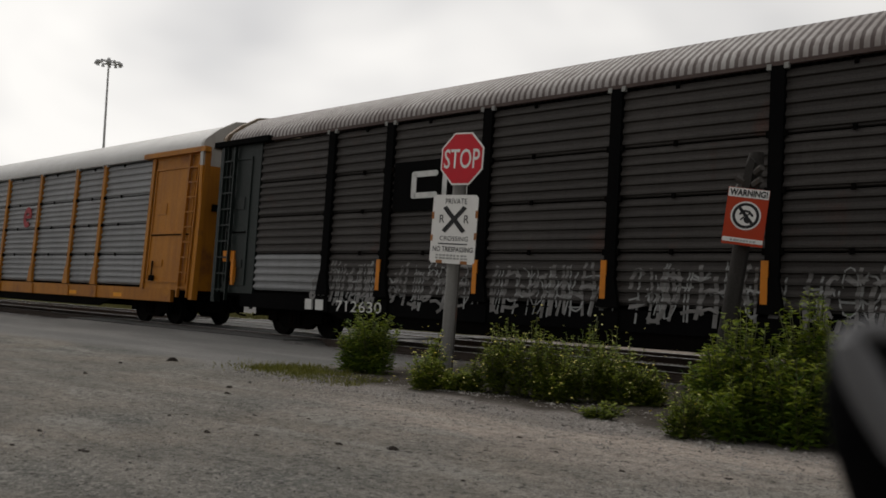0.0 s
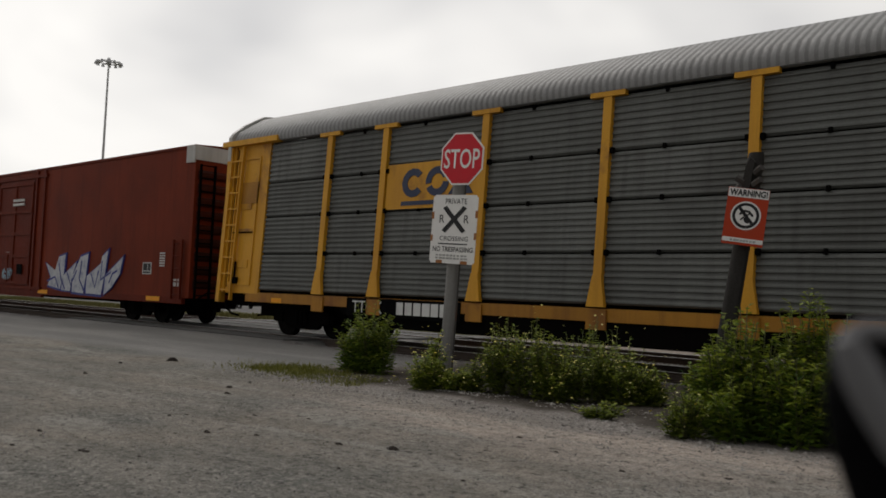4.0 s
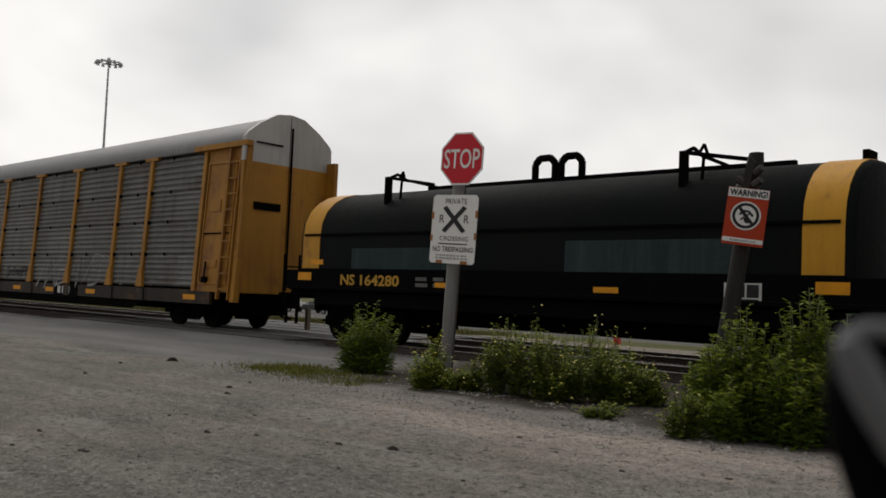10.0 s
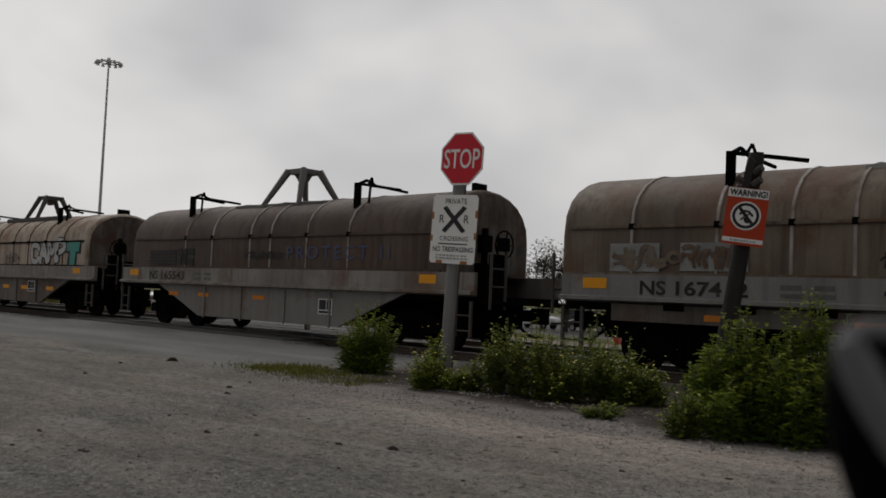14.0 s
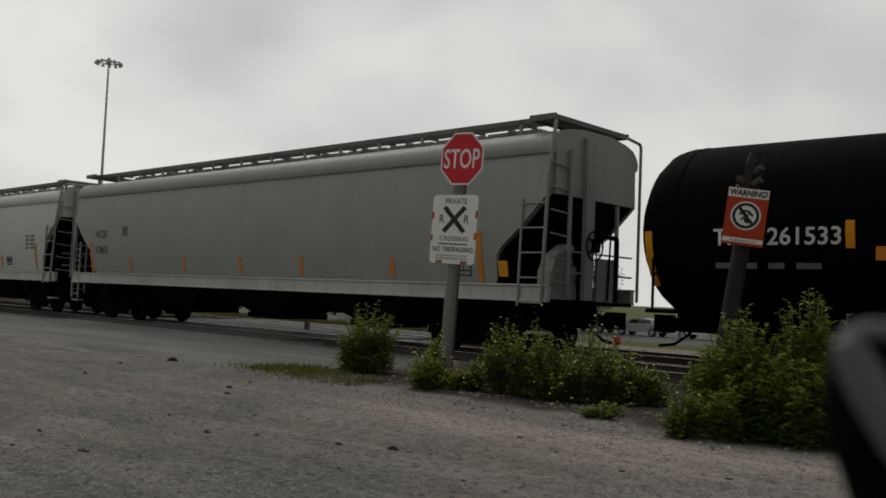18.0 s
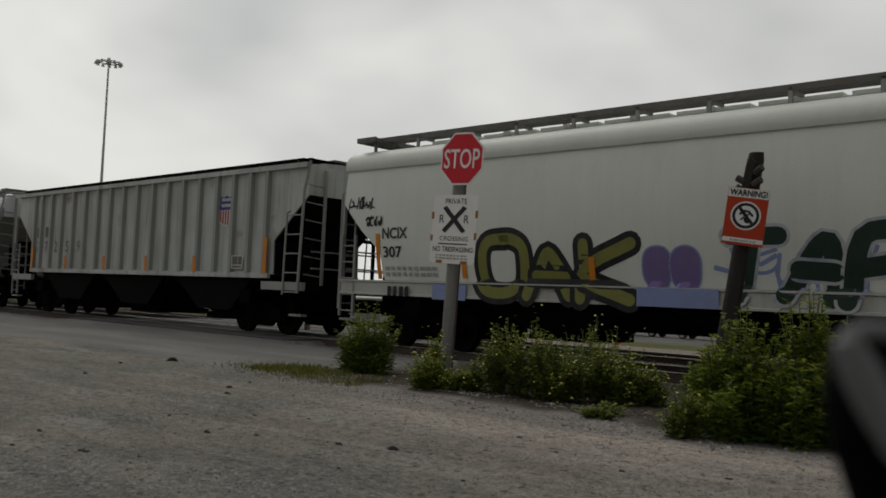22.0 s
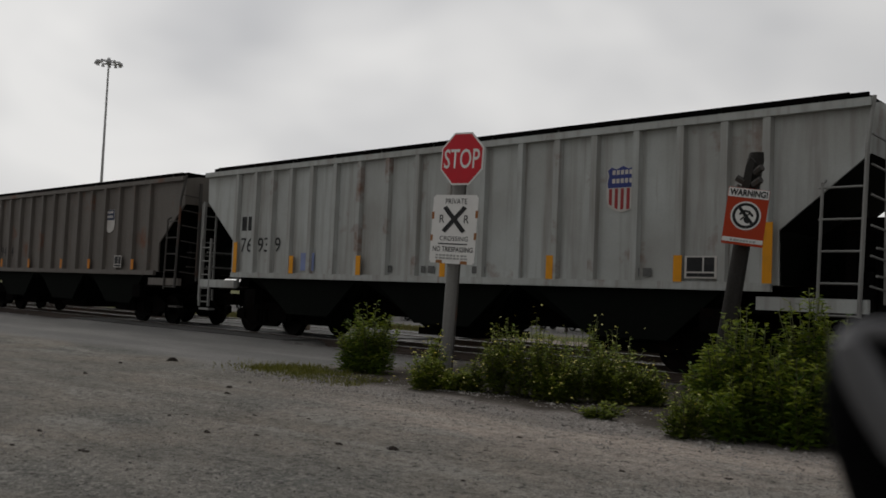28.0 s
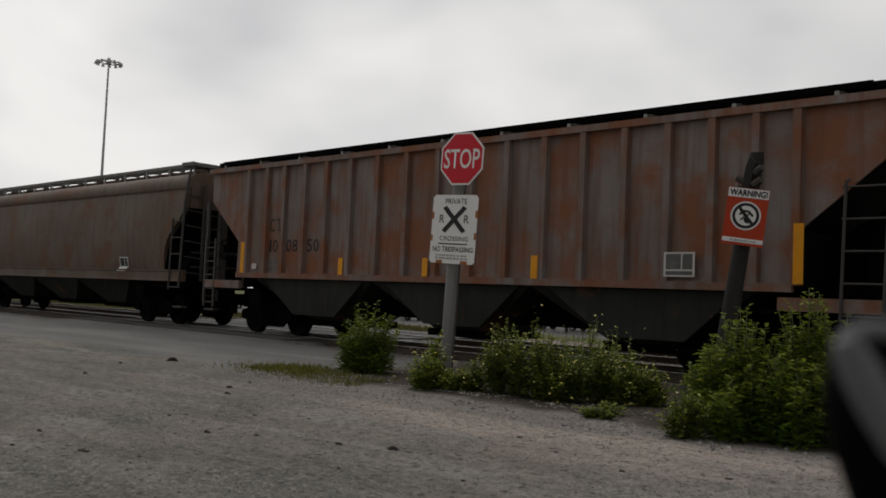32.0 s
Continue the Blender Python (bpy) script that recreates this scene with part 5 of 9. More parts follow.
def build_coil_cars():
    car = coil_car(122.9, "black coil car with yellow hood ends", M_HOOD_BLACK, M_BLACK, M_BLACK, "164280", None, M_YELLOW, 14.6, fish=False, tall=False, bands=(), txt=M_TXT_YELLOW, zt=3.52, seam=M_BLACK, step_mat=M_UNDER)
    yellow_marks(car, (4.9, 8.7), 1.3, None, 0.5, 0.1)
    plate(car, 0.75, 1.75, 0.45, 0.12, M_REFLECT, -1.385, 0.01)
    stencil(car, 11.1, 1.2, 0.6, 0.32)
    plate(car, 2.2, 1.62, 3.0, 0.5, M_TEAL_PATCH, -1.385, 0.012, "dull_blue_patch", label="dull blue-grey painted patch")
    plate(car, 8.0, 1.6, 3.4, 0.62, M_TEAL_PATCH, -1.385, 0.012, "dull_blue_patch", label="dull blue-grey painted patch")
    car = coil_car(138.92, "taupe coil car with pale hood bands and sprayed lettering", M_HOOD_TAUPE, M_COIL_SILL, M_COIL_SIDE, "166133", M_HOOD_TAUPE, frame_mat=M_LADDER_MID, shift=-0.7, legs=(0.76, 0.34))
    stripes_emblem(car, 1.4, 1.75, 2.0, 0.42, -1.39, M_TXT_BLACK)
    scrawl(car, 5.6, 1.75, 1.4, 0.24, M_TXT_BLACK, 56, -1.39, None, 11, 0.035, 0.006)
    plate(car, 0.5, 1.72, 0.6, 0.2, M_REFLECT, -1.385, 0.01)
    letters(car, "PROTECT III", 8.1, 1.85, 4.1, 0.34, M_FADED_BLUE, -1.39, 0.012, "blue_lettering", offset=0.025, spacing=1.4)
    for x in (1.2, 4.3, 6.9, 8.6):
        plate(car, x + 1.2, 0.88, 0.55, 0.1, M_REFLECT_OR, -1.43, 0.01, "reflector")
    stencil(car, 9.4, 0.55, 0.5, 0.36, -1.43)
    car = coil_car(154.51, "pale rust-streaked coil car with large sprayed letters", M_HOOD_PALE, M_COIL_SILL, M_COIL_SIDE, "165811", M_HOOD_RUST, frame_mat=M_LADDER_DARK, shift=0.05, legs=(0.5, 0.32), seam=M_UNDER)
    part("ridge_beam", Shape().box(5.0, -0.8, 3.29, 10.2, -0.62, 3.43), M_LADDER_DARK, car, "long beam beside the ridge")
    stripes_emblem(car, 1.55, 1.78, 1.95, 0.42, -1.39, M_TXT_BLACK)
    graffiti(car, "CAMP", 8.9, 1.66, 2.8, 0.78, M_SPRAY_WHITE, M_SPRAY_BLACK, -1.39, rim=0.045, lift=0.012, label="white sprayed letters with black outlines")
    part("graffiti", Shape().prism([(12.0, 1.65), (12.36, 1.66), (12.4, 2.1), (12.62, 2.1), (12.68, 2.44), (11.72, 2.4), (11.76, 2.12), (12.0, 2.12)], -1.412, -1.4, "y"), M_SPRAY_TEAL, car, "teal sprayed letter")
    part("graffiti", Shape().prism([(11.78, 1.64), (12.44, 1.64), (12.46, 2.03), (12.72, 2.03), (12.74, 2.49), (11.66, 2.46), (11.7, 2.05), (11.86, 2.05)], -1.4, -1.39, "y"), M_SPRAY_BLACK, car, "black outline of the teal letter")
    scrawl(car, 4.5, 1.65, 1.1, 0.6, M_SPRAY_BLACK, 31, -1.39, None, 6, 0.03)
    scrawl(car, 6.7, 1.65, 1.2, 0.5, M_SPRAY_BLACK, 32, -1.39, None, 6, 0.03)
    for x in (5.1, 6.7, 8.3, 10.4):
        plate(car, x, 0.78, 0.55, 0.13, M_REFLECT, -1.43, 0.01, "reflector")
    stencil(car, 8.85, 0.7, 0.6, 0.38, -1.43)
    car = coil_car(170.36, "brown coil car with pale hood bands", M_HOOD_BROWN, M_COIL_SILL, painted("pale_girder_paint", (0.22, 0.212, 0.196), (0.11, 0.085, 0.07), 0.6, 0.6, 0.12), "165543", M_GALV_RIB, frame_mat=M_LADDER_MID, legs=(0.76, 0.34), shift=-0.3, bands=(3.26, 4.58, 6.31, 7.17, 8.6, 10.1))
    stripes_emblem(car, 1.35, 1.7, 2.35, 0.46, -1.39, M_SPRAY_BLACK)
    scrawl(car, 6.1, 1.85, 1.6, 0.24, M_TXT_BLACK, 61, -1.39, None, 11, 0.035, 0.006)
    letters(car, "PROTECT II", 7.88, 1.88, 3.6, 0.3, M_FADED_BLUE, -1.39, 0.012, "blue_lettering", spacing=1.4)
    for x in (2.6, 4.1, 6.6):
        plate(car, x, 0.86, 0.5, 0.1, M_REFLECT_OR, -1.43, 0.01, "reflector")
    stencil(car, 9.2, 0.6, 0.5, 0.36, -1.43)
    car = coil_car(186.44, "taupe coil car with blue stencilled hood", M_HOOD_TAUPE, painted("mottled_sill_paint", (0.24, 0.24, 0.225), (0.07, 0.065, 0.06), 0.8, 0.5, 0.04), M_COIL_SIDE, "167412", M_GALV_RIB, frame_mat=M_LADDER, fish=False, front=-0.12, bands=(1.33, 2.87, 4.06, 4.97, 6.82, 7.68, 9.2, 10.6, 12.0), length=13.8)
    letters(car, "PROTECT III", 7.6, 1.92, 4.4, 0.36, M_FADED_BLUE, -1.39, 0.012, "blue_lettering", offset=0.035, spacing=1.4)
    scrawl(car, 5.3, 1.75, 1.7, 0.24, M_TXT_BLACK, 53, -1.39, None, 11, 0.035, 0.006)
    plate(car, 0.92, 1.68, 0.95, 0.48, M_SPRAY_GREY, -1.39, 0.01, "pale_patch")
    plate(car, 2.25, 1.7, 1.15, 0.46, M_SPRAY_GREY, -1.39, 0.01, "pale_patch")
    scrawl(car, 1.0, 1.72, 2.3, 0.4, M_HOOD_TAUPE, 46, -1.405, None, 9, 0.07)
    plate(car, 5.5, 1.68, 3.2, 0.03, M_SPRAY_RED, -1.39, 0.01, "red_line")
    scrawl(car, 5.4, 1.22, 3.2, 0.3, M_SPRAY_BLACK, 44, -1.5, None, 12, 0.06)
    s = Shape()
    for x in np.arange(2.0, 12.2, 1.2):
        s.box(x, -1.46, 1.04, x + 0.36, -1.43, 1.16)
    part("sill_slots", s, M_UNDER, car)["kind"] = "stuff"
    stencil(car, 10.4, 0.95, 0.8, 0.3, -1.47)
    yellow_marks(car, (2.72, 5.0, 6.4, 8.1, 9.6), 0.9, None, 0.5, 0.1, M_REFLECT_OR, -1.45)


# ---- tank car ----
def build_tank_car():
    length = 16.1
    car = thing("tank_car", "plain black tank car with a railed dome platform", "rail car", group="cars of the train")
    MOVING.append((car, 243.58))
    ends(car, length, 2.3)
    zc, r = 2.42, 1.5
    rings = []
    for k in range(7):
        a = math.pi / 2 * (1 - k / 6)
        rings.append((0.3 + 0.8 * (1 - math.sin(a)), r * max(0.06, math.cos(a)) if k else 0.06 * r))
    rings = [(x - 0.95, q) for x, q in rings] + [(14.95 - (x - 0.3), q) for x, q in reversed(rings)]
    n = 36
    sh = Shape().loft([[(x, q * math.cos(2 * math.pi * i / n), zc + q * math.sin(2 * math.pi * i / n)) for i in range(n)] for x, q in rings])
    part("tank", sh, M_TANK, car, "black painted cylindrical tank", None, 50)
    for x in (0.35, 5.3, 10.0, 13.75):
        part("tank_seam", Shape().loft([[(x + d, (r + e) * math.cos(2 * math.pi * i / n), zc + (r + e) * math.sin(2 * math.pi * i / n)) for i in range(n)] for d, e in ((-0.03, 0.0), (-0.02, 0.008), (0.02, 0.008), (0.03, 0.0))]), M_TANK, car, "", None, 50)
    for x in (2.3, length - 2.3):
        part("saddle", Shape().prism([(x - 0.5, 0.75), (x + 0.5, 0.75), (x + 0.4, 1.4), (x - 0.4, 1.4)], -0.7, 0.7, "y"), M_TANK, car)
    for x0, x1 in ((-0.1, 3.4), (length - 3.4, length + 0.1)):
        part("stub_sill", Shape().box(x0, -0.35, 0.68, x1, 0.35, 1.0), M_BLACK, car)
        part("end_platform", Shape().box(x0 if x0 < 1 else x1 - 0.7, -1.45, 1.0, x0 + 0.7 if x0 < 1 else x1, 1.45, 1.07), M_BLACK, car)
    for x in (0.0, length - 0.4):
        rl = Shape()
        for yy in (-1.4, 1.4):
            rl.line([(x, yy, 1.0), (x, yy, 2.15), (x + (0.35 if x < 1 else -0.35), yy, 2.2)], 0.025)
        rl.rod((x, -1.4, 1.65), (x, -0.6, 1.65), 0.02)
        rl.rod((x, -0.6, 1.0), (x, -0.6, 1.65), 0.02)
        part("hand_rail", rl, M_BLACK, car)
    # dome, platform and railing
    part("dome", Shape().loft([[(7.3 + q * math.cos(2 * math.pi * i / 18), q * math.sin(2 * math.pi * i / 18), z) for i in range(18)] for z, q in ((3.7, 0.42), (4.3, 0.42), (4.38, 0.37))]), M_TANK, car, "valve dome", None, 40)
    part("top_platform", Shape().box(6.8, -1.0, 3.8, 8.6, -0.35, 3.85).box(6.8, 0.35, 3.8, 8.6, 1.0, 3.85), M_BLACK, car)
    rail = Shape()
    for yy in (-1.0, 1.0):
        rail.line([(6.85, yy, 3.5), (6.85, yy, 4.5), (6.95, yy, 4.58), (8.5, yy, 4.53), (8.6, yy, 4.44), (8.6, yy, 3.6)], 0.026)
        rail.line([(7.3, yy, 3.8), (7.3, yy, 4.55)], 0.024)
    for z in (4.05, 4.52):
        rail.line([(6.85, -1.0, z), (6.85, 1.0, z)], 0.022)
        rail.line([(8.6, -1.0, z), (8.6, 1.0, z)], 0.022)
    part("railing", rail, M_BLACK, car)
    part("valve", Shape().rod((6.6, -0.2, 3.7), (6.6, -0.2, 4.1), 0.12, 10).rod((6.45, -0.2, 4.05), (6.75, -0.2, 4.05), 0.05), M_BLACK, car)
    ladder(car, 8.6, 1.53, 0.6, 3.9, 0.45, M_BLACK)
    part("outlet", Shape().rod((8.1, 0, 0.95), (8.1, 0, 0.6), 0.16, 12).rod((8.1, 0, 0.6), (8.1, 0, 0.48), 0.22, 12), M_BLACK, car)
    pipes = Shape().line([(3.6, -0.6, 0.72), (12.5, -0.6, 0.72)], 0.025)
    for x in (4.2, 5.2, 6.4, 10.2, 11.4):
        pipes.rod((x, -0.6, 0.72), (x, -0.6, 1.1), 0.02)
    part("brake_pipe", pipes, M_BLACK, car)

    def skin(z):
        return -math.sqrt(max(0.0, r * r - (z - zc) ** 2))

    def arc_strip(x, z0, z1, w, mat, name):
        k = 6
        zs = [z0 + (z1 - z0) * i / k for i in range(k + 1)]
        v = [(x + d, skin(z) - e, z) for z in zs for d, e in ((0, 0.006), (w, 0.006))]
        part(name, Shape().add(v, [(2 * i, 2 * i + 1, 2 * i + 3, 2 * i + 2) for i in range(k)]), mat, car)

    for x, z0, z1 in ((-0.12, 1.45, 2.35), (3.1, 2.05, 2.45), (5.45, 1.95, 2.4), (8.6, 1.95, 2.4), (11.35, 1.95, 2.45), (14.05, 1.55, 2.45)):
        arc_strip(x, z0, z1, 0.13, M_REFLECT, "reflector")
    letters(car, "TILX 261533", 1.1, 2.1, 1.95, 0.27, M_TXT_WHITE, skin(2.2), 0.03, offset=0.015)
    bars(car, 1.1, 1.75, 1.7, 0.24, 2, M_TXT_GREY, skin(1.8), 0.03, seed=3, cols=4)
    plate(car, 3.5, 1.88, 0.72, 0.3, M_REFLECT_OR, skin(1.95), 0.03, "yellow_notice")
    plate(car, 12.8, 2.05, 1.2, 0.55, M_PLATE_DARK, skin(2.42), 0.012, "data_plate")
    bars(car, 12.85, 2.1, 1.1, 0.46, 6, M_TXT_BLACK, skin(2.42), 0.016, seed=5, cols=3, name="data_writing")
    for x, w in ((5.4, 1.0), (9.4, 1.0), (10.4, 1.2), (11.3, 1.1)):
        bars(car, x, 1.55, w, 0.26, 3, M_TXT_GREY, skin(1.62), 0.03, seed=int(x), cols=2)
    plate(car, 12.5, 1.5, 0.55, 0.34, M_TXT_GREY, skin(1.62), 0.03, "stencil_frame")
    plate(car, 12.53, 1.53, 0.49, 0.28, M_BLACK, skin(1.62), 0.034, "stencil_field")
    brake_wheel(car, length - 0.2, 0.9, 2.3)


# ---- covered hopper cars ----
def walkway(car, length, z, mat, post_mat, ys=(-1.05, -0.55), x0=0.35, step=1.35, roof_z=4.2, overhang=0.25):
    """Grated roof walks on little posts along both sides and across the ends."""
    for sg in (1, -1):
        a, b = sorted((ys[0] * sg, ys[1] * sg))
        s = Shape().box(x0, a, z - 0.03, length - x0, a + 0.04, z + 0.07).box(x0, b - 0.04, z, length - x0, b, z + 0.07).box(x0, a, z - 0.01, x0 + 0.05, b, z + 0.02).box(length - x0 - 0.05, a, z - 0.01, length - x0, b, z + 0.02)
        deck = part("roof_walk", s, mat, car, "grated roof walk")
        for k in range(int((b - a - 0.1) / 0.09)):
            y = a + 0.07 + k * 0.09
            part("slat", Shape().box(x0 + 0.01, y, z + 0.022, length - x0 - 0.01, y + 0.03, z + 0.06), mat, deck)
        x = x0 + 0.1
        while x < length - x0:
            yo = ys[0] * sg
            part("walk_post", shared(("post", sg, ys, roof_z, z, post_mat.name), lambda: Shape().box(-0.035, min(yo, yo * 0.96), roof_z - 0.15, 0.035, max(yo, yo * 0.96), z + 0.02).box(-0.03, a, z - 0.05, 0.03, b, z).mesh("walk_post", post_mat)), None, car, "", (x, 0, 0))
            x += step
    for xa, xb in ((x0 - overhang, x0 + 0.35), (length - x0 - 0.35, length - x0 + overhang)):
        deck = part("end_walk", Shape().box(xa, -1.3, z - 0.05, xb, -1.24, z + 0.06).box(xa, 1.24, z - 0.05, xb, 1.3, z + 0.06).box(xa, -1.24, z - 0.05, xa + 0.04, 1.24, z - 0.01).box(xb - 0.04, -1.24, z - 0.05, xb, 1.24, z - 0.01), mat, car)
        for k in range(6):
            xx = xa + (xb - xa) * k / 6
            part("slat", Shape().box(xx, -1.238, z - 0.008, xx + 0.06, 1.238, z + 0.056), mat, deck)


def hatches(car, length, z, mat):
    part("hatch_trough", Shape().box(1.2, -0.33, z, length - 1.2, 0.33, z + 0.12), mat, car)
    for x in np.arange(1.6, length - 1.6, 1.5):
        part("hatch_cover", shared(("hatch", z, mat.name), lambda: Shape().box(0, -0.38, z + 0.1, 1.36, 0.38, z + 0.17).box(0.6, -0.46, z + 0.1, 0.7, 0.46, z + 0.2).mesh("hatch_cover", mat)), None, car, "", (float(x), 0, 0))


def end_gear(car, length, zs, ze, mat, dark, rails="square"):
    """Ladders, posts, platforms and rails at both ends."""
    for x, sg in ((0.0, -1), (length, 1)):
        a, b = sorted((x, x - sg * 1.9))
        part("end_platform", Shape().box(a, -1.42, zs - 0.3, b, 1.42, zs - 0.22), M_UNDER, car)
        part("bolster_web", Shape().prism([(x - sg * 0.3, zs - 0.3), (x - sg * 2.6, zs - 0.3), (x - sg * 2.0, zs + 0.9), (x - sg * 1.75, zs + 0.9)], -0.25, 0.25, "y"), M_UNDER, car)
        if sg < 0:
            for y, w in ((-0.12, 0.12), (0.5, 0.04), (1.38, 0.04)) if rails == "square" else ((-0.3, 0.035), (0.3, 0.035), (1.38, 0.035)):
                part("end_post", Shape().box(x - 0.02, y - w * 0.6, zs - 0.25, x + 0.04, y + w * 0.6, zs + 1.95), mat, car)
            ladder(car, x, -1.5, zs - 0.75, zs + 1.05, 0.44, mat, r=0.026)
            ladder(car, x - 0.1, -1.46, zs - 0.6, zs + 2.0, 0.42, mat, "y", name="end_ladder", r=0.022)
            part("corner_post", Shape().box(x - 0.035, -1.5, zs - 0.3, x + 0.035, -1.43, zs + 2.05), mat, car)
        else:
            head = ze + (0.42 if rails == "bowed" else 0.5 if rails == "square" else 0.2)
            lean = 0.24 if rails == "bowed" else 0.1
            wide = 0.54 if rails != "slim" else 0.58
            part("corner_post", Shape().line([(x - lean, -1.55, zs - 0.3), (x - 0.02, -1.54, ze - 0.5), (x + 0.02, -1.42, head)], 0.035, 6), mat, car)
            step_up = Shape().line([(x - lean - wide, -1.55, zs - 0.35), (x - lean - wide + 0.05, -1.55, zs + 1.62), (x - lean - wide + 0.06, -1.46, zs + 1.68)], 0.025, 6)
            for k in range(5):
                z = zs - 0.28 + 0.46 * k
                step_up.rod((x - lean - wide, -1.55, z), (x - lean * (1 - k * 0.2) - 0.01, -1.55, z), 0.017, 5)
            part("ladder", step_up, mat, car, "short side ladder")
            climb = Shape().box(x + 0.06, -1.02, zs - 0.1, x + 0.11, -0.95, ze + (0.3 if rails == "bowed" else 0.0))
            for k in range(6):
                z = zs + 0.15 + 0.43 * k
                climb.rod((x + 0.03, -1.5, z), (x + 0.085, -0.98, z - 0.05), 0.017, 5)
            part("end_ladder", climb, mat, car)
            if rails == "square":
                part("end_post", Shape().box(x + 0.035, -0.5, zs - 0.2, x + 0.13, -0.22, ze + 0.3), mat, car, "broad end post")
                part("end_post", Shape().box(x + 0.05, 0.62, zs - 0.2, x + 0.1, 0.7, ze - 0.9), mat, car)
                part("corner_frame", Shape().line([(x + 0.1, 0.9, ze + 0.52), (x + 0.1, 1.42, ze + 0.46), (x + 0.1, 1.46, ze + 0.38), (x + 0.1, 1.46, zs - 0.2)], 0.032, 6), mat, car)
                part("equipment_case", Shape().prism([(-1.38, zs - 0.2), (-0.55, zs - 0.2), (-0.55, zs + 0.7), (-0.75, zs + 0.85), (-1.2, zs + 0.62), (-1.38, zs + 0.3)], x - 0.32, x - 0.02, "x"), dark, car, "case on the end platform")
                part("platform_guard", Shape().box(x + 0.02, 0.0, zs - 0.22, x + 0.08, 0.6, zs + 0.62), dark, car)
            part("end_railing", Shape().line([(x + 0.1, -0.1, zs + 1.05), (x + 0.1, 0.62, zs + 1.05), (x + 0.1, 0.64, zs + 0.98), (x + 0.1, 0.64, zs - 0.2)], 0.05, 6).rod((x + 0.1, 0.35, zs - 0.2), (x + 0.1, 0.42, zs + 1.3), 0.02, 5), M_UNDER, car, "dark platform railing")
            part("brake_cylinder", Shape().rod((x - 0.55, -0.5, zs + 0.62), (x + 0.02, -0.5, zs + 0.62), 0.22, 10).rod((x - 0.2, -0.24, zs - 0.2), (x - 0.2, -0.3, zs + 1.1), 0.11, 8).box(x - 0.6, -0.95, zs - 0.22, x - 0.1, -0.2, zs + 0.16), M_UNDER, car)
            part("brake_rigging", Shape().box(x - 0.5, -0.92, zs + 0.1, x - 0.35, -0.1, zs + 1.05).rod((x - 0.1, -0.75, zs - 0.2), (x - 0.1, -0.7, zs + 0.95), 0.05, 6).rod((x - 0.05, -0.95, zs + 0.3), (x - 0.05, -0.2, zs + 0.75), 0.04, 6).rod((x + 0.02, -0.6, zs + 0.1), (x + 0.02, -0.1, zs + 0.95), 0.035, 6).box(x - 0.3, -0.7, zs + 0.85, x - 0.02, -0.34, zs + 1.2), M_UNDER, car)
        s = Shape()
        s.rod((x + sg * 0.05, -1.3, zs + 0.7), (x + sg * 0.05, 1.3, zs + 0.7), 0.02, 5)
        s.rod((x + sg * 0.05, -1.3, zs + 0.3), (x + sg * 0.05, 1.3, zs + 0.3), 0.02, 5)
        part("grab_rail", s, mat, car)
        if rails == "bowed" and sg < 0:
            s = Shape()
            for y in (-1.4, -0.95):
                s.line([(x - 0.1, y, zs - 0.2), (x - 0.1, y, ze - 0.3), (x + 0.05, y, ze + 0.35), (x + 0.3, y * 0.95, ze + 0.62), (x + 0.6, y * 0.9, ze + 0.66)], 0.03, 6)
            part("bowed_rail", s, mat, car)
        elif rails == "bowed":
            s = Shape().line([(x + 0.02, -1.42, ze + 0.42), (x + 0.06, -1.3, ze + 0.5), (x + 0.06, 1.2, ze + 0.56), (x + 0.06, 1.42, ze + 0.45), (x + 0.06, 1.46, ze - 0.45)], 0.04, 6)
            part("bowed_rail", s, mat, car)
        part("end_step", Shape().box(a if sg < 0 else b - 0.45, -1.5, zs - 0.85, a + 0.45 if sg < 0 else b, -1.3, zs - 0.8), mat, car)
        part("jacking_pad", Shape().box(x - sg * 2.3 - 0.22, -1.5, zs - 0.62, x - sg * 2.3 + 0.22, -1.3, zs - 0.25).box(x - sg * 2.3 - 0.07, -1.505, zs - 0.5, x - sg * 2.3 + 0.07, -1.49, zs - 0.36), M_UNDER, car)
    # added dark web fills the shaded space under the end slope
    part("end_web", Shape().prism([(length - 2.6, zs - 0.28), (length - 0.3, zs - 0.28), (length - 0.3, zs + 0.2), (length - 0.5, zs + 1.4), (length - 1.5, zs + 0.8), (length - 2.0, zs + 0.2)], -0.06, 0.06, "y"), M_HOP_BASE, car, "added dark web standing for the shade under the end slope")
    brake_wheel(car, length + 0.14, -0.2, zs + 0.85, M_UNDER)
    part("air_tank", Shape().rod((length - 1.55, -0.6, zs + 0.05), (length - 0.55, -0.6, zs + 0.05), 0.17, 10), M_UNDER, car)
    part("brake_valve", Shape().box(0.7, -0.7, zs - 0.2, 1.1, -0.35, zs + 0.3), M_UNDER, car)


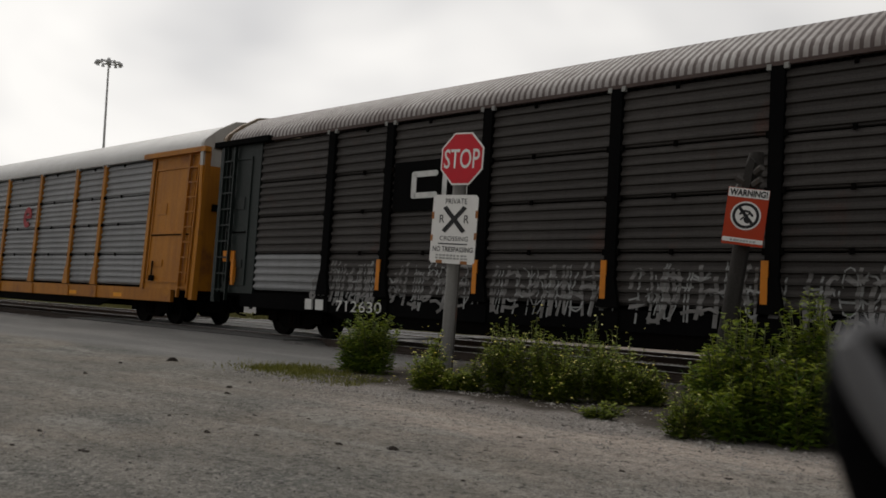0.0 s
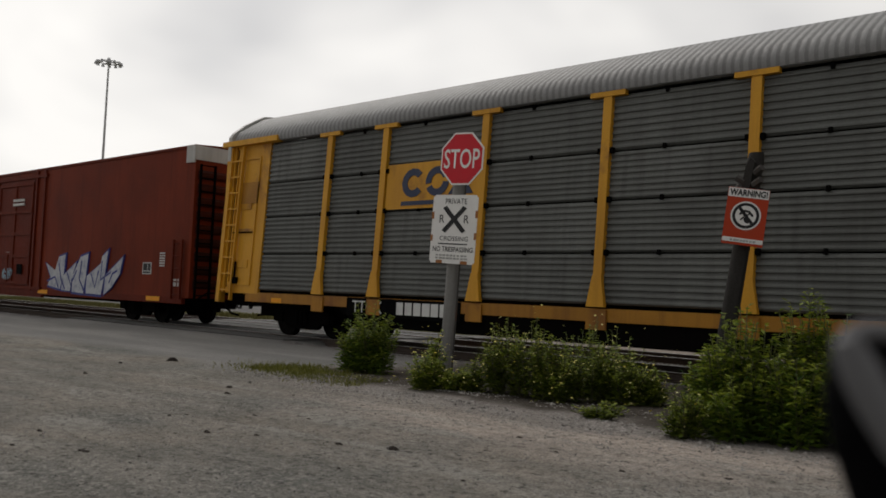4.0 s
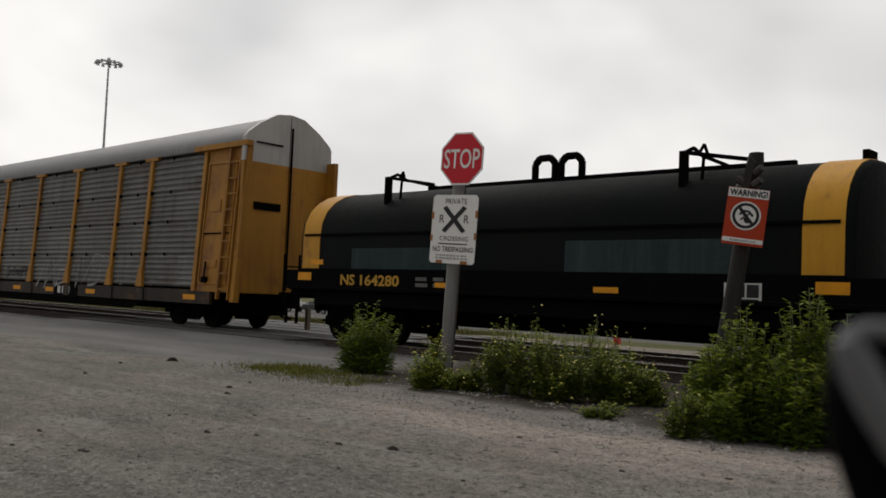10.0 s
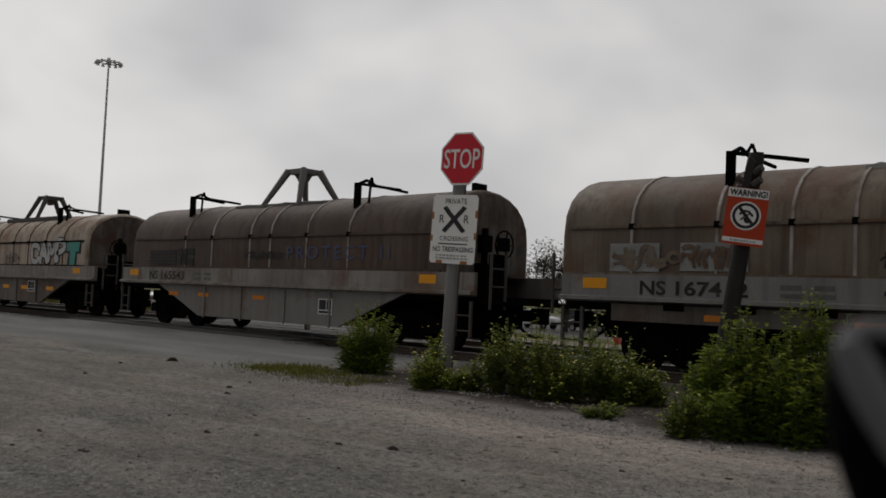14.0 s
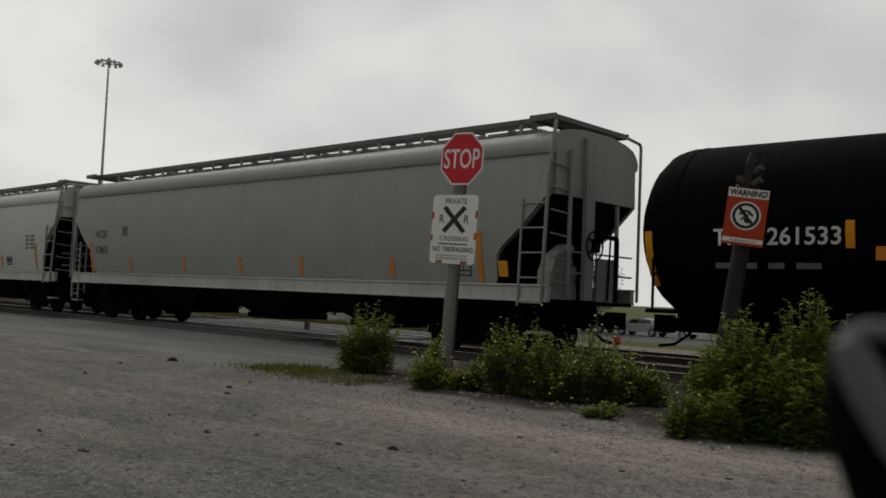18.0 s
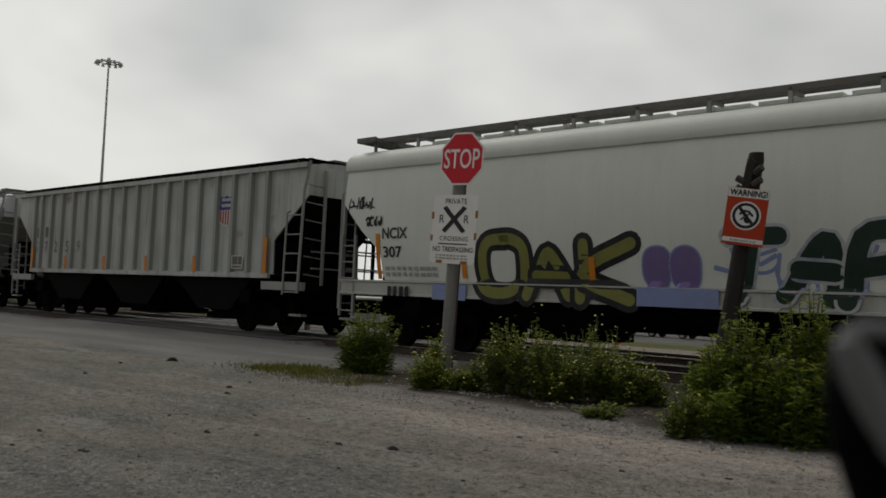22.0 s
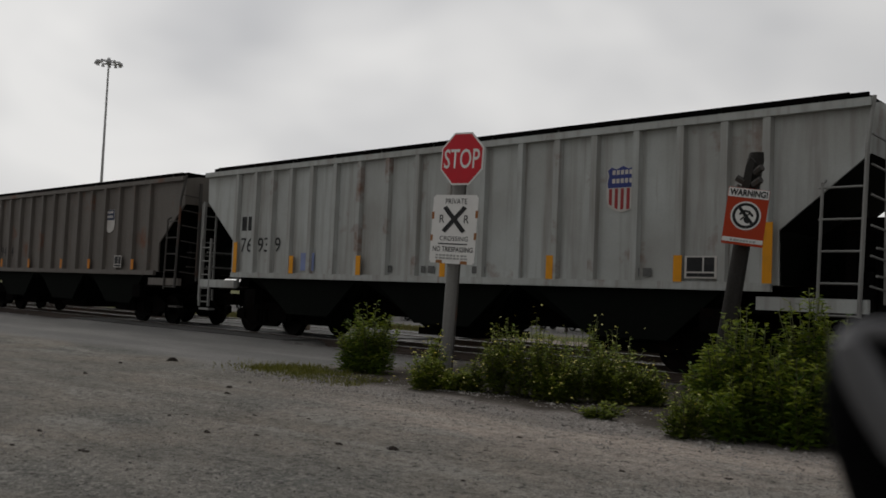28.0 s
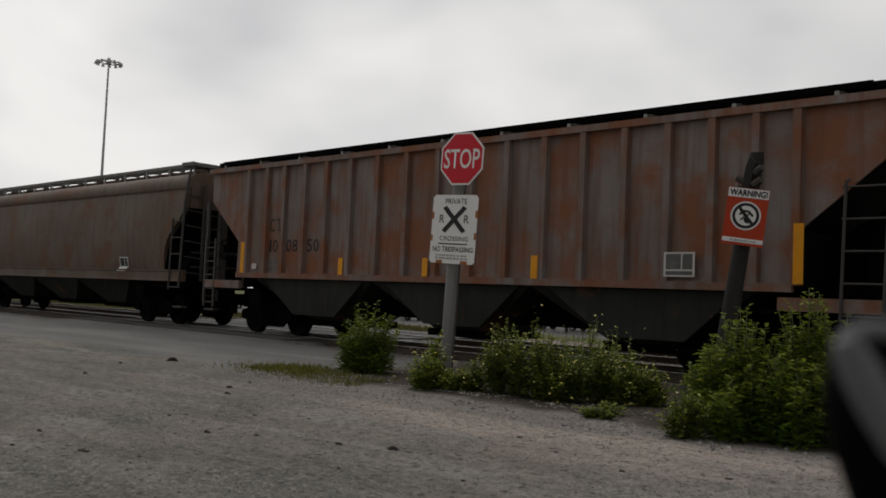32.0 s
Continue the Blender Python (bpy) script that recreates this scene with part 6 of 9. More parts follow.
def bays(car, length, zt, zb, count, wt, wb, mat, margin=2.6):
    for k in range(count):
        xc = margin + (length - 2 * margin) * (k + 0.5) / count
        r = [[(xc - wt / 2, -1.3, zt), (xc + wt / 2, -1.3, zt), (xc + wt / 2, 1.3, zt), (xc - wt / 2, 1.3, zt)],
             [(xc - wb / 2, -0.75, zb), (xc + wb / 2, -0.75, zb), (xc + wb / 2, 0.75, zb), (xc - wb / 2, 0.75, zb)]]
        b = part("hopper_bay", Shape().loft(r), mat, car, "sloping discharge bay")
        part("outlet_gate", Shape().box(xc - wb / 2 - 0.08, -0.8, zb - 0.14, xc + wb / 2 + 0.08, 0.8, zb).rod((xc, -1.2, zb - 0.05), (xc, -0.8, zb - 0.05), 0.04), M_UNDER, b)


def curved_hopper(u, length, label, paint, sill, cut, ze=3.98, rails="square", roof=None, rim=None, slope=None, bay=None, lift=0.0):
    """cut: (z, inset) pairs, how far the side sheet's end lies in from the car's end."""
    car = thing("hopper_car", label, "rail car", group="cars of the train")
    MOVING.append((car, u))
    ends(car, length, 2.2)

    def inset(z):
        for (za, ia), (zb, ib) in zip(cut, cut[1:]):
            if z <= zb:
                return ia + (ib - ia) * (z - za) / max(1e-6, zb - za)
        return cut[-1][1]

    def half(z):
        return 1.53 - 0.17 * ((z - 2.75) / 1.35) ** 2

    zs = sorted(set([c[0] for c in cut] + [1.5, 1.7, 1.9, 2.1, 2.3, 2.5, 2.7, 2.9, 3.1, 3.3, 3.5, 3.7, 3.85, ze]))
    zs = [z for z in zs if cut[0][0] <= z <= ze]
    rings = []
    for z in zs:
        i, h = inset(z), half(z)
        rings.append([(i, -h, z), (length * 0.33, -h, z), (length * 0.67, -h, z), (length - i, -h, z), (length - i, h, z), (i, h, z)])
    part("body", Shape().loft(rings), paint, car, "curved steel side sheets", None, 25)
    for sg, xe in ((1, 0.0), (-1, length)):
        # plate over the slope in a darker colour, in place of its shade
        low = [c for c in cut if c[0] < 3.7]
        out = [(xe + sg * (i - 0.02), z) for z, i in low]
        inn = [(xe + sg * (i + 0.03), z) for z, i in low]
        part("slope_sheet", Shape().prism(out + inn[::-1], -1.38, 1.38, "y"), slope or M_HOP_BASE, car, "end slope sheet, its shade put into the colour")
    w = half(ze)
    r = [(-w - 0.07, ze - 0.1), (-w - 0.1, ze - 0.02), (-w - 0.09, ze + 0.08), (-w - 0.02, ze + 0.2), (-w + 0.12, ze + 0.31), (-1.0, ze + 0.39), (-0.5, ze + 0.46)]
    r = r + [(-y, z) for y, z in reversed(r)]
    part("roof", Shape().prism(r, -0.02, length + 0.02, "x"), roof or paint, car, "", None, 48)
    if rim:
        rnd = random.Random(17)
        v, deep = [], 0.15
        for k in range(150):
            deep = min(0.5, max(0.05, deep + 0.25 * (0.2 - deep) + rnd.gauss(0.0, 0.06)))
            x = 0.3 + (length - 0.6) * k / 149
            v += [(x, -half(ze - 0.1) - 0.006, ze - 0.1), (x, -half(ze - 0.1 - deep) - 0.006, ze - 0.1 - deep)]
        part("rust_stain", Shape().add(v, [(2 * i, 2 * i + 1, 2 * i + 3, 2 * i + 2) for i in range(149)]), rim, car, "ragged rust stain under the eave")
    for sg in (1, -1):
        o = [(-1.4, 1.1), (-1.54, 1.1), (-1.54, 1.135), (-1.515, 1.15), (-1.515, 1.37), (-1.55, 1.385), (-1.55, 1.42), (-1.4, 1.42)]
        part("side_sill", Shape().prism([(y * sg, z + lift) for y, z in o], 0.0, length, "x"), sill, car, "side sill beam")
    part("middle_sill", Shape().box(0.1, -0.3, 0.62, length - 0.1, 0.3, 1.16 + lift), M_UNDER, car)
    brow = min(z for z, i in cut if i < 0.13)
    for xe in (0.0, length):
        part("end_sheet", Shape().box(xe - 0.03, -1.38, brow, xe + 0.03, 1.38, ze + 0.1), paint, car)
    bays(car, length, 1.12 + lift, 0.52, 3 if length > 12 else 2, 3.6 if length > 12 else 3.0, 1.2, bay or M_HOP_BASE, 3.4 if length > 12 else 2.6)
    hatches(car, length, ze + 0.45, paint)
    walkway(car, length, ze + 0.61, M_LADDER_MID, M_LADDER, roof_z=ze + 0.36)
    end_gear(car, length, 1.36, ze, M_LADDER if paint is not M_HOP_BROWN else M_LADDER_DARK, M_UNDER if lift else M_LADDER, rails)
    return car, half


ON_SKIN = ("lettering", "graffiti", "graffiti_fill", "reflector", "notice", "yellow_notice", "slogan", "inspection_stencil", "stencil_field", "emblem", "emblem_band", "emblem_bars", "emblem_stripes", "lettering_frame", "pale_patch", "dark_spot", "rust_mark")


def hug(car, half, lift):
    """Lays lettering and paint on the curved side sheet and on the sill under it, in the order in which it was put on."""
    for k, ob in enumerate(o for o in car.children_recursive if o.name.split(".")[0] in ON_SKIN):
        up = ob.matrix_basis if ob.parent is car else ob.parent.matrix_basis @ ob.matrix_basis
        back = up.inverted()
        zs = [(up @ v.co).z for v in ob.data.vertices]
        if max(zs) - min(zs) > 0.22:
            bm = bmesh.new()
            bm.from_mesh(ob.data)
            z = min(zs) + 0.14
            while z < max(zs) - 0.03:
                bmesh.ops.bisect_plane(bm, geom=bm.verts[:] + bm.edges[:] + bm.faces[:], plane_co=back @ Vector((0, 0, z)), plane_no=(0, 0, 1))
                z += 0.14
            bm.to_mesh(ob.data)
            bm.free()
        pts = [up @ v.co for v in ob.data.vertices]
        front = min(p.y for p in pts)
        for v, p in zip(ob.data.vertices, pts):
            skin = half(max(p.z, 1.43)) if p.z > 1.42 + lift else 1.553
            v.co = back @ Vector((p.x, -skin - 0.005 - 0.0007 * k + (p.y - front) * 0.5, p.z))
        ob.data.update()


def slim_marks(car, half, rows, mat=None):
    for x, z0, z1 in rows:
        plate(car, x, z0, 0.12, z1 - z0, mat or M_REFLECT_OR, -half((z0 + z1) / 2) - 0.004, 0.012, "reflector")


def ribbed_hopper(u, length, label, paint, ribmat, marks, zt=4.12, spacing=0.79, mark_mat=None, lift=0.14, ribs=None, bay=None):
    car = thing("hopper_car", label, "rail car", group="cars of the train")
    MOVING.append((car, u))
    ends(car, length, 2.3)
    zb = 1.5
    o = [(1.3, zb), (1.32, 2.33), (0.04, 3.4), (0.0, zt), (length, zt), (length - 0.04, 3.4), (length - 1.32, 2.33), (length - 1.3, zb)]
    part("body", Shape().prism(o, -1.40, 1.40, "y"), paint, car, "flat side sheets with cut lower corners")
    for sg, xe in ((1, 0.0), (-1, length)):
        # dark plate laid on the slope, coloured as if in shade
        sl = [(xe + sg * 1.27, zb), (xe + sg * 1.29, 2.33), (xe + sg * 0.01, 3.4)]
        part("slope_sheet", Shape().prism(sl + [(p[0] + sg * 0.05, p[1] + 0.02) for p in reversed(sl)], -1.36, 1.36, "y"), M_HOP_BASE, car, "end slope sheet with its shade painted dark")
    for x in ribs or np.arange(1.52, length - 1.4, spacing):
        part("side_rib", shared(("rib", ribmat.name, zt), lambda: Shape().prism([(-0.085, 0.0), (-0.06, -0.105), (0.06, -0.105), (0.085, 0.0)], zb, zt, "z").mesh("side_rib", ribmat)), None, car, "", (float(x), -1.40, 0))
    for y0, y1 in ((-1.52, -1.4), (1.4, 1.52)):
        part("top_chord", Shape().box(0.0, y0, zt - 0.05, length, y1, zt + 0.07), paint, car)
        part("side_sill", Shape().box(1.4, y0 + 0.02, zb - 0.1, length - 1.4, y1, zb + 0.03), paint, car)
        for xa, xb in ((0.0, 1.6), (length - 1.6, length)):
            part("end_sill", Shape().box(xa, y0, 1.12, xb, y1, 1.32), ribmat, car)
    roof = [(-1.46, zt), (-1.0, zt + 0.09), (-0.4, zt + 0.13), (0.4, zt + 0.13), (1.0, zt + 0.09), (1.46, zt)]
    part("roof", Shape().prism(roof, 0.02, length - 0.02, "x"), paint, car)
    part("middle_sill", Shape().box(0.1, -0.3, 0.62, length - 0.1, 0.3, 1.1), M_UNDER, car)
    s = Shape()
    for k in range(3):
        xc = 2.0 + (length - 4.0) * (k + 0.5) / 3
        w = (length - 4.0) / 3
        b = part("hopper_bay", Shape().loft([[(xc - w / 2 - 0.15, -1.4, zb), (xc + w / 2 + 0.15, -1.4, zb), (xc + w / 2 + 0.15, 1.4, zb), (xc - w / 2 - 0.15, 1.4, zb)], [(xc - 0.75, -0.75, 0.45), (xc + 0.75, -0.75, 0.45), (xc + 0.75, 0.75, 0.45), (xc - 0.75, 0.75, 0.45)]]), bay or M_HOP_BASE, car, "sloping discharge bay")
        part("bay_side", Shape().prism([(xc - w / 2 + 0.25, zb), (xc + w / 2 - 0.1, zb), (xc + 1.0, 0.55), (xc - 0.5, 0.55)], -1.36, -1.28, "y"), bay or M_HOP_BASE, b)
        part("outlet_gate", Shape().box(xc - 0.85, -0.85, 0.3, xc + 0.85, 0.85, 0.45), M_UNDER, b)
    hatches(car, length, zt + 0.12, M_HOP_DARK)
    walkway(car, length, zt + lift, M_UNDER, M_LADDER, ys=(-1.35, -0.75), roof_z=zt + 0.0, step=1.58)
    end_gear(car, length, 1.36, zt - 0.1, M_LADDER if paint is M_HOP_RIB else M_LADDER_DARK, M_UNDER, "slim")
    for x, z0, z1 in marks:
        plate(car, x, z0, 0.15, z1 - z0, mark_mat or M_REFLECT, -1.5, 0.012, "reflector")
    return car


def build_hoppers():
    skins = []

    def smooth_hopper(*a, **k):
        made = curved_hopper(*a, **k)
        skins.append(made + (k.get("lift", 0.0),))
        return made

    cut_new = [(1.3, 1.27), (1.95, 1.24), (2.12, 1.12), (2.5, 0.64), (3.1, 0.04), (4.08, 0.0)]
    cut_round = [(1.3, 1.22), (1.7, 1.15), (2.1, 1.06), (2.4, 0.92), (2.6, 0.74), (2.95, 0.33), (3.3, 0.05), (3.98, 0.0)]
    cut_wide = [(1.3, 1.35), (1.7, 1.15), (2.66, 0.5), (3.5, 0.05), (3.98, 0.0)]
    car, half = smooth_hopper(201.06, 19.95, "light grey hopper car with navy sprayed lettering", M_HOP_MID, M_SILL, cut_round, ze=3.92, rails="bowed")
    slim_marks(car, half, ((5.9, 1.45, 2.0), (15.2, 1.5, 2.0), (18.25, 1.5, 2.4)))
    s = Shape().box(1.85, -half(2.4) - 0.008, 2.0, 3.5, -half(2.4), 2.03).box(1.85, -half(2.4) - 0.008, 2.86, 3.5, -half(2.4), 2.89).box(3.47, -half(2.4) - 0.008, 2.0, 3.5, -half(2.4), 2.89)
    part("lettering_frame", s, M_TXT_GREY, car)
    letters(car, "GMCX", 1.95, 2.55, 1.2, 0.22, M_TXT_GREY, -half(2.5), 0.01)
    letters(car, "881907", 1.95, 2.15, 1.3, 0.22, M_TXT_GREY, -half(2.3), 0.01)
    for k, (w, x, ww) in enumerate((("3HL", 5.2, 2.9), ("HSIMC", 9.2, 5.2))):
        graffiti(car, w, x, 1.15, ww, 1.0, M_SPRAY_WHITE, M_SPRAY_NAVY, -1.53, rim=0.07, body=0.2, label="navy sprayed lettering")
        scrawl(car, x, 1.15, ww, 1.0, M_SPRAY_NAVY, 200 + k, -1.55, None, 10, 0.045)
    stencil(car, 15.7, 1.6, 0.55, 0.36, -1.51)
    bars(car, 17.5, 2.2, 0.8, 0.5, 4, M_TXT_GREY, -half(2.4), 0.01, 3)
    plate(car, 18.75, 2.0, 0.35, 0.75, M_WHITE_DIRTY, -half(2.4), 0.01, "pale_patch")
    bars(car, 13.9, 1.15, 0.5, 0.12, 1, M_TXT_WHITE, -1.55, 0.004, 4)

    def numbered(u, length, label, mark, number, paint=M_HOP_GREY, cutl=cut_new, sill=M_SILL, marks=((1.12, 1.45, 2.42), (3.58, 1.5, 1.92), (6.57, 1.5, 1.92), (9.28, 1.5, 1.92), (11.78, 1.5, 1.92), (14.9, 1.5, 1.92), (17.38, 1.45, 2.42)), tz=0.0, **k):
        car, half = smooth_hopper(u, length, label, paint, sill, cutl, ze=k.pop("ze", 3.96), **k)
        letters(car, mark, 1.32 + tz, 2.31 + tz, 0.76, 0.24, M_TXT_BLACK, -half(2.6), 0.01, offset=0.02)
        letters(car, number, 1.34 + tz, 1.91 + tz * 0.6, 0.175 * len(number) + 0.04, 0.24, M_TXT_BLACK, -half(2.2), 0.01, offset=0.02)
        bars(car, 1.38, 1.52, 1.55, 0.2, 2, M_TXT_FAINT, -half(1.7), 0.006, 4, cols=9)
        bars(car, length * 0.68, 1.52, 1.15, 0.23, 4, M_TXT_FAINT, -half(1.7), 0.006, 9, cols=2)
        slim_marks(car, half, marks)
        if paint is M_HOP_PALE:
            arch = [(length - 0.93 + 0.1 * math.cos(a * math.pi / 8), 1.58 + 0.1 * math.sin(a * math.pi / 8)) for a in range(9)]
            o = [(length - 1.25, 1.4), (length - 1.25, 1.92), (length - 0.7, 1.75), (length - 0.3, 1.68), (length - 0.3, 1.4), (length - 0.83, 1.4)] + arch + [(length - 1.03, 1.4)]
            part("end_gusset", Shape().prism(o, -1.46, -1.43, "y"), paint, car, "gusset plate with an arched hole")
        return car, half

    car, half = numbered(222.39, 19.1, "plain grey hopper car with orange reflectors", "NCIX", "1365", tz=0.2)
    stencil(car, 16.7, 1.55, 0.5, 0.4, -1.49, None, M_TXT_BLACK, M_HOP_GREY)
    plate(car, 3.2, 2.55, 0.32, 0.3, M_TXT_GREY, -half(2.7), 0.008, "notice")
    plate(car, 17.9, 1.55, 0.22, 0.3, M_REFLECT, -half(1.7), 0.01, "yellow_notice")
    car, half = numbered(291.07, 19.4, "pale grey hopper car with black and olive sprayed letters", "NCIX", "307", M_HOP_PALE)
    graffiti(car, "OAK", 3.95, 1.14, 3.5, 1.12, M_SPRAY_OLIVE, M_SPRAY_BLACK, -1.56, rim=0.11, body=0.19, label="olive sprayed letters with black outlines")
    plate(car, 2.9, 1.06, 0.9, 0.31, M_SPRAY_PALEBLUE, -1.555, 0.004, "graffiti")
    plate(car, 7.6, 1.1, 1.45, 0.31, M_SPRAY_PALEBLUE, -1.555, 0.004, "graffiti")
    graffiti(car, "GO", 7.65, 1.42, 0.95, 0.66, M_SPRAY_VIOLET, M_SPRAY_PALEBLUE, -1.56, rim=0.03, body=0.4, label="violet sprayed patch")
    graffiti(car, "TAPIE", 8.9, 1.12, 4.9, 1.15, M_SPRAY_GREEN, M_SPRAY_SILVER, -1.56, rim=0.05, body=0.24, shear=0.2, label="dark sprayed letters")
    scrawl(car, 8.9, 1.3, 4.6, 0.85, M_SPRAY_PALEBLUE, 301, -1.552, None, 9, 0.06)
    plate(car, 13.7, 1.06, 1.0, 0.31, M_SPRAY_PALEBLUE, -1.555, 0.004, "graffiti")
    graffiti(car, "S", 13.7, 1.4, 0.8, 0.6, M_SPRAY_VIOLET, M_SPRAY_PALEBLUE, -1.56, rim=0.03, body=0.3, label="violet sprayed patch")
    scrawl(car, 15.3, 1.5, 1.7, 0.42, M_SPRAY_RED, 302, -1.515, None, 9, 0.05)
    scrawl(car, 0.2, 2.95, 0.85, 0.3, M_SPRAY_BLACK, 303, -1.5, None, 6, 0.04)
    scrawl(car, 0.8, 2.6, 0.5, 0.25, M_SPRAY_BLACK, 304, -1.51, None, 4, 0.05)
    bars(car, 1.6, 1.1, 0.7, 0.2, 1, M_TXT_BLACK, -1.55, 0.004, 4, cols=4)
    car, half = numbered(311.88, 19.0, "clean pale grey hopper car with orange reflectors", "NCIX", "622", M_HOP_PALE)
    stencil(car, 16.66, 1.5, 0.5, 0.36, -1.49, None, M_WHITE_DIRTY, M_TXT_BLACK)
    plate(car, 2.45, 2.06, 0.34, 0.3, M_TXT_FAINT, -half(2.3), 0.008, "notice")
    car, half = numbered(331.84, 17.0, "stained grey hopper car with a rusty eave", "CRDX", "13726", M_HOP_STAIN, cut_wide, marks=((1.35, 1.6, 2.3), (6.75, 1.5, 2.0), (11.0, 1.5, 1.9), (12.8, 1.5, 1.95), (16.0, 1.5, 2.2)), rails="bowed", ze=3.88, rim=painted("eave_rust", (0.3, 0.3, 0.275), (0.18, 0.17, 0.15), 0.5, 0.6, 0.8, (0.1, 0.05, 0.027), scale=1.6), sill=M_SILL_RUST)
    letters(car, "LD LMT", 1.5, 1.78, 0.55, 0.1, M_TXT_GREY, -half(1.8), 0.01)
    letters(car, "LT WT", 1.5, 1.58, 0.48, 0.1, M_TXT_GREY, -half(1.7), 0.01)
    bars(car, 2.2, 1.78, 0.5, 0.09, 1, M_TXT_GREY, -half(1.8), 0.01, 3)
    bars(car, 2.2, 1.58, 0.5, 0.09, 1, M_TXT_GREY, -half(1.7), 0.01, 8)
    stencil(car, 14.5, 1.48, 0.6, 0.28, -1.5, None, M_TXT_BLACK, M_SPRAY_GREY)
    rnd = random.Random(4)
    bloom = painted("brown_rust_bloom", (0.2, 0.14, 0.1), (0.27, 0.25, 0.22), 0.9, 0.4, 0.45, (0.11, 0.055, 0.03), rough=0.7, scale=2.2)
    for x, z, w, h in ((7.15, 3.45, 0.5, 0.34), (7.9, 3.6, 0.35, 0.25), (9.05, 3.5, 0.45, 0.36), (4.6, 3.45, 0.3, 0.3), (12.2, 3.62, 0.25, 0.2), (10.4, 3.62, 0.3, 0.16)):
        o = [(x + w * rnd.uniform(0.55, 1.1) * math.cos(a * 0.4488), z + h * rnd.uniform(0.5, 1.1) * math.sin(a * 0.4488)) for a in range(14)]
        part("rust_mark", Shape().add([(p[0], -1.5, p[1]) for p in o] + [(x, -1.5, z)], [(i, (i + 1) % 14, 14) for i in range(14)]), bloom, car, "brown rust bloom on the side sheet")
    for x, z in ((3.9, 2.6), (6.0, 2.5), (13.0, 2.9), (10.1, 2.45)):
        plate(car, x, z, 0.07, 0.07, M_TXT_BLACK, -half(z), 0.01, "dark_spot")
    plate(car, 13.7, 1.55, 0.6, 0.4, M_TXT_GREY, -half(1.7), 0.008, "notice")
    # short shield car
    cut_short = [(1.3, 1.78), (2.0, 1.7), (2.65, 1.08), (3.46, 0.12), (3.96, 0.0)]
    # darker grey on the end slopes stands for body paint in shade
    car, half = smooth_hopper(260.25, 11.1, "short light grey two-bay hopper car with a shield emblem", M_HOP_SHORT, M_SILL, cut_short, ze=3.88, rails="bowed", slope=M_HOP_STAIN)
    letters(car, "M", 1.8, 2.39, 0.4, 0.33, M_TXT_BLACK, -half(2.6), 0.01, offset=0.012)
    letters(car, "P", 2.3, 2.39, 0.24, 0.33, M_TXT_BLACK, -half(2.6), 0.01, offset=0.02)
    for z in (3.55, 3.66, 3.77):
        o = [(-half(z - 0.035) + 0.01, z - 0.035), (-half(z) - 0.022, z - 0.012), (-half(z) - 0.022, z + 0.012), (-half(z + 0.035) + 0.01, z + 0.035)]
        part("eave_bead", Shape().prism(o, 0.25, 10.85, "x"), M_HOP_SHORT, car)
    letters(car, "705611", 1.82, 1.9, 1.46, 0.34, M_TXT_BLACK, -half(2.2), 0.01, offset=0.015)
    shield(car, 7.35, 2.65, 0.75, 0.75, -half(3.0), None, striped=False)
    letters(car, "BUILDING", 8.4, 3.17, 0.85, 0.14, M_TXT_BLACK, -half(3.2), 0.01, "slogan")
    letters(car, "AMERICA", 8.4, 2.95, 0.85, 0.14, M_TXT_BLACK, -half(3.1), 0.01, "slogan")
    stencil(car, 8.5, 1.5, 0.45, 0.32, -1.49, None, M_TXT_BLACK, M_SPRAY_GREY)
    scrawl(car, 3.9, 1.45, 1.8, 0.5, M_SPRAY_BLACK, 410, -1.5, None, 5, 0.07)
    scrawl(car, 4.6, 2.3, 0.9, 1.2, M_SPRAY_FAINT, 411, -1.51, None, 5, 0.03)
    scrawl(car, 6.6, 1.08, 2.2, 0.24, M_SPRAY_TEAL, 412, -1.55, None, 9, 0.05)
    yellow_marks(car, (0.5, 2.4, 5.2, 8.9), 1.12, None, 0.5, 0.12, M_REFLECT, -1.55)
    # two taller grey and brown cars
    car, half = smooth_hopper(386.77, 16.7, "grey hopper car with a shield emblem and yellow sill marks", M_HOP_GREY, M_SILL, cut_round, ze=3.95, lift=0.14)
    letters(car, "CHTT", 1.55, 2.62, 1.2, 0.36, M_TXT_BLACK, -half(2.8), 0.01)
    letters(car, "721065", 1.45, 2.02, 1.75, 0.4, M_TXT_BLACK, -half(2.2), 0.01)
    bars(car, 1.6, 1.5, 0.9, 0.3, 2, M_TXT_GREY, -half(1.7), 0.01, 3)
    graffiti(car, "KCJ", 0.45, 2.85, 0.8, 0.42, M_HOP_GREY, M_SPRAY_RED, -half(3.0), rim=0.025, body=0.14)
    for x in (3.9, 6.6):
        scrawl(car, x, 1.5, 0.9, 0.4, M_SPRAY_BLACK, int(x * 10), -1.5, None, 6, 0.04)
    graffiti(car, "E-HO", 9.4, 1.45, 1.45, 0.52, M_HOP_GREY, M_SPRAY_MAROON, -1.49, rim=0.03, body=0.15, round_=False)
    shield(car, 12.15, 2.7, 0.7, 0.8, -half(3.0))
    letters(car, "BUILDING", 13.15, 3.12, 1.0, 0.18, M_TXT_BLACK, -half(3.2), 0.01, "slogan")
    letters(car, "AMERICA", 13.15, 2.85, 1.0, 0.18, M_TXT_BLACK, -half(3.0), 0.01, "slogan")
    stencil(car, 13.5, 1.55, 0.48, 0.36, -1.49)
    plate(car, 13.65, 1.98, 0.2, 0.14, M_REFLECT, -half(2.0), 0.01, "yellow_notice")
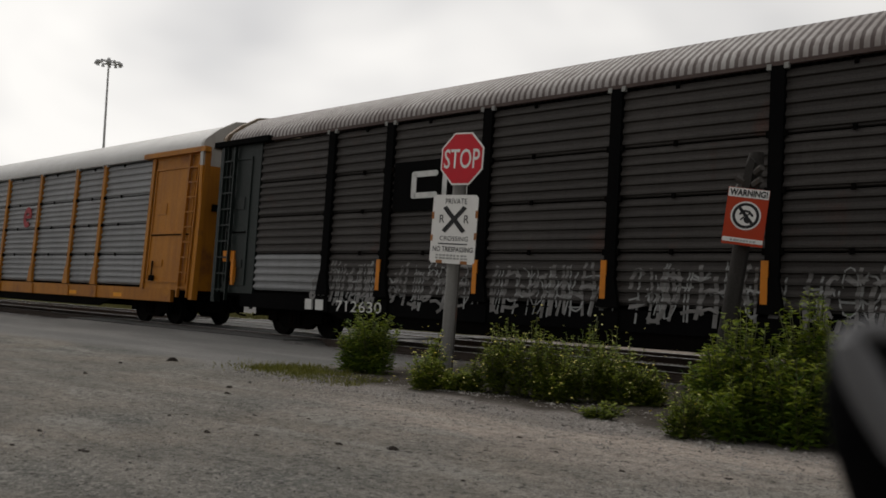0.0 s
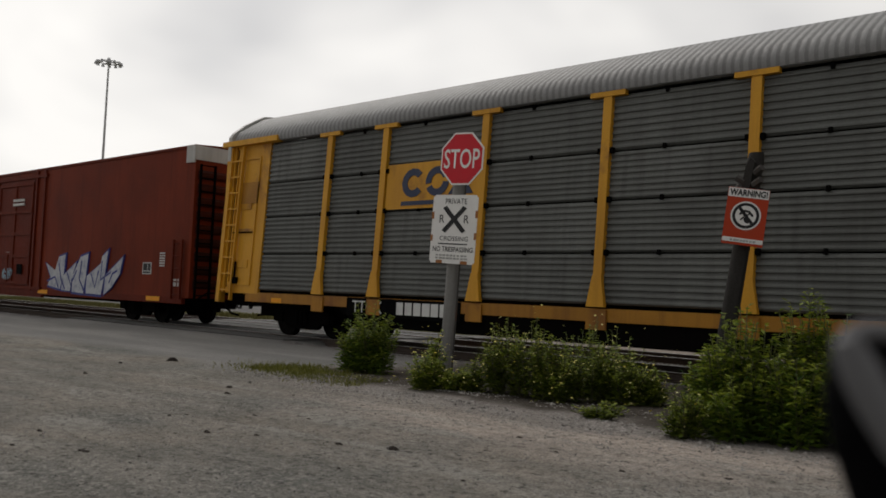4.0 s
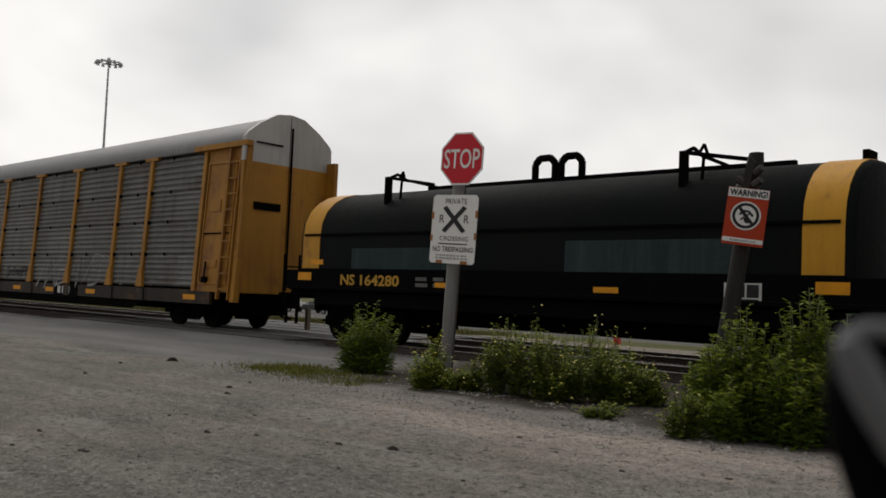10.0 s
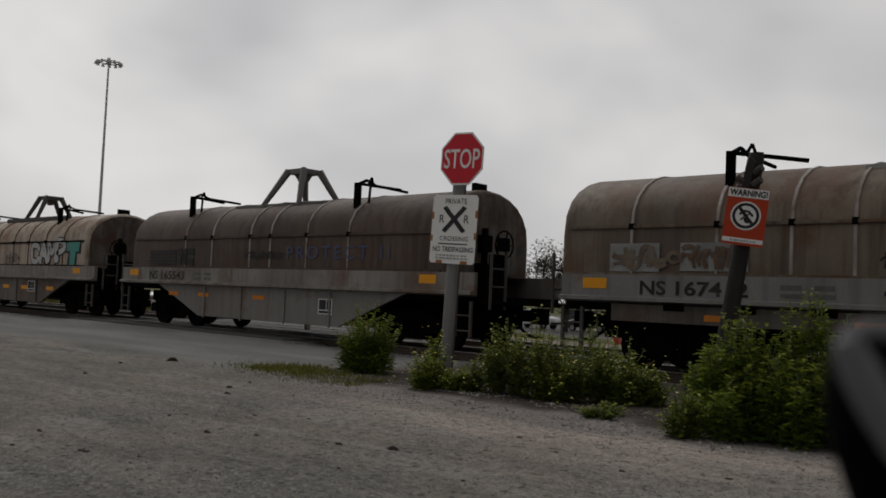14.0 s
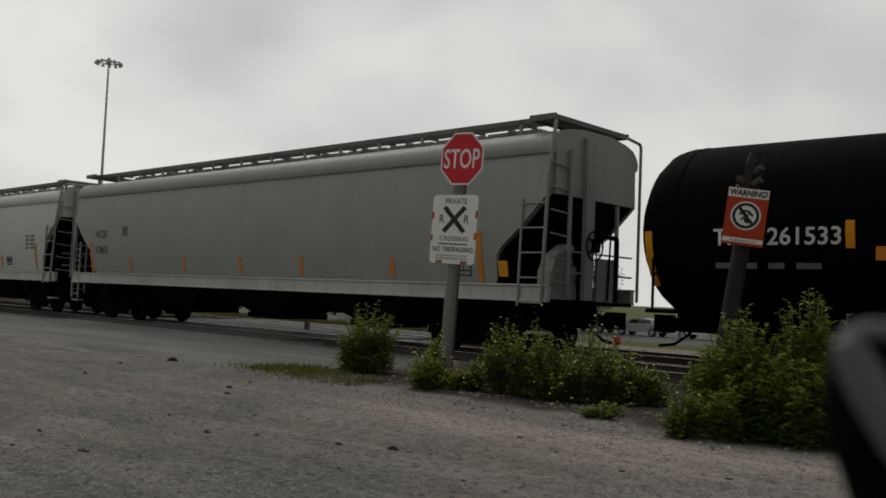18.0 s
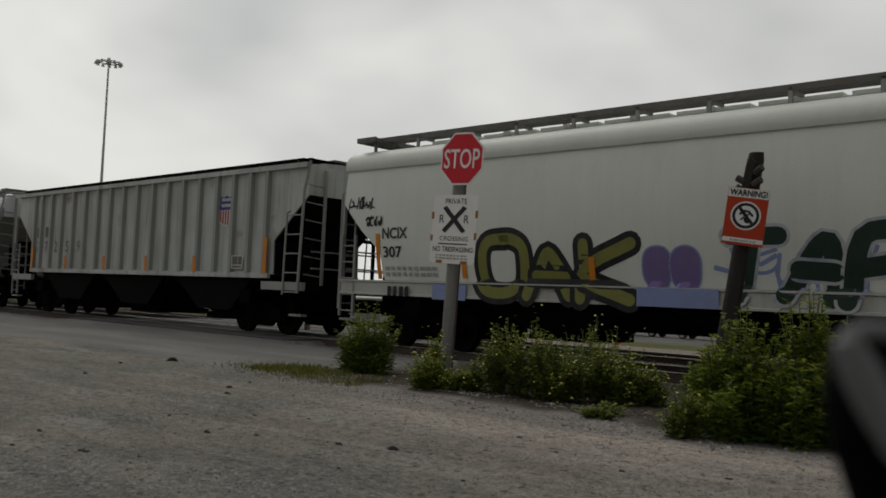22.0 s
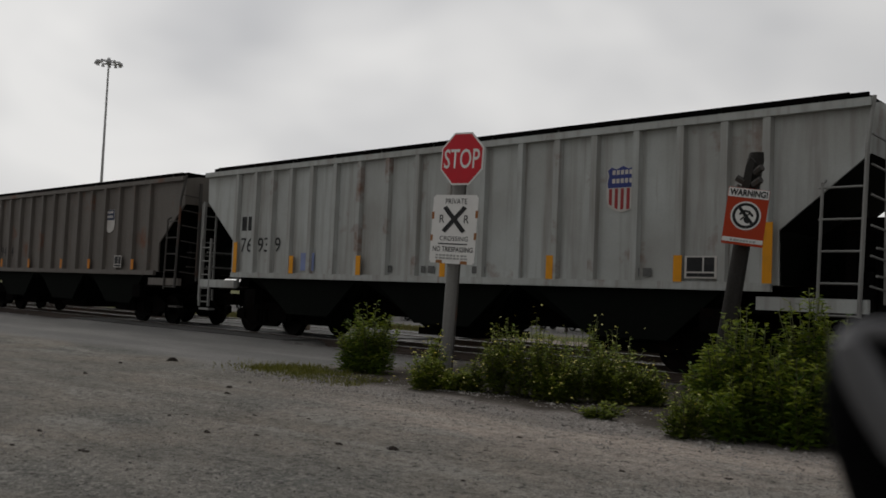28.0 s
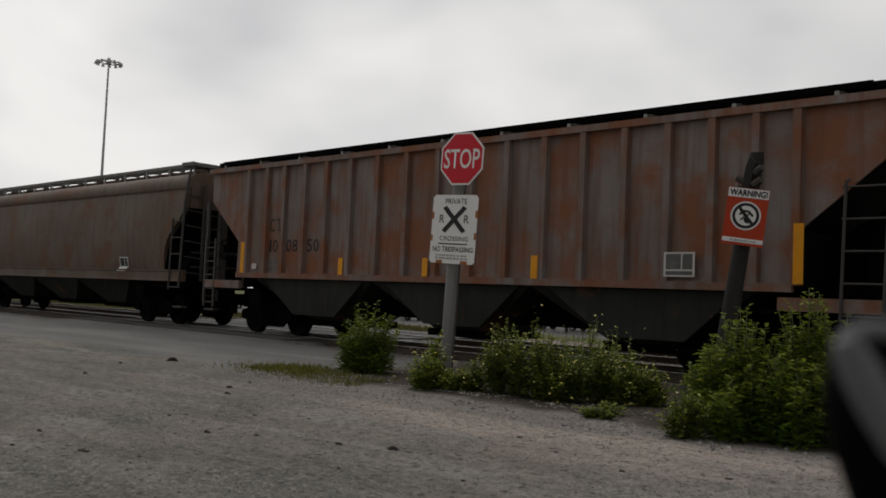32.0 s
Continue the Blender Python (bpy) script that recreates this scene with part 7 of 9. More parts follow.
    bars(car, 14.7, 1.9, 0.8, 0.4, 3, M_TXT_GREY, -half(2.1), 0.01, 3)
    yellow_marks(car, (1.4, 1.95, 6.4, 11.9, 14.0, 14.55, 15.1), 1.36, None, 0.5, 0.1, M_REFLECT, -1.55)
    car, half = smooth_hopper(405.39, 17.1, "brown soiled hopper car with dark ends", M_HOP_BROWN, M_HOP_BROWN, cut_round, ze=3.95, bay=M_BAY, lift=0.14)
    letters(car, "FCTX", 1.7, 2.6, 0.95, 0.26, M_TXT_GREY, -half(2.6), 0.01)
    letters(car, "916", 1.7, 2.02, 0.65, 0.26, M_TXT_GREY, -half(2.2), 0.01)
    stencil(car, 13.4, 1.5, 0.5, 0.42, -1.49)
    # ribbed cars
    marks = ((1.48, 1.52, 2.3), (4.1, 1.52, 1.95), (6.8, 1.52, 1.95), (9.4, 1.52, 1.95), (12.0, 1.52, 1.95), (15.2, 1.52, 2.4))

    def digits(car, word, xs, z, h, mat):
        for x, ch in zip(xs, word):
            letters(car, ch, x, z, h * (0.62 if ch != "1" else 0.25), h, mat, -1.40, 0.01)

    car = ribbed_hopper(272.87, 16.8, "weathered grey ribbed hopper car with faded numbers", M_HOP_RIB, M_HOP_GREY, marks, mark_mat=M_REFLECT_OR, ribs=(1.49, 2.05, 2.83, 3.63, 4.47, 5.33, 6.2, 7.02, 7.85, 8.7, 9.6, 10.45, 11.28, 12.12, 12.97, 13.74, 14.48, 15.2))
    digits(car, "77259", (1.65, 2.3, 3.08, 3.92, 4.77), 2.1, 0.36, M_TXT_GREY)
    for k in (0, 1):
        plate(car, 1.65 + k * 0.65, 2.6, 0.24, 0.36, M_TXT_GREY, -1.40, 0.008, "faded_letter_block")
    shield(car, 13.05, 2.75, 0.6, 0.8, -1.41)
    stencil(car, 13.85, 1.62, 0.5, 0.34, -1.5, None, M_SHIELD_WHITE, M_TXT_GREY)
    car = ribbed_hopper(351.55, 15.5, "grimy taupe ribbed hopper car with a worn emblem", M_HOP_DARK, M_HOP_DARK, [(x, 1.55, 1.85) for x in (0.9, 3.0, 5.4, 8.0, 10.0, 12.8)], mark_mat=M_REFLECT_OR, ribs=[1.7 + 0.92 * k for k in range(14)])
    digits(car, "85944", (1.81, 2.07, 2.73, 2.99, 3.65), 1.95, 0.34, M_TXT_BLACK)
    shield(car, 10.9, 2.7, 0.55, 0.72, -1.41, None, striped=False, faded=True)
    stencil(car, 11.75, 1.6, 0.45, 0.36, -1.5, None, M_SHIELD_WHITE, M_TXT_BLACK)
    car = ribbed_hopper(368.17, 17.0, "grey ribbed hopper car with bright yellow markers", M_HOP_RIB, M_HOP_RIB, ((1.5, 1.52, 2.3), (3.85, 1.52, 1.95), (6.25, 1.52, 1.95), (8.8, 1.52, 1.95), (11.45, 1.52, 1.95), (14.0, 1.52, 1.95), (15.48, 1.52, 2.45)), ribs=(1.5, 2.3, 3.0, 3.75, 4.54, 5.39, 6.22, 7.13, 8.03, 8.95, 9.85, 10.76, 11.6, 12.4, 13.24, 14.06, 14.82, 15.5))
    digits(car, "76939", (1.68, 1.94, 2.41, 2.67, 3.12), 2.05, 0.36, M_TXT_BLACK)
    for k in (0, 1):
        plate(car, 1.68 + k * 0.27, 2.6, 0.2, 0.36, M_TXT_BLACK, -1.40, 0.008, "letter_block")
    shield(car, 12.65, 2.72, 0.6, 0.78, -1.41)
    stencil(car, 14.2, 1.58, 0.55, 0.36, -1.5, None, M_SHIELD_WHITE, M_TXT_BLACK)
    plate(car, 4.2, 1.6, 0.5, 0.42, M_SPRAY_PALEBLUE, -1.43, 0.006, "blue_patch")
    for x in (7.0, 8.2, 9.6, 13.2):
        bars(car, x, 1.6, 0.4, 0.14, 1, M_TXT_GREY, -1.425, 0.006, int(x))
    car = ribbed_hopper(423.62, 17.1, "rusted grey ribbed hopper car", M_HOP_RUST, M_HOP_RUST, ((1.6, 1.52, 2.3), (5.43, 1.52, 1.9), (8.08, 1.52, 1.9), (10.88, 1.52, 1.95), (15.72, 1.52, 2.42)), zt=4.2, lift=0.2, bay=M_BAY, ribs=(1.77, 2.55, 3.25, 4.04, 4.84, 5.69, 6.57, 7.47, 8.38, 9.3, 10.2, 11.08, 11.93, 12.78, 13.6, 14.38, 15.1, 15.74))
    digits(car, "100850", (2.68, 2.82, 3.36, 3.6, 4.15, 4.4), 2.05, 0.3, M_TXT_BLACK)
    digits(car, "CT", (2.66, 2.93), 2.55, 0.32, M_TXT_BLACK)
    bars(car, 2.66, 1.6, 0.46, 0.24, 2, M_TXT_GREY, -1.40, 0.008, 6)
    stencil(car, 13.6, 1.6, 0.55, 0.4, -1.5, None, M_SHIELD_WHITE, M_TXT_GREY)
    plate(car, 2.0, 1.62, 0.2, 0.14, M_SHIELD_WHITE, -1.43, 0.008, "notice")
    for car, half, lift in skins:
        hug(car, half, lift)


# ---- ground ----
CROSS = (-28.0, -16.8)      # where the road crosses the tracks
TRACK2 = TRACK + 4.0


def ground_material():
    m, nt, bs = tree_of("ground")
    tc = nt.nodes.new("ShaderNodeTexCoord")
    v = tc.outputs["Object"]
    sep = nt.nodes.new("ShaderNodeSeparateXYZ")
    warp = nt.nodes.new("ShaderNodeTexNoise")
    warp.inputs["Scale"].default_value, warp.inputs["Detail"].default_value = 0.9, 5
    nt.links.new(v, warp.inputs["Vector"])
    off = nt.nodes.new("ShaderNodeVectorMath")
    off.operation = "MULTIPLY_ADD"
    off.inputs[1].default_value, off.inputs[2].default_value = (1.6, 1.6, 0), (-0.8, -0.8, 0)
    nt.links.new(warp.outputs["Color"], off.inputs[0])
    add = nt.nodes.new("ShaderNodeVectorMath")
    nt.links.new(v, add.inputs[0])
    nt.links.new(off.outputs["Vector"], add.inputs[1])
    nt.links.new(add.outputs["Vector"], sep.inputs["Vector"])
    X, Y = sep.outputs["X"], sep.outputs["Y"]

    def step(sock, a, b):
        r = nt.nodes.new("ShaderNodeMapRange")
        r.interpolation_type = "SMOOTHSTEP"
        r.inputs["From Min"].default_value, r.inputs["From Max"].default_value = a, b
        nt.links.new(sock, r.inputs["Value"])
        return r.outputs["Result"]

    def flip(s):
        q = nt.nodes.new("ShaderNodeMath")
        q.operation = "SUBTRACT"
        q.inputs[0].default_value = 1.0
        nt.links.new(s, q.inputs[1])
        return q.outputs[0]

    grit = noise_fac(nt, v, 55, 4, 0.35, 0.68, 0.7)
    clod = noise_fac(nt, v, 9, 5, 0.4, 0.66, 0.65)
    wide = noise_fac(nt, v, 0.55, 5, 0.38, 0.64)
    squash = nt.nodes.new("ShaderNodeMapping")
    squash.inputs["Scale"].default_value = (0.18, 0.75, 1)
    nt.links.new(v, squash.inputs["Vector"])
    bands = noise_fac(nt, squash.outputs["Vector"], 1.1, 5, 0.42, 0.62)
    squash2 = nt.nodes.new("ShaderNodeMapping")
    squash2.inputs["Rotation"].default_value = (0, 0, 0.5)
    squash2.inputs["Scale"].default_value = (0.45, 1.3, 1)
    nt.links.new(v, squash2.inputs["Vector"])
    blotch = noise_fac(nt, squash2.outputs["Vector"], 1.9, 6, 0.47, 0.64, 0.62)
    smear = noise_fac(nt, squash.outputs["Vector"], 3.1, 4, 0.52, 0.66)
    sandy = times(nt, times(nt, step(Y, 4.6, 7.0), step(X, -10.0, -6.0)), noise_fac(nt, squash.outputs["Vector"], 2.3, 5, 0.32, 0.56))

    def pebbles(scale, lo, hi):
        vo = nt.nodes.new("ShaderNodeTexVoronoi")
        vo.inputs["Scale"].default_value = scale
        nt.links.new(v, vo.inputs["Vector"])
        sp = nt.nodes.new("ShaderNodeSeparateColor")
        nt.links.new(vo.outputs["Color"], sp.inputs["Color"])
        r = nt.nodes.new("ShaderNodeMapRange")
        r.inputs["From Min"].default_value, r.inputs["From Max"].default_value = lo, hi
        nt.links.new(sp.outputs[0], r.inputs["Value"])
        return r.outputs["Result"]

    dark_bits, pale_bits, fine_bits = pebbles(26, 0.82, 0.9), pebbles(38, 0.7, 0.95), pebbles(75, 0.3, 1.0)
    # lot: packed gravel and broken asphalt
    lot = mix_col(nt, wide, (0.2, 0.181, 0.162), (0.118, 0.122, 0.12))
    lot = mix_col(nt, times(nt, bands, 0.5), lot, (0.222, 0.208, 0.194))
    lot = mix_col(nt, times(nt, blotch, 0.5), lot, (0.09, 0.09, 0.086))
    lot = mix_col(nt, times(nt, sandy, 0.9), lot, (0.36, 0.312, 0.288))
    lot = mix_col(nt, times(nt, smear, 0.6), lot, (0.255, 0.25, 0.24))
    lot = mix_col(nt, times(nt, clod, 0.5), lot, (0.5, 0.5, 0.5), "MULTIPLY")
    lot = mix_col(nt, times(nt, grit, 0.6), lot, (1.75, 1.73, 1.68), "MULTIPLY")
    lot = mix_col(nt, times(nt, fine_bits, 0.75), lot, (0.4, 0.39, 0.38), "MULTIPLY")
    lot = mix_col(nt, times(nt, times(nt, pale_bits, wide), 0.5), lot, (0.36, 0.34, 0.32))
    lot = mix_col(nt, times(nt, times(nt, dark_bits, clod), 0.9), lot, (0.035, 0.032, 0.03))
    lot = mix_col(nt, 1.0, lot, (1.3, 1.285, 1.23), "MULTIPLY")
    # crossing road
    road = mix_col(nt, bands, (0.2, 0.197, 0.192), (0.28, 0.272, 0.262))
    road = mix_col(nt, times(nt, clod, 0.3), road, (0.1, 0.098, 0.094))
    road = mix_col(nt, times(nt, grit, 0.35), road, (0.29, 0.28, 0.265))
    road = mix_col(nt, times(nt, fine_bits, 0.3), road, (0.12, 0.116, 0.11))
    soil = mix_col(nt, clod, (0.045, 0.036, 0.028), (0.075, 0.062, 0.05))
    soil = mix_col(nt, times(nt, grit, 0.4), soil, (0.14, 0.125, 0.11))
    pale = mix_col(nt, grit, (0.21, 0.186, 0.172), (0.43, 0.392, 0.366))
    pale = mix_col(nt, times(nt, pale_bits, 0.5), pale, (0.42, 0.4, 0.375))
    pale = mix_col(nt, times(nt, fine_bits, 0.4), pale, (0.1, 0.092, 0.084))
    pale = mix_col(nt, times(nt, clod, 0.4), pale, (0.09, 0.08, 0.072))
    stone = mix_col(nt, grit, (0.1, 0.092, 0.085), (0.24, 0.225, 0.21))
    grass = mix_col(nt, wide, (0.085, 0.095, 0.026), (0.13, 0.12, 0.045))
    grass = mix_col(nt, times(nt, clod, 0.5), grass, (0.05, 0.06, 0.02))
    yard = mix_col(nt, wide, (0.12, 0.117, 0.113), (0.16, 0.152, 0.145))
    col = mix_col(nt, times(nt, step(Y, 7.6, 8.6), flip(step(X, -12.0, -10.4))), lot, road)
    verge = times(nt, step(Y, 7.9, 8.5), step(X, -11.4, -10.0))
    edge = times(nt, times(nt, step(Y, 6.9, 7.7), step(X, -10.6, -8.4)), 0.85)
    col = mix_col(nt, edge, col, pale)
    col = mix_col(nt, verge, col, soil)
    bed = times(nt, step(Y, 12.3, 12.9), flip(times(nt, step(X, CROSS[0] - 0.6, CROSS[0]), flip(step(X, CROSS[1], CROSS[1] + 0.6)))))
    col = mix_col(nt, bed, col, stone)
    col = mix_col(nt, step(Y, 20.4, 21.2), col, grass)
    col = mix_col(nt, times(nt, times(nt, step(Y, 20.6, 21.4), step(X, -20.5, -18.0)), 0.85), col, (0.27, 0.225, 0.2))
    col = mix_col(nt, step(Y, 52.0, 56.0), col, yard)
    col = mix_col(nt, step(Y, 120.0, 140.0), col, grass)
    nt.links.new(col, bs.inputs["Base Color"])
    bs.inputs["Roughness"].default_value = 0.95
    bs.inputs["Specular IOR Level"].default_value = 0.15
    hsum = nt.nodes.new("ShaderNodeMath")
    nt.links.new(grit, hsum.inputs[0])
    nt.links.new(times(nt, clod, 1.6), hsum.inputs[1])
    bump(nt, bs, hsum.outputs[0], 0.8, 0.016)
    return m


def lies(x, y):
    """Height of the ground."""
    z = GROUND
    if -40 < x < 6 and 0 < y < 13:
        z += 0.025 * noise.noise((x * 0.7, y * 0.7, 0)) + 0.008 * noise.noise((x * 3, y * 3, 5))
    in_cross = CROSS[0] < x < CROSS[1]
    if x > -10.2 and 8.3 < y < 12.5:
        z += 0.03
    if y > 24:
        z -= 1.3 * min(1.0, (y - 24) / 14.0)
    if (13.1 < y < 16.25 or 17.1 < y < 20.25):
        z = -0.06 if in_cross else -0.26
    elif 12.2 < y < 21 and in_cross:
        z = -0.05
    return z


def build_ground():
    xs = [-1600, -800, -400, -200, -120, -80, -60, -50] + list(np.arange(-42, 4.01, 0.4)) + [6, 10, 20, 40, 80, 160, 400, 800, 1600]
    ys = [-400, -150, -60, -30, -15, -8, -4] + list(np.arange(-2, 12.1, 0.4)) + [12.5, 13.0, 13.2, 14.0, 15.0, 16.2, 16.35, 17.0, 17.2, 18.5, 20.2, 20.4, 21.5, 23, 26, 30, 36, 45, 60, 80, 110, 160, 300, 700, 1600]
    v = [(x, y, lies(x, y)) for x in xs for y in ys]
    n = len(ys)
    f = [(i * n + j, (i + 1) * n + j, (i + 1) * n + j + 1, i * n + j + 1) for i in range(len(xs) - 1) for j in range(n - 1)]
    me = bpy.data.meshes.new("ground")
    me.from_pydata(v, [], f)
    me.materials.append(ground_material())
    me.polygons.foreach_set("use_smooth", [True] * len(me.polygons))
    tagged(new("ground", me), "grey-brown packed gravel lot with a pale road crossing", "ground", kind="structure")


def stone_cloud(name, label, spots, mat, seed, kind="stuff"):
    rnd = random.Random(seed)
    v, f = [], []
    base = [(1, 0, 0), (-1, 0, 0), (0, 1, 0), (0, -1, 0), (0, 0, 1), (0, 0, -0.6)]
    tri = [(0, 2, 4), (2, 1, 4), (1, 3, 4), (3, 0, 4), (2, 0, 5), (1, 2, 5), (3, 1, 5), (0, 3, 5)]
    for x, y, r in spots:
        a = rnd.uniform(0, 6.28)
        sx, sy, sz = r * rnd.uniform(0.7, 1.3), r * rnd.uniform(0.6, 1.1), r * rnd.uniform(0.4, 0.75)
        n = len(v)
        z = lies(x, y)
        for p in base:
            q = [p[0] * sx * rnd.uniform(0.75, 1.2), p[1] * sy * rnd.uniform(0.75, 1.2), p[2] * sz * rnd.uniform(0.8, 1.2)]
            v.append((x + q[0] * math.cos(a) - q[1] * math.sin(a), y + q[0] * math.sin(a) + q[1] * math.cos(a), z + q[2] + sz * 0.25))
        f += [tuple(i + n for i in t) for t in tri]
    me = bpy.data.meshes.new(name)
    me.from_pydata(v, [], f)
    me.materials.append(mat)
    return tagged(new(name, me), label, "gravel", kind=kind)


def island_material(name, cols, rough=0.9, spec=0.2, soft=False):
    m, nt, bs = tree_of(name)
    g = nt.nodes.new("ShaderNodeNewGeometry")
    ramp = nt.nodes.new("ShaderNodeValToRGB")
    e = ramp.color_ramp.elements
    for i, c in enumerate(cols):
        el = e[i] if i < 2 else e.new(0.5)
        el.position, el.color = i / (len(cols) - 1), (*c, 1)
    nt.links.new(g.outputs["Random Per Island"], ramp.inputs["Fac"])
    nt.links.new(ramp.outputs["Color"], bs.inputs["Base Color"])
    bs.inputs["Roughness"].default_value, bs.inputs["Specular IOR Level"].default_value = rough, spec
    if soft:
        # thin leaves let part of the light through
        tr = nt.nodes.new("ShaderNodeBsdfTranslucent")
        mx = nt.nodes.new("ShaderNodeMixShader")
        mx.inputs["Fac"].default_value = 0.32
        nt.links.new(ramp.outputs["Color"], tr.inputs["Color"])
        nt.links.new(bs.outputs["BSDF"], mx.inputs[1])
        nt.links.new(tr.outputs["BSDF"], mx.inputs[2])
        nt.links.new(mx.outputs["Shader"], nt.nodes["Material Output"].inputs["Surface"])
    return m


def build_gravel():
    rnd = random.Random(11)
    spots = []
    for _ in range(7600):
        x = rnd.uniform(-11.0, -1.8)
        y = rnd.gauss(7.95, 0.42)
        if noise.noise((x * 1.3, y * 2.6, 2.0)) < -0.12 and rnd.random() < 0.8:
            continue
        spots.append((x, y + 0.12 * math.sin(x * 1.7), rnd.uniform(0.006, 0.02) * (1.6 if rnd.random() < 0.08 else 1)))
    stone_cloud("verge_gravel", "loose pale grey stones along the verge", spots, island_material("pale_stones", ((0.07, 0.064, 0.058), (0.4, 0.375, 0.35), (0.2, 0.185, 0.17))), 3)
    spots = []
    for _ in range(9000):
        d = rnd.uniform(3.4, 11.0)
        a = rnd.uniform(-1.28, -0.2)
        x, y = d * math.sin(a), d * math.cos(a)
        if y < 7.6:
            spots.append((x, y, rnd.uniform(0.004, 0.013)))
    stone_cloud("lot_pebbles", "small scattered pebbles on the packed lot", spots, island_material("lot_stones", ((0.045, 0.044, 0.042), (0.3, 0.29, 0.28), (0.1, 0.097, 0.092))), 4)
    spots = []
    for _ in range(7000):
        x = rnd.uniform(-16.5, -1.0) if rnd.random() < 0.75 else rnd.uniform(-45, -28.3)
        y = rnd.uniform(12.7, 20.6)
        spots.append((x, y, rnd.uniform(0.02, 0.045)))
    stone_cloud("track_ballast", "dark grey ballast stones round the tracks", spots, island_material("ballast_stones", ((0.08, 0.074, 0.07), (0.3, 0.285, 0.27), (0.15, 0.14, 0.13))), 5)
    # dark clods and scraps on the lot
    clod = island_material("dark_clods", ((0.02, 0.017, 0.015), (0.05, 0.04, 0.034)))
    for x, y, r in ((-7.33, 3.17, 0.03), (-6.25, 3.03, 0.045), (-6.59, 4.27, 0.04), (-7.54, 4.46, 0.03), (-6.26, 4.52, 0.028), (-5.47, 4.75, 0.042), (-4.69, 4.09, 0.032), (-5.05, 4.94, 0.055), (-13.0, 6.79, 0.05), (-12.95, 7.65, 0.11), (-9.37, 6.34, 0.055), (-8.83, 5.95, 0.045),
                    (-7.53, 4.63, 0.02), (-6.7, 4.02, 0.02), (-5.85, 3.24, 0.02), (-8.35, 6.53, 0.02), (-6.74, 5.46, 0.024), (-7.22, 5.18, 0.024), (-11.61, 5.57, 0.05), (-6.74, 2.72, 0.028), (-4.87, 6.33, 0.028), (-4.26, 6.03, 0.02), (-3.48, 5.75, 0.028), (-2.84, 6.14, 0.028), (-3.97, 4.56, 0.026), (-7.19, 6.55, 0.02)):
        rnd2 = random.Random(int(x * 100))
        s = Shape()
        for k in range(4):
            o = [(x + r * (1.4 * rnd2.uniform(-0.7, 0.7) + rnd2.uniform(0.5, 0.9) * math.cos(a)), y + r * (rnd2.uniform(-0.5, 0.5) + rnd2.uniform(0.3, 0.6) * math.sin(a))) for a in (0, 1.05, 2.1, 3.14, 4.2, 5.2)]
            cx, cy = sum(p[0] for p in o) / 6, sum(p[1] for p in o) / 6
            z = lies(x, y) - 0.004
            top = [(cx + (p[0] - cx) * 0.5, cy + (p[1] - cy) * 0.5, z + r * rnd2.uniform(0.25, 0.6)) for p in o]
            s.loft([[(p[0], p[1], z) for p in o], top])
        ob = new("dirt_clod", s.mesh("dirt_clod", clod))
        tagged(ob, "dark clod of dirt on the packed lot", "dirt clod", group="dirt clods")


# ---- tracks ----
def rail_outline(dy):
    return [(dy - 0.07, -0.172), (dy - 0.07, -0.155), (dy - 0.012, -0.135), (dy - 0.01, -0.045), (dy - 0.035, -0.035), (dy - 0.036, -0.006), (dy + 0.036, -0.006), (dy + 0.035, -0.035), (dy + 0.01, -0.045), (dy + 0.012, -0.135), (dy + 0.07, -0.155), (dy + 0.07, -0.172)]


def build_tracks():
    wood = painted("creosoted_tie_wood", (0.05, 0.04, 0.033), (0.03, 0.025, 0.02), 0.6, 0.2, 0.0, rough=0.9, grain=0.4)
    plank = painted("crossing_asphalt", (0.08, 0.078, 0.075), (0.045, 0.042, 0.04), 0.5, 0.2, 0.0, rough=0.9)
    tie = Shape().box(-0.11, -1.3, -0.34, 0.11, 1.3, -0.172).mesh("tie", wood)
    for yc in (TRACK, TRACK2):
        t = tagged(new("railway_track"), "steel rails on dark wooden ties and ballast", "track", kind="structure")
        t.matrix_basis = Matrix.Translation((0, yc, 0))
        for dy in (-0.755, 0.755):
            r = part("rail", Shape().prism(rail_outline(dy), -700, 700, "x"), M_RAIL, t, "rusty rail")
            part("rail_head", Shape().prism([(dy - 0.034, -0.008), (dy - 0.03, 0.0), (dy + 0.03, 0.0), (dy + 0.034, -0.008)], -700, 700, "x"), M_STEEL, r, "bright worn rail head")
        rest = Shape()
        x = -75.0
        while x < 25:
            if not (CROSS[0] - 0.3 < x < CROSS[1] + 0.3):
                if -16.6 < x < -2:
                    part("tie", tie, None, t, "", (x, 0, 0))
                else:
                    rest.box(x - 0.11, -1.3, -0.34, x + 0.11, 1.3, -0.172)
            x += 0.52
        ob = part("far_ties", rest, wood, t)
        ob["kind"] = "stuff"
        for y0, y1 in ((-1.9, -0.86), (-0.66, 0.66), (0.86, 1.9)):
            part("crossing_slab", Shape().box(CROSS[0], y0, -0.12, CROSS[1], y1, -0.02), plank, t)
    # pieces of tie fastening between the rails
    plates = Shape()
    for i in range(27):
        x = -16.3 + i * 0.52
        for dy in (-0.755, 0.755):
            plates.box(x - 0.09, TRACK + dy - 0.16, -0.176, x + 0.09, TRACK + dy + 0.16, -0.166)
    ob = new("tie_plates", plates.mesh("tie_plates", M_RAIL))
    tagged(ob, "rusty tie plates under the rails", "tie plates", kind="stuff")


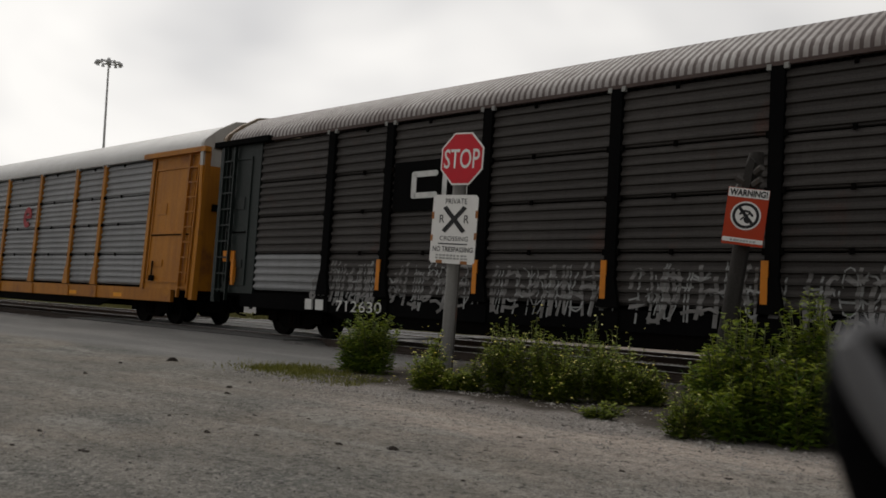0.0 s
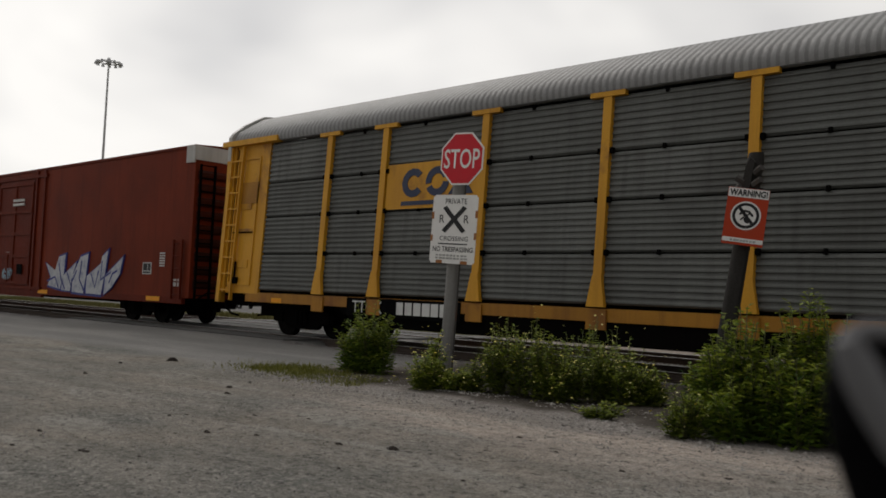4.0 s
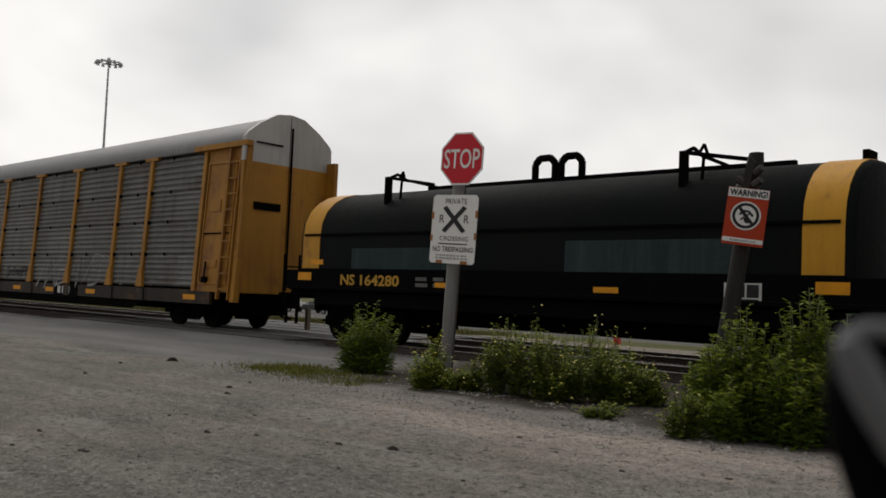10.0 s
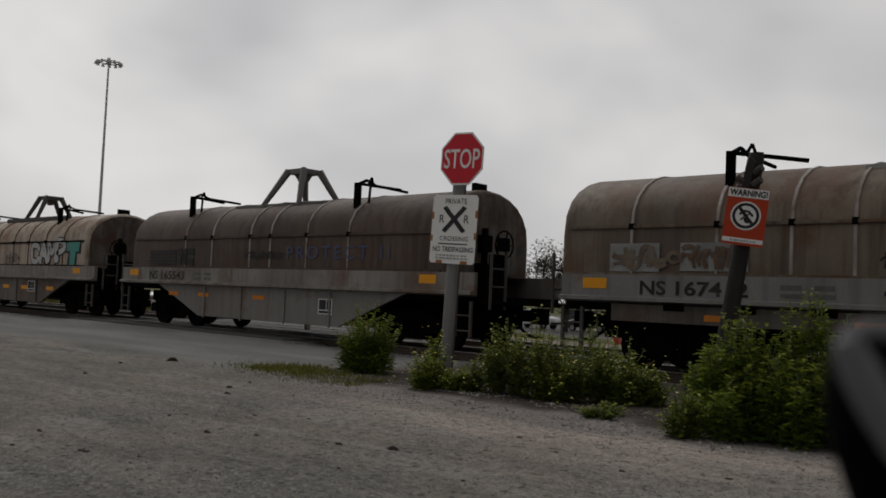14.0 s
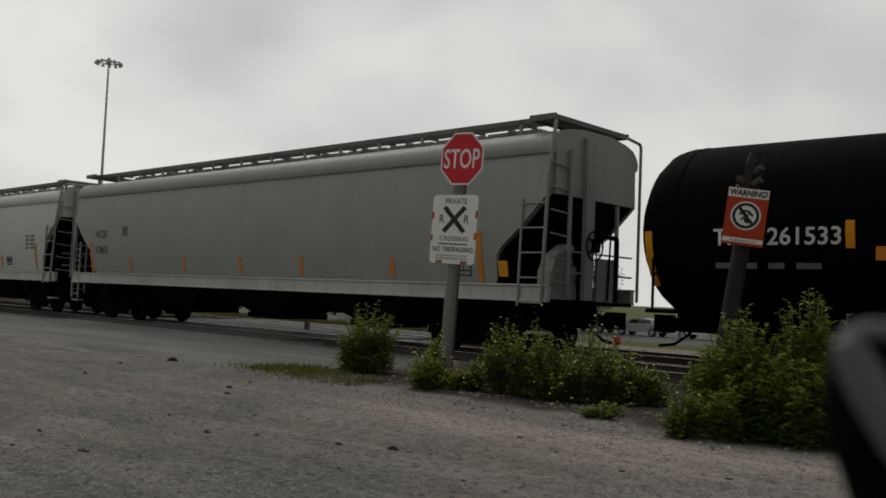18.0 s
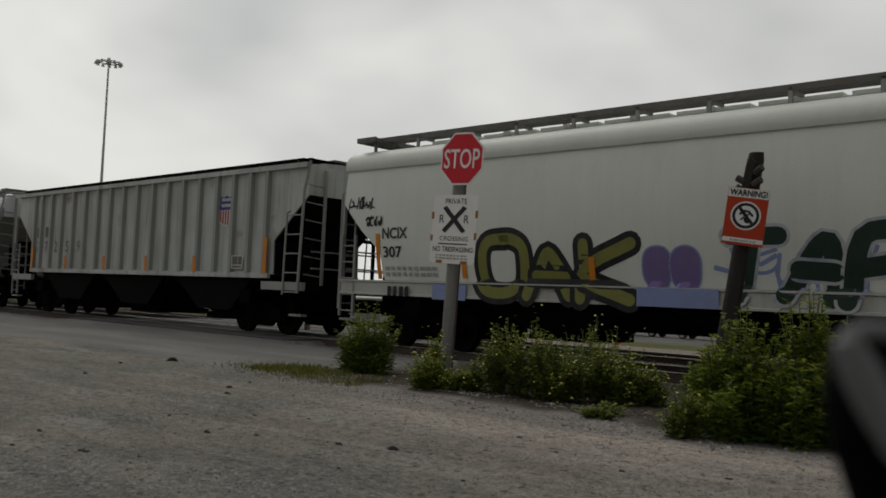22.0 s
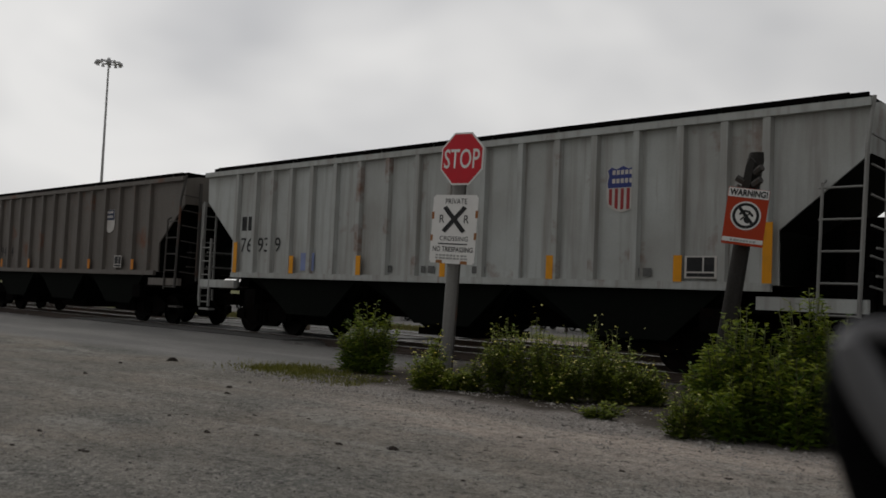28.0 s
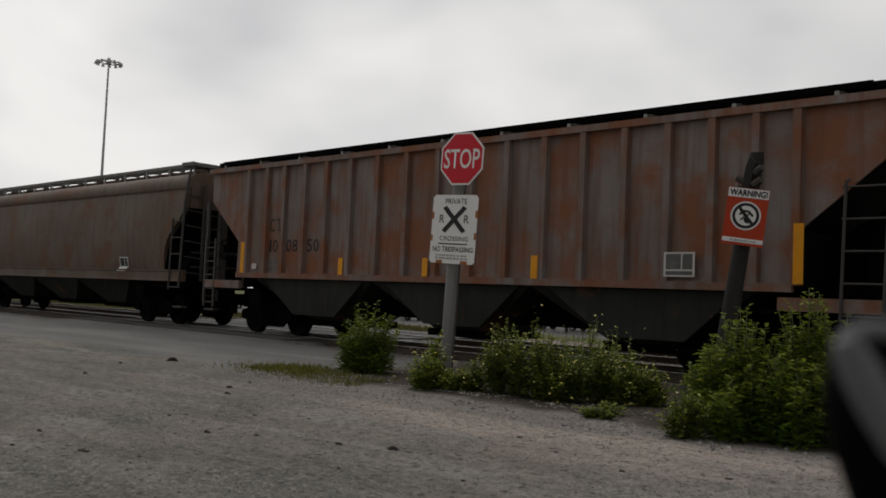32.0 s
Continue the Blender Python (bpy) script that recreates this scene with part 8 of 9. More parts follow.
# ---- plants ----
LEAF_G = island_material("weed_leaves", ((0.025, 0.065, 0.009), (0.155, 0.215, 0.02), (0.07, 0.13, 0.014)), 0.65, 0.2, True)
LEAF_Y = island_material("yellowish_weed_leaves", ((0.025, 0.06, 0.009), (0.18, 0.215, 0.02), (0.08, 0.13, 0.013)), 0.65, 0.2, True)
# lighter leaf colours that stand in for the light on the stem tips
LEAF_TIP = island_material("lit_tip_weed_leaves", ((0.11, 0.165, 0.017), (0.28, 0.32, 0.035), (0.17, 0.225, 0.024)), 0.6, 0.2, True)
STEM = plain("weed_stems", (0.08, 0.085, 0.03), 0.8)
BLOOM = island_material("yellow_blooms", ((0.62, 0.5, 0.05), (0.8, 0.76, 0.35)), 0.7)


def leaf(v, f, p, d, up, ln, w):
    side = d.cross(up)
    side = side.normalized() * w if side.length > 1e-5 else Vector((w, 0, 0))
    n = len(v)
    mid = p + d * ln * 0.45 + up * ln * 0.06
    tip = p + d * ln - up * ln * 0.12
    v += [tuple(p), tuple(mid + side), tuple(tip), tuple(mid - side)]
    f += [(n, n + 1, n + 2), (n, n + 2, n + 3)]


def bush(label, spots, seed, leafmat=LEAF_G, per=44, ll=(0.08, 0.15), blooms=0, spread=0.5, at=(0, 0, 0), name="weed_bush", group="weed bushes"):
    """spots: rows of (x, y, radius, height, stems): clumps of leafy stems."""
    rnd = random.Random(seed)
    ob = thing(name, label, "bush", at, group)
    st, v, f, bv, bf, yv, yf = Shape(), [], [], [], [], [], []
    for cx, cy, rad, hgt, stems in spots:
        for _ in range(stems):
            a, q = rnd.uniform(0, 6.283), math.sqrt(rnd.random())
            bx, by = cx + rad * 0.75 * q * math.cos(a), cy + rad * 0.75 * q * math.sin(a)
            h = hgt * (1 - 0.45 * q * q) * rnd.uniform(0.55, 1.05)
            lx, ly = spread * q * rad * math.cos(a) + rnd.gauss(0, 0.05), spread * q * rad * math.sin(a) + rnd.gauss(0, 0.05)
            z0 = lies(bx + at[0], by + at[1]) - at[2] - 0.02
            pts = [Vector((bx + lx * t * t, by + ly * t * t, z0 + h * t)) for t in (0, 0.35, 0.7, 1.0)]
            st.line([tuple(p) for p in pts], 0.005, 3)
            for k in range(per):
                t = 0.08 + 0.92 * (k + rnd.random()) / per
                i = min(2, int(t * 3))
                p = Vector((bx + lx * t * t, by + ly * t * t, z0 + h * t))
                b = rnd.uniform(0, 6.283)
                reach = 0.13 * (1.05 - t) * rnd.random() * (hgt + 0.3)
                d = Vector((math.cos(b), math.sin(b), rnd.uniform(-0.15, 0.75))).normalized()
                p = p + d * reach
                # most leaves near the stem's end get the colour that imitates light
                on_tip = t > 0.72 and rnd.random() < 0.75
                leaf(yv if on_tip else v, yf if on_tip else f, p, d, Vector((0, 0, 1)), rnd.uniform(*ll) * (1.15 - 0.5 * t), rnd.uniform(0.014, 0.028))
            if rnd.random() < blooms:
                for _ in range(rnd.randint(2, 6)):
                    p = pts[-1] + Vector((rnd.gauss(0, 0.07), rnd.gauss(0, 0.07), rnd.gauss(-0.12, 0.14)))
                    d = Vector((rnd.gauss(0, 1), rnd.gauss(0, 1), 0.6)).normalized()
                    leaf(bv, bf, p, d, Vector((0, 0, 1)), 0.034, 0.017)
    part("stalk", st, STEM, ob)["kind"] = "stuff"
    for nm, vv, ff, mt in (("leaves", v, f, leafmat), ("young_leaves", yv, yf, LEAF_TIP), ("blooms", bv, bf, BLOOM)):
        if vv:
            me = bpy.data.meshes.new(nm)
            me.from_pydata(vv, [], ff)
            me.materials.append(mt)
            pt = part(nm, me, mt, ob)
            if nm == "blooms":
                pt["kind"] = "stuff"
    return ob


def build_plants():
    bush("dense green weed bush beside the crossing road", [(0.0, 0, 0.36, 1.16, 66), (-0.2, -0.1, 0.24, 0.9, 30), (0.22, -0.05, 0.2, 0.75, 24)], 1, LEAF_G, 40, (0.07, 0.14), at=(-10.05, 9.25, GROUND))
    bush("low flowering weeds round the sign post", [(0.12, 0.02, 0.24, 0.52, 42), (-0.15, 0.35, 0.13, 0.85, 22), (0.5, 0.15, 0.2, 0.3, 22)], 2, LEAF_Y, 26, (0.07, 0.12), 0.7, at=(-8.1, 8.4, GROUND))
    bush("spreading green weeds with small yellow flowers", [(-0.5, 0.1, 0.28, 1.08, 46), (-0.05, 0.15, 0.3, 1.12, 50), (0.3, 0.1, 0.3, 0.75, 40), (0.62, 0.35, 0.28, 0.95, 44), (1.0, 0.5, 0.3, 0.68, 42), (1.3, 0.6, 0.22, 0.5, 26), (-0.9, -0.1, 0.2, 0.5, 20)], 3, LEAF_Y, 42, (0.05, 0.1), 0.45, at=(-6.65, 8.85, GROUND))
    bush("thin pale weeds growing behind the bushes", [(0, 0, 0.35, 1.15, 26), (0.4, 0.2, 0.3, 1.0, 20)], 4, LEAF_G, 26, (0.04, 0.08), 0.3, at=(-6.6, 9.9, GROUND))
    bush("tall dense green bush beside the leaning post", [(-0.3, 0.1, 0.26, 1.0, 40), (-0.02, 0.0, 0.26, 1.36, 52), (0.3, 0.05, 0.3, 1.1, 50), (0.66, 0.15, 0.24, 1.46, 48), (0.95, 0.1, 0.28, 1.2, 46), (0.2, -0.3, 0.32, 0.8, 40), (0.65, -0.25, 0.3, 0.95, 40), (1.1, -0.05, 0.26, 0.85, 34)], 5, LEAF_G, 52, (0.07, 0.145), at=(-3.85, 8.45, GROUND))
    bush("small weed at the gravel edge", [(0, 0, 0.18, 0.5, 50)], 6, LEAF_Y, 26, (0.04, 0.08), 0.2, at=(-4.05, 7.8, GROUND))
    bush("small weed at the gravel edge", [(0, 0, 0.22, 0.2, 40)], 7, LEAF_Y, 16, (0.04, 0.07), 0.1, at=(-5.2, 8.2, GROUND))
    # grass tuft by the road and sparse grass in the verge
    rnd = random.Random(8)
    v, f = [], []
    for _ in range(5200):
        t = rnd.random()
        x = -11.1 + rnd.gauss(0, 0.55) + 0.3 * t
        y = 8.55 + rnd.gauss(0, 0.33) + (x + 11.1) * -0.15
        if rnd.random() < 0.25:
            x, y = rnd.uniform(-10.4, -8.8), rnd.gauss(8.15, 0.25)
        h = rnd.uniform(0.025, 0.075) * (1.4 if rnd.random() < 0.06 else 1)
        a = rnd.uniform(0, 6.28)
        dx, dy = 0.008 * math.cos(a), 0.008 * math.sin(a)
        lx, ly = rnd.gauss(0, 0.03), rnd.gauss(0, 0.03)
        z = lies(x, y) - 0.01
        n = len(v)
        v += [(x - dx, y - dy, z), (x + dx, y + dy, z), (x + lx, y + ly, z + h)]
        f.append((n, n + 1, n + 2))
    me = bpy.data.meshes.new("grass_patch")
    me.from_pydata(v, [], f)
    me.materials.append(island_material("patch_grass", ((0.09, 0.1, 0.016), (0.2, 0.19, 0.035)), 0.8))
    tagged(new("grass_patch", me), "short yellow-green grass patch at the road edge", "grass", kind="stuff")
    v, f = [], []
    for _ in range(14000):
        x, y = rnd.uniform(-60, -19), 20.8 + abs(rnd.gauss(0, 3.2))
        h = rnd.uniform(0.06, 0.24)
        a = rnd.uniform(0, 6.28)
        dx, dy = 0.02 * math.cos(a), 0.02 * math.sin(a)
        z = lies(x, y) - 0.02
        n = len(v)
        v += [(x - dx, y - dy, z), (x + dx, y + dy, z), (x + rnd.gauss(0, 0.05), y, z + h)]
        f.append((n, n + 1, n + 2))
    me = bpy.data.meshes.new("field_grass")
    me.from_pydata(v, [], f)
    me.materials.append(island_material("field_grass", ((0.1, 0.1, 0.03), (0.2, 0.18, 0.065)), 0.85))
    tagged(new("field_grass", me), "rough yellow-green grass strip beyond the tracks", "grass", kind="stuff")


LEAF_TREE = island_material("dull_tree_leaves", ((0.04, 0.045, 0.03), (0.1, 0.1, 0.07)), 0.8, 0.1)


def tree(at, height, seed, spread=1.0):
    rnd = random.Random(seed)
    ob = thing("tree", "dull grey-green tree with a thin crown beyond the tracks", "tree", at, "trees beyond the tracks")
    bark = plain("tree_bark", (0.06, 0.05, 0.04), 0.9)
    s = Shape().rod((0, 0, -0.1), (0.1, 0, height * 0.35), 0.16, 8, 0.12).rod((0.1, 0, height * 0.35), (0.0, 0.1, height * 0.75), 0.12, 7, 0.05)
    tips = []
    for k in range(11):
        a = k * 2.4 + rnd.uniform(-0.4, 0.4)
        z = height * rnd.uniform(0.2, 0.7)
        ln = height * rnd.uniform(0.22, 0.4) * spread
        q = (ln * math.cos(a), ln * math.sin(a), z + ln * rnd.uniform(0.3, 0.8))
        s.rod((0.05, 0, z), q, 0.06, 5, 0.02)
        tips.append(q)
    part("trunk", s, bark, ob)
    tips += [(0, 0, height * 0.85), (0.2, 0.3, height * 0.7), (-0.3, 0, height * 0.6)]
    v, f = [], []
    for q in tips:
        r = height * rnd.uniform(0.12, 0.2)
        for _ in range(230):
            d = Vector((rnd.gauss(0, 1), rnd.gauss(0, 1), rnd.gauss(0, 0.8)))
            p = Vector(q) + d.normalized() * r * rnd.random() ** 0.4
            leaf(v, f, p, Vector((rnd.gauss(0, 1), rnd.gauss(0, 1), rnd.gauss(0, 0.6))).normalized(), Vector((0, 0, 1)), rnd.uniform(0.16, 0.32), rnd.uniform(0.05, 0.09))
    me = bpy.data.meshes.new("crown")
    me.from_pydata(v, [], f)
    me.materials.append(LEAF_TREE)
    part("crown", me, LEAF_TREE, ob)


# ---- signs ----
M_SIGN_RED = worn_paint("sign_red", (0.56, 0.012, 0.025), 0.15, (0.2, 0.03, 0.03), 0.45)
M_SIGN_WHITE = worn_paint("sign_white", (0.75, 0.74, 0.72), 0.12, (0.4, 0.36, 0.32), 0.45)
M_SIGN_ORANGE = worn_paint("sign_orange_red", (0.43, 0.042, 0.01), 0.2, (0.25, 0.05, 0.02), 0.5)
M_SIGN_RUST = worn_paint("sign_rust_spots", (0.3, 0.12, 0.04), 0.3, (0.4, 0.3, 0.2), 0.8)
M_SIGN_BLACK = worn_paint("sign_black", (0.015, 0.015, 0.016), 0.15, (0.1, 0.1, 0.1), 0.5)


def octagon(r, grow=0.0):
    r = r + grow
    return [(r / math.cos(math.pi / 8) * math.cos(math.pi / 8 + k * math.pi / 4), r / math.cos(math.pi / 8) * math.sin(math.pi / 8 + k * math.pi / 4)) for k in range(8)]


def build_stop_sign():
    post_m = painted("grey_weathered_post", (0.23, 0.225, 0.215), (0.11, 0.105, 0.1), 0.5, 0.7, 0.0, rough=0.75)
    ob = thing("stop_sign", "red stop sign over a white crossing notice on a grey post", "road sign", Matrix.Translation((-9.07, 9.9, GROUND)) @ Matrix.Rotation(radians(4.5), 4, "Z"))
    lean = Matrix.Rotation(radians(2.5), 4, "Y")
    o = [(0.09 * math.cos(a) * (1.0 if k % 3 else 1.06), 0.075 * math.sin(a)) for k, a in enumerate(2 * math.pi * i / 16 for i in range(16))]
    part("post", Shape().prism(o, -0.4, 3.08, "z"), post_m, ob, "grey weathered upright", lean @ Matrix.Rotation(radians(42), 4, "Z"), 50)
    # added dark strip imitates the upright's side that lies in shade
    part("backing_rail", Shape().box(0.075, -0.02, -0.3, 0.115, 0.06, 3.0), M_LADDER_DARK, ob, "narrow dark strip standing for the upright's shaded side", lean @ Matrix.Rotation(radians(38), 4, "Z"))
    size = Matrix.Scale(0.916, 4)
    up = lean @ Matrix.Translation((0.128, -0.137, 3.286)) @ size
    s = part("stop_plate", Shape().prism(octagon(0.428), -0.004, 0.004, "y"), M_SIGN_WHITE, ob, "red octagonal plate with a white rim", up)
    part("plate_field", Shape().prism(octagon(0.4), -0.007, -0.002, "y"), M_SIGN_RED, s)
    me = text_mesh("STOP", M_SIGN_WHITE, 0.72, 0.32, lift=0.01, offset=0.01)
    part("lettering", me, None, s, "white letters", (-0.36, 0, -0.16))
    low = lean @ Matrix.Translation((0.069, -0.137, 1.719)) @ size
    w, h = 0.92, 1.12
    o = [(-w / 2 + 0.04, 0), (w / 2 - 0.04, 0), (w / 2, 0.04), (w / 2, h - 0.05), (w / 2 - 0.05, h), (-w / 2 + 0.05, h), (-w / 2, h - 0.05), (-w / 2, 0.04)]
    n = part("crossing_plate", Shape().prism(o, -0.004, 0.004, "y"), M_SIGN_WHITE, ob, "white rounded plate with black lettering and rust spots", low)

    def put(words, x, z, ww, hh, k=0.0):
        part("lettering", text_mesh(words, M_SIGN_BLACK, ww, hh, lift=0.008, offset=k), None, n, "", (x, 0, z))

    put("PRIVATE", -0.2, h - 0.15, 0.44, 0.09)
    put("CROSSING", -0.27, 0.37, 0.58, 0.075)
    put("NO TRESPASSING", -0.4, 0.19, 0.82, 0.085, 0.01)
    put("R", -0.3, 0.66, 0.1, 0.13)
    put("R", 0.2, 0.66, 0.1, 0.13)
    x = Shape().prism([(-0.24, 0.54), (-0.17, 0.5), (0.24, 0.9), (0.17, 0.94)], -0.011, -0.004, "y")
    x.prism([(0.24, 0.54), (0.17, 0.5), (-0.24, 0.9), (-0.17, 0.94)], -0.013, -0.004, "y")
    part("cross_mark", x, M_SIGN_BLACK, n)
    part("rule", Shape().box(-0.3, -0.008, 0.31, 0.3, -0.003, 0.33), M_SIGN_BLACK, n)
    bars(n, -0.33, 0.07, 0.66, 0.075, 2, M_TXT_FAINT, 0.0, 0.008, 3, cols=9)
    sp = Shape()
    for a, b, c, d in ((-0.47, 0.36, 0.05, 0.1), (-0.47, 0.72, 0.05, 0.12), (0.42, 0.4, 0.05, 0.11), (0.42, 0.75, 0.05, 0.12), (-0.32, 0.0, 0.13, 0.05), (0.18, 0.0, 0.14, 0.05)):
        sp.box(a, -0.007, b, a + c, -0.003, b + d)
    part("rust_spots", sp, M_SIGN_RUST, n)["kind"] = "stuff"


def build_warning_sign():
    wood = painted("old_pole_wood", (0.035, 0.032, 0.029), (0.018, 0.016, 0.014), 0.6, 0.8, 0.0, rough=0.9, grain=0.5)
    base = Vector((-5.7, 11.88, GROUND))
    ob = thing("warning_sign", "orange-red warning sign nailed to a leaning wooden post", "sign", Matrix.Translation(base))
    rot = Matrix.Rotation(math.atan2(11.88, 5.7) - math.pi / 2 + radians(62), 4, "Z")
    top = Vector((0.42, 0.19, 3.42))
    rings = []
    rnd = random.Random(2)
    for t in (-0.1, 0.2, 0.5, 0.8, 0.97, 1.0):
        c = top * t
        r = 0.125 - 0.01 * t if t < 0.99 else 0.1
        rings.append([(c.x + r * rnd.uniform(0.92, 1.06) * math.cos(k * math.pi / 6), c.y + r * rnd.uniform(0.92, 1.06) * math.sin(k * math.pi / 6), c.z) for k in range(12)])
    part("post", Shape().loft(rings), wood, ob, "rough dark wooden post", None, 40)
    k = Shape()
    for z, dx in ((3.0, -0.12), (2.95, 0.16), (3.12, 0.15)):
        c = top * (z / 3.42)
        k.rod((c.x + dx * 0.5, c.y - 0.12, z), (c.x + dx * 1.3, c.y - 0.16, z + 0.06), 0.05, 6)
    part("bracket_stubs", k, M_LADDER_DARK, ob)
    c = top * 0.9
    part("split_top", Shape().prism([(-0.1, 0.0), (0.02, 0.0), (0.05, 0.5), (-0.02, 0.56), (-0.07, 0.42)], -0.06, 0.05, "y"), wood, ob, "splintered upper end of the post", Matrix.Translation((c.x - 0.02, c.y - 0.1, c.z - 0.3)) @ Matrix.Rotation(radians(7), 4, "Y"))
    for dz, dx in ((-0.12, -0.17), (-0.42, 0.15)):
        part("insulator_clip", Shape().rod((c.x + dx, c.y - 0.14, c.z + dz), (c.x + dx * 0.4, c.y - 0.05, c.z + dz - 0.1), 0.03, 6), M_LADDER_MID, ob, "pale wire clip")
    c = top * (1.62 / 3.42)
    yaw = Matrix.Rotation(radians(25.6), 4, "Z")
    m = Matrix.Translation((c.x + 0.157, c.y - 0.188, 2.1)) @ yaw @ Matrix.Rotation(radians(6.5), 4, "Y")
    w, h = 0.545, 0.79
    p = part("sign_plate", Shape().box(-w / 2, -0.004, 0, w / 2, 0.004, h), M_SIGN_ORANGE, ob, "orange-red plate with white bands", m)
    part("top_band", Shape().box(-w / 2 + 0.005, -0.008, h - 0.13, w / 2 - 0.005, -0.003, h - 0.005), M_SIGN_WHITE, p)
    part("bottom_band", Shape().box(-w / 2 + 0.005, -0.008, 0.035, w / 2 - 0.005, -0.003, 0.095), M_SIGN_WHITE, p)
    part("lettering", text_mesh("WARNING!", M_SIGN_BLACK, 0.5, 0.092, lift=0.012, offset=0.035), None, p, "", (-0.25, 0, h - 0.112))
    bars(p, -0.16, 0.05, 0.34, 0.025, 1, M_TXT_FAINT, 0.0, 0.012, 3, cols=8)

    def disc(r):
        return [(r * math.cos(2 * math.pi * i / 24), 0.41 + r * math.sin(2 * math.pi * i / 24)) for i in range(24)]

    part("badge_rim", Shape().prism(disc(0.2), -0.008, -0.003, "y"), M_SIGN_WHITE, p)
    part("badge_ring", Shape().prism(disc(0.178), -0.011, -0.003, "y"), M_SIGN_BLACK, p)
    part("badge_field", Shape().prism(disc(0.138), -0.014, -0.003, "y"), M_SIGN_WHITE, p)
    b = Shape().prism([(-0.11, 0.5), (-0.08, 0.53), (0.11, 0.32), (0.08, 0.29)], -0.018, -0.01, "y")
    stroke(b, [(-0.075, 0.43), (-0.03, 0.475), (0.035, 0.47), (0.085, 0.42)], 0.032, -0.016)
    stroke(b, [(-0.005, 0.36), (0.01, 0.335), (0.03, 0.325)], 0.042, -0.0165)
    stroke(b, [(-0.06, 0.35), (0.0, 0.41), (0.05, 0.44)], 0.02, -0.0162)
    part("badge_bar", b, M_SIGN_BLACK, p, "black slashed symbol")


def build_mast():
    ob = thing("light_mast", "tall grey floodlight mast with a ring of lamps", "light mast", (-104.37, 50.63, GROUND))
    steel = painted("galvanised_mast", (0.5, 0.5, 0.51), (0.36, 0.36, 0.36), 0.4, 0.3, 0.0, rough=0.5)
    part("pole", Shape().rod((0, 0, -0.2), (0, 0, 14), 0.24, 12, 0.17).rod((0, 0, 14), (0, 0, 28.8), 0.17, 12, 0.1), steel, ob, "", None, 40)
    ring = Shape()
    n = 24
    ring.line([(1.15 * math.cos(2 * math.pi * i / n), 1.15 * math.sin(2 * math.pi * i / n), 28.2) for i in range(n + 1)], 0.07, 5)
    for i in range(4):
        ring.rod((0, 0, 28.3), (1.15 * math.cos(i * 1.57), 1.15 * math.sin(i * 1.57), 28.2), 0.06, 5)
    part("ring", ring, steel, ob)
    part("hoist_head", Shape().rod((0, 0, 28.0), (0, 0, 28.7), 0.35, 10, 0.2), steel, ob)
    for i in range(12):
        a = 2 * math.pi * i / 12
        c, s = math.cos(a), math.sin(a)
        part("floodlight", Shape().rod((1.15 * c, 1.15 * s, 28.25), (1.45 * c, 1.45 * s, 28.15), 0.08, 8, 0.14).rod((1.45 * c, 1.45 * s, 28.25), (1.5 * c, 1.5 * s, 27.9), 0.12, 10, 0.22), steel, ob)


# ---- parked vehicles and buildings beyond the tracks ----
M_GLASS = plain("vehicle_glass", (0.02, 0.024, 0.028), 0.12)
M_TYRE = plain("tyre_rubber", (0.018, 0.018, 0.018), 0.9)
M_RIM = plain("wheel_alloy", (0.35, 0.35, 0.36), 0.4, 0.6)
M_TAIL = plain("tail_lamp_red", (0.35, 0.01, 0.01), 0.3)
M_HEAD = plain("head_lamp", (0.6, 0.6, 0.6), 0.2)


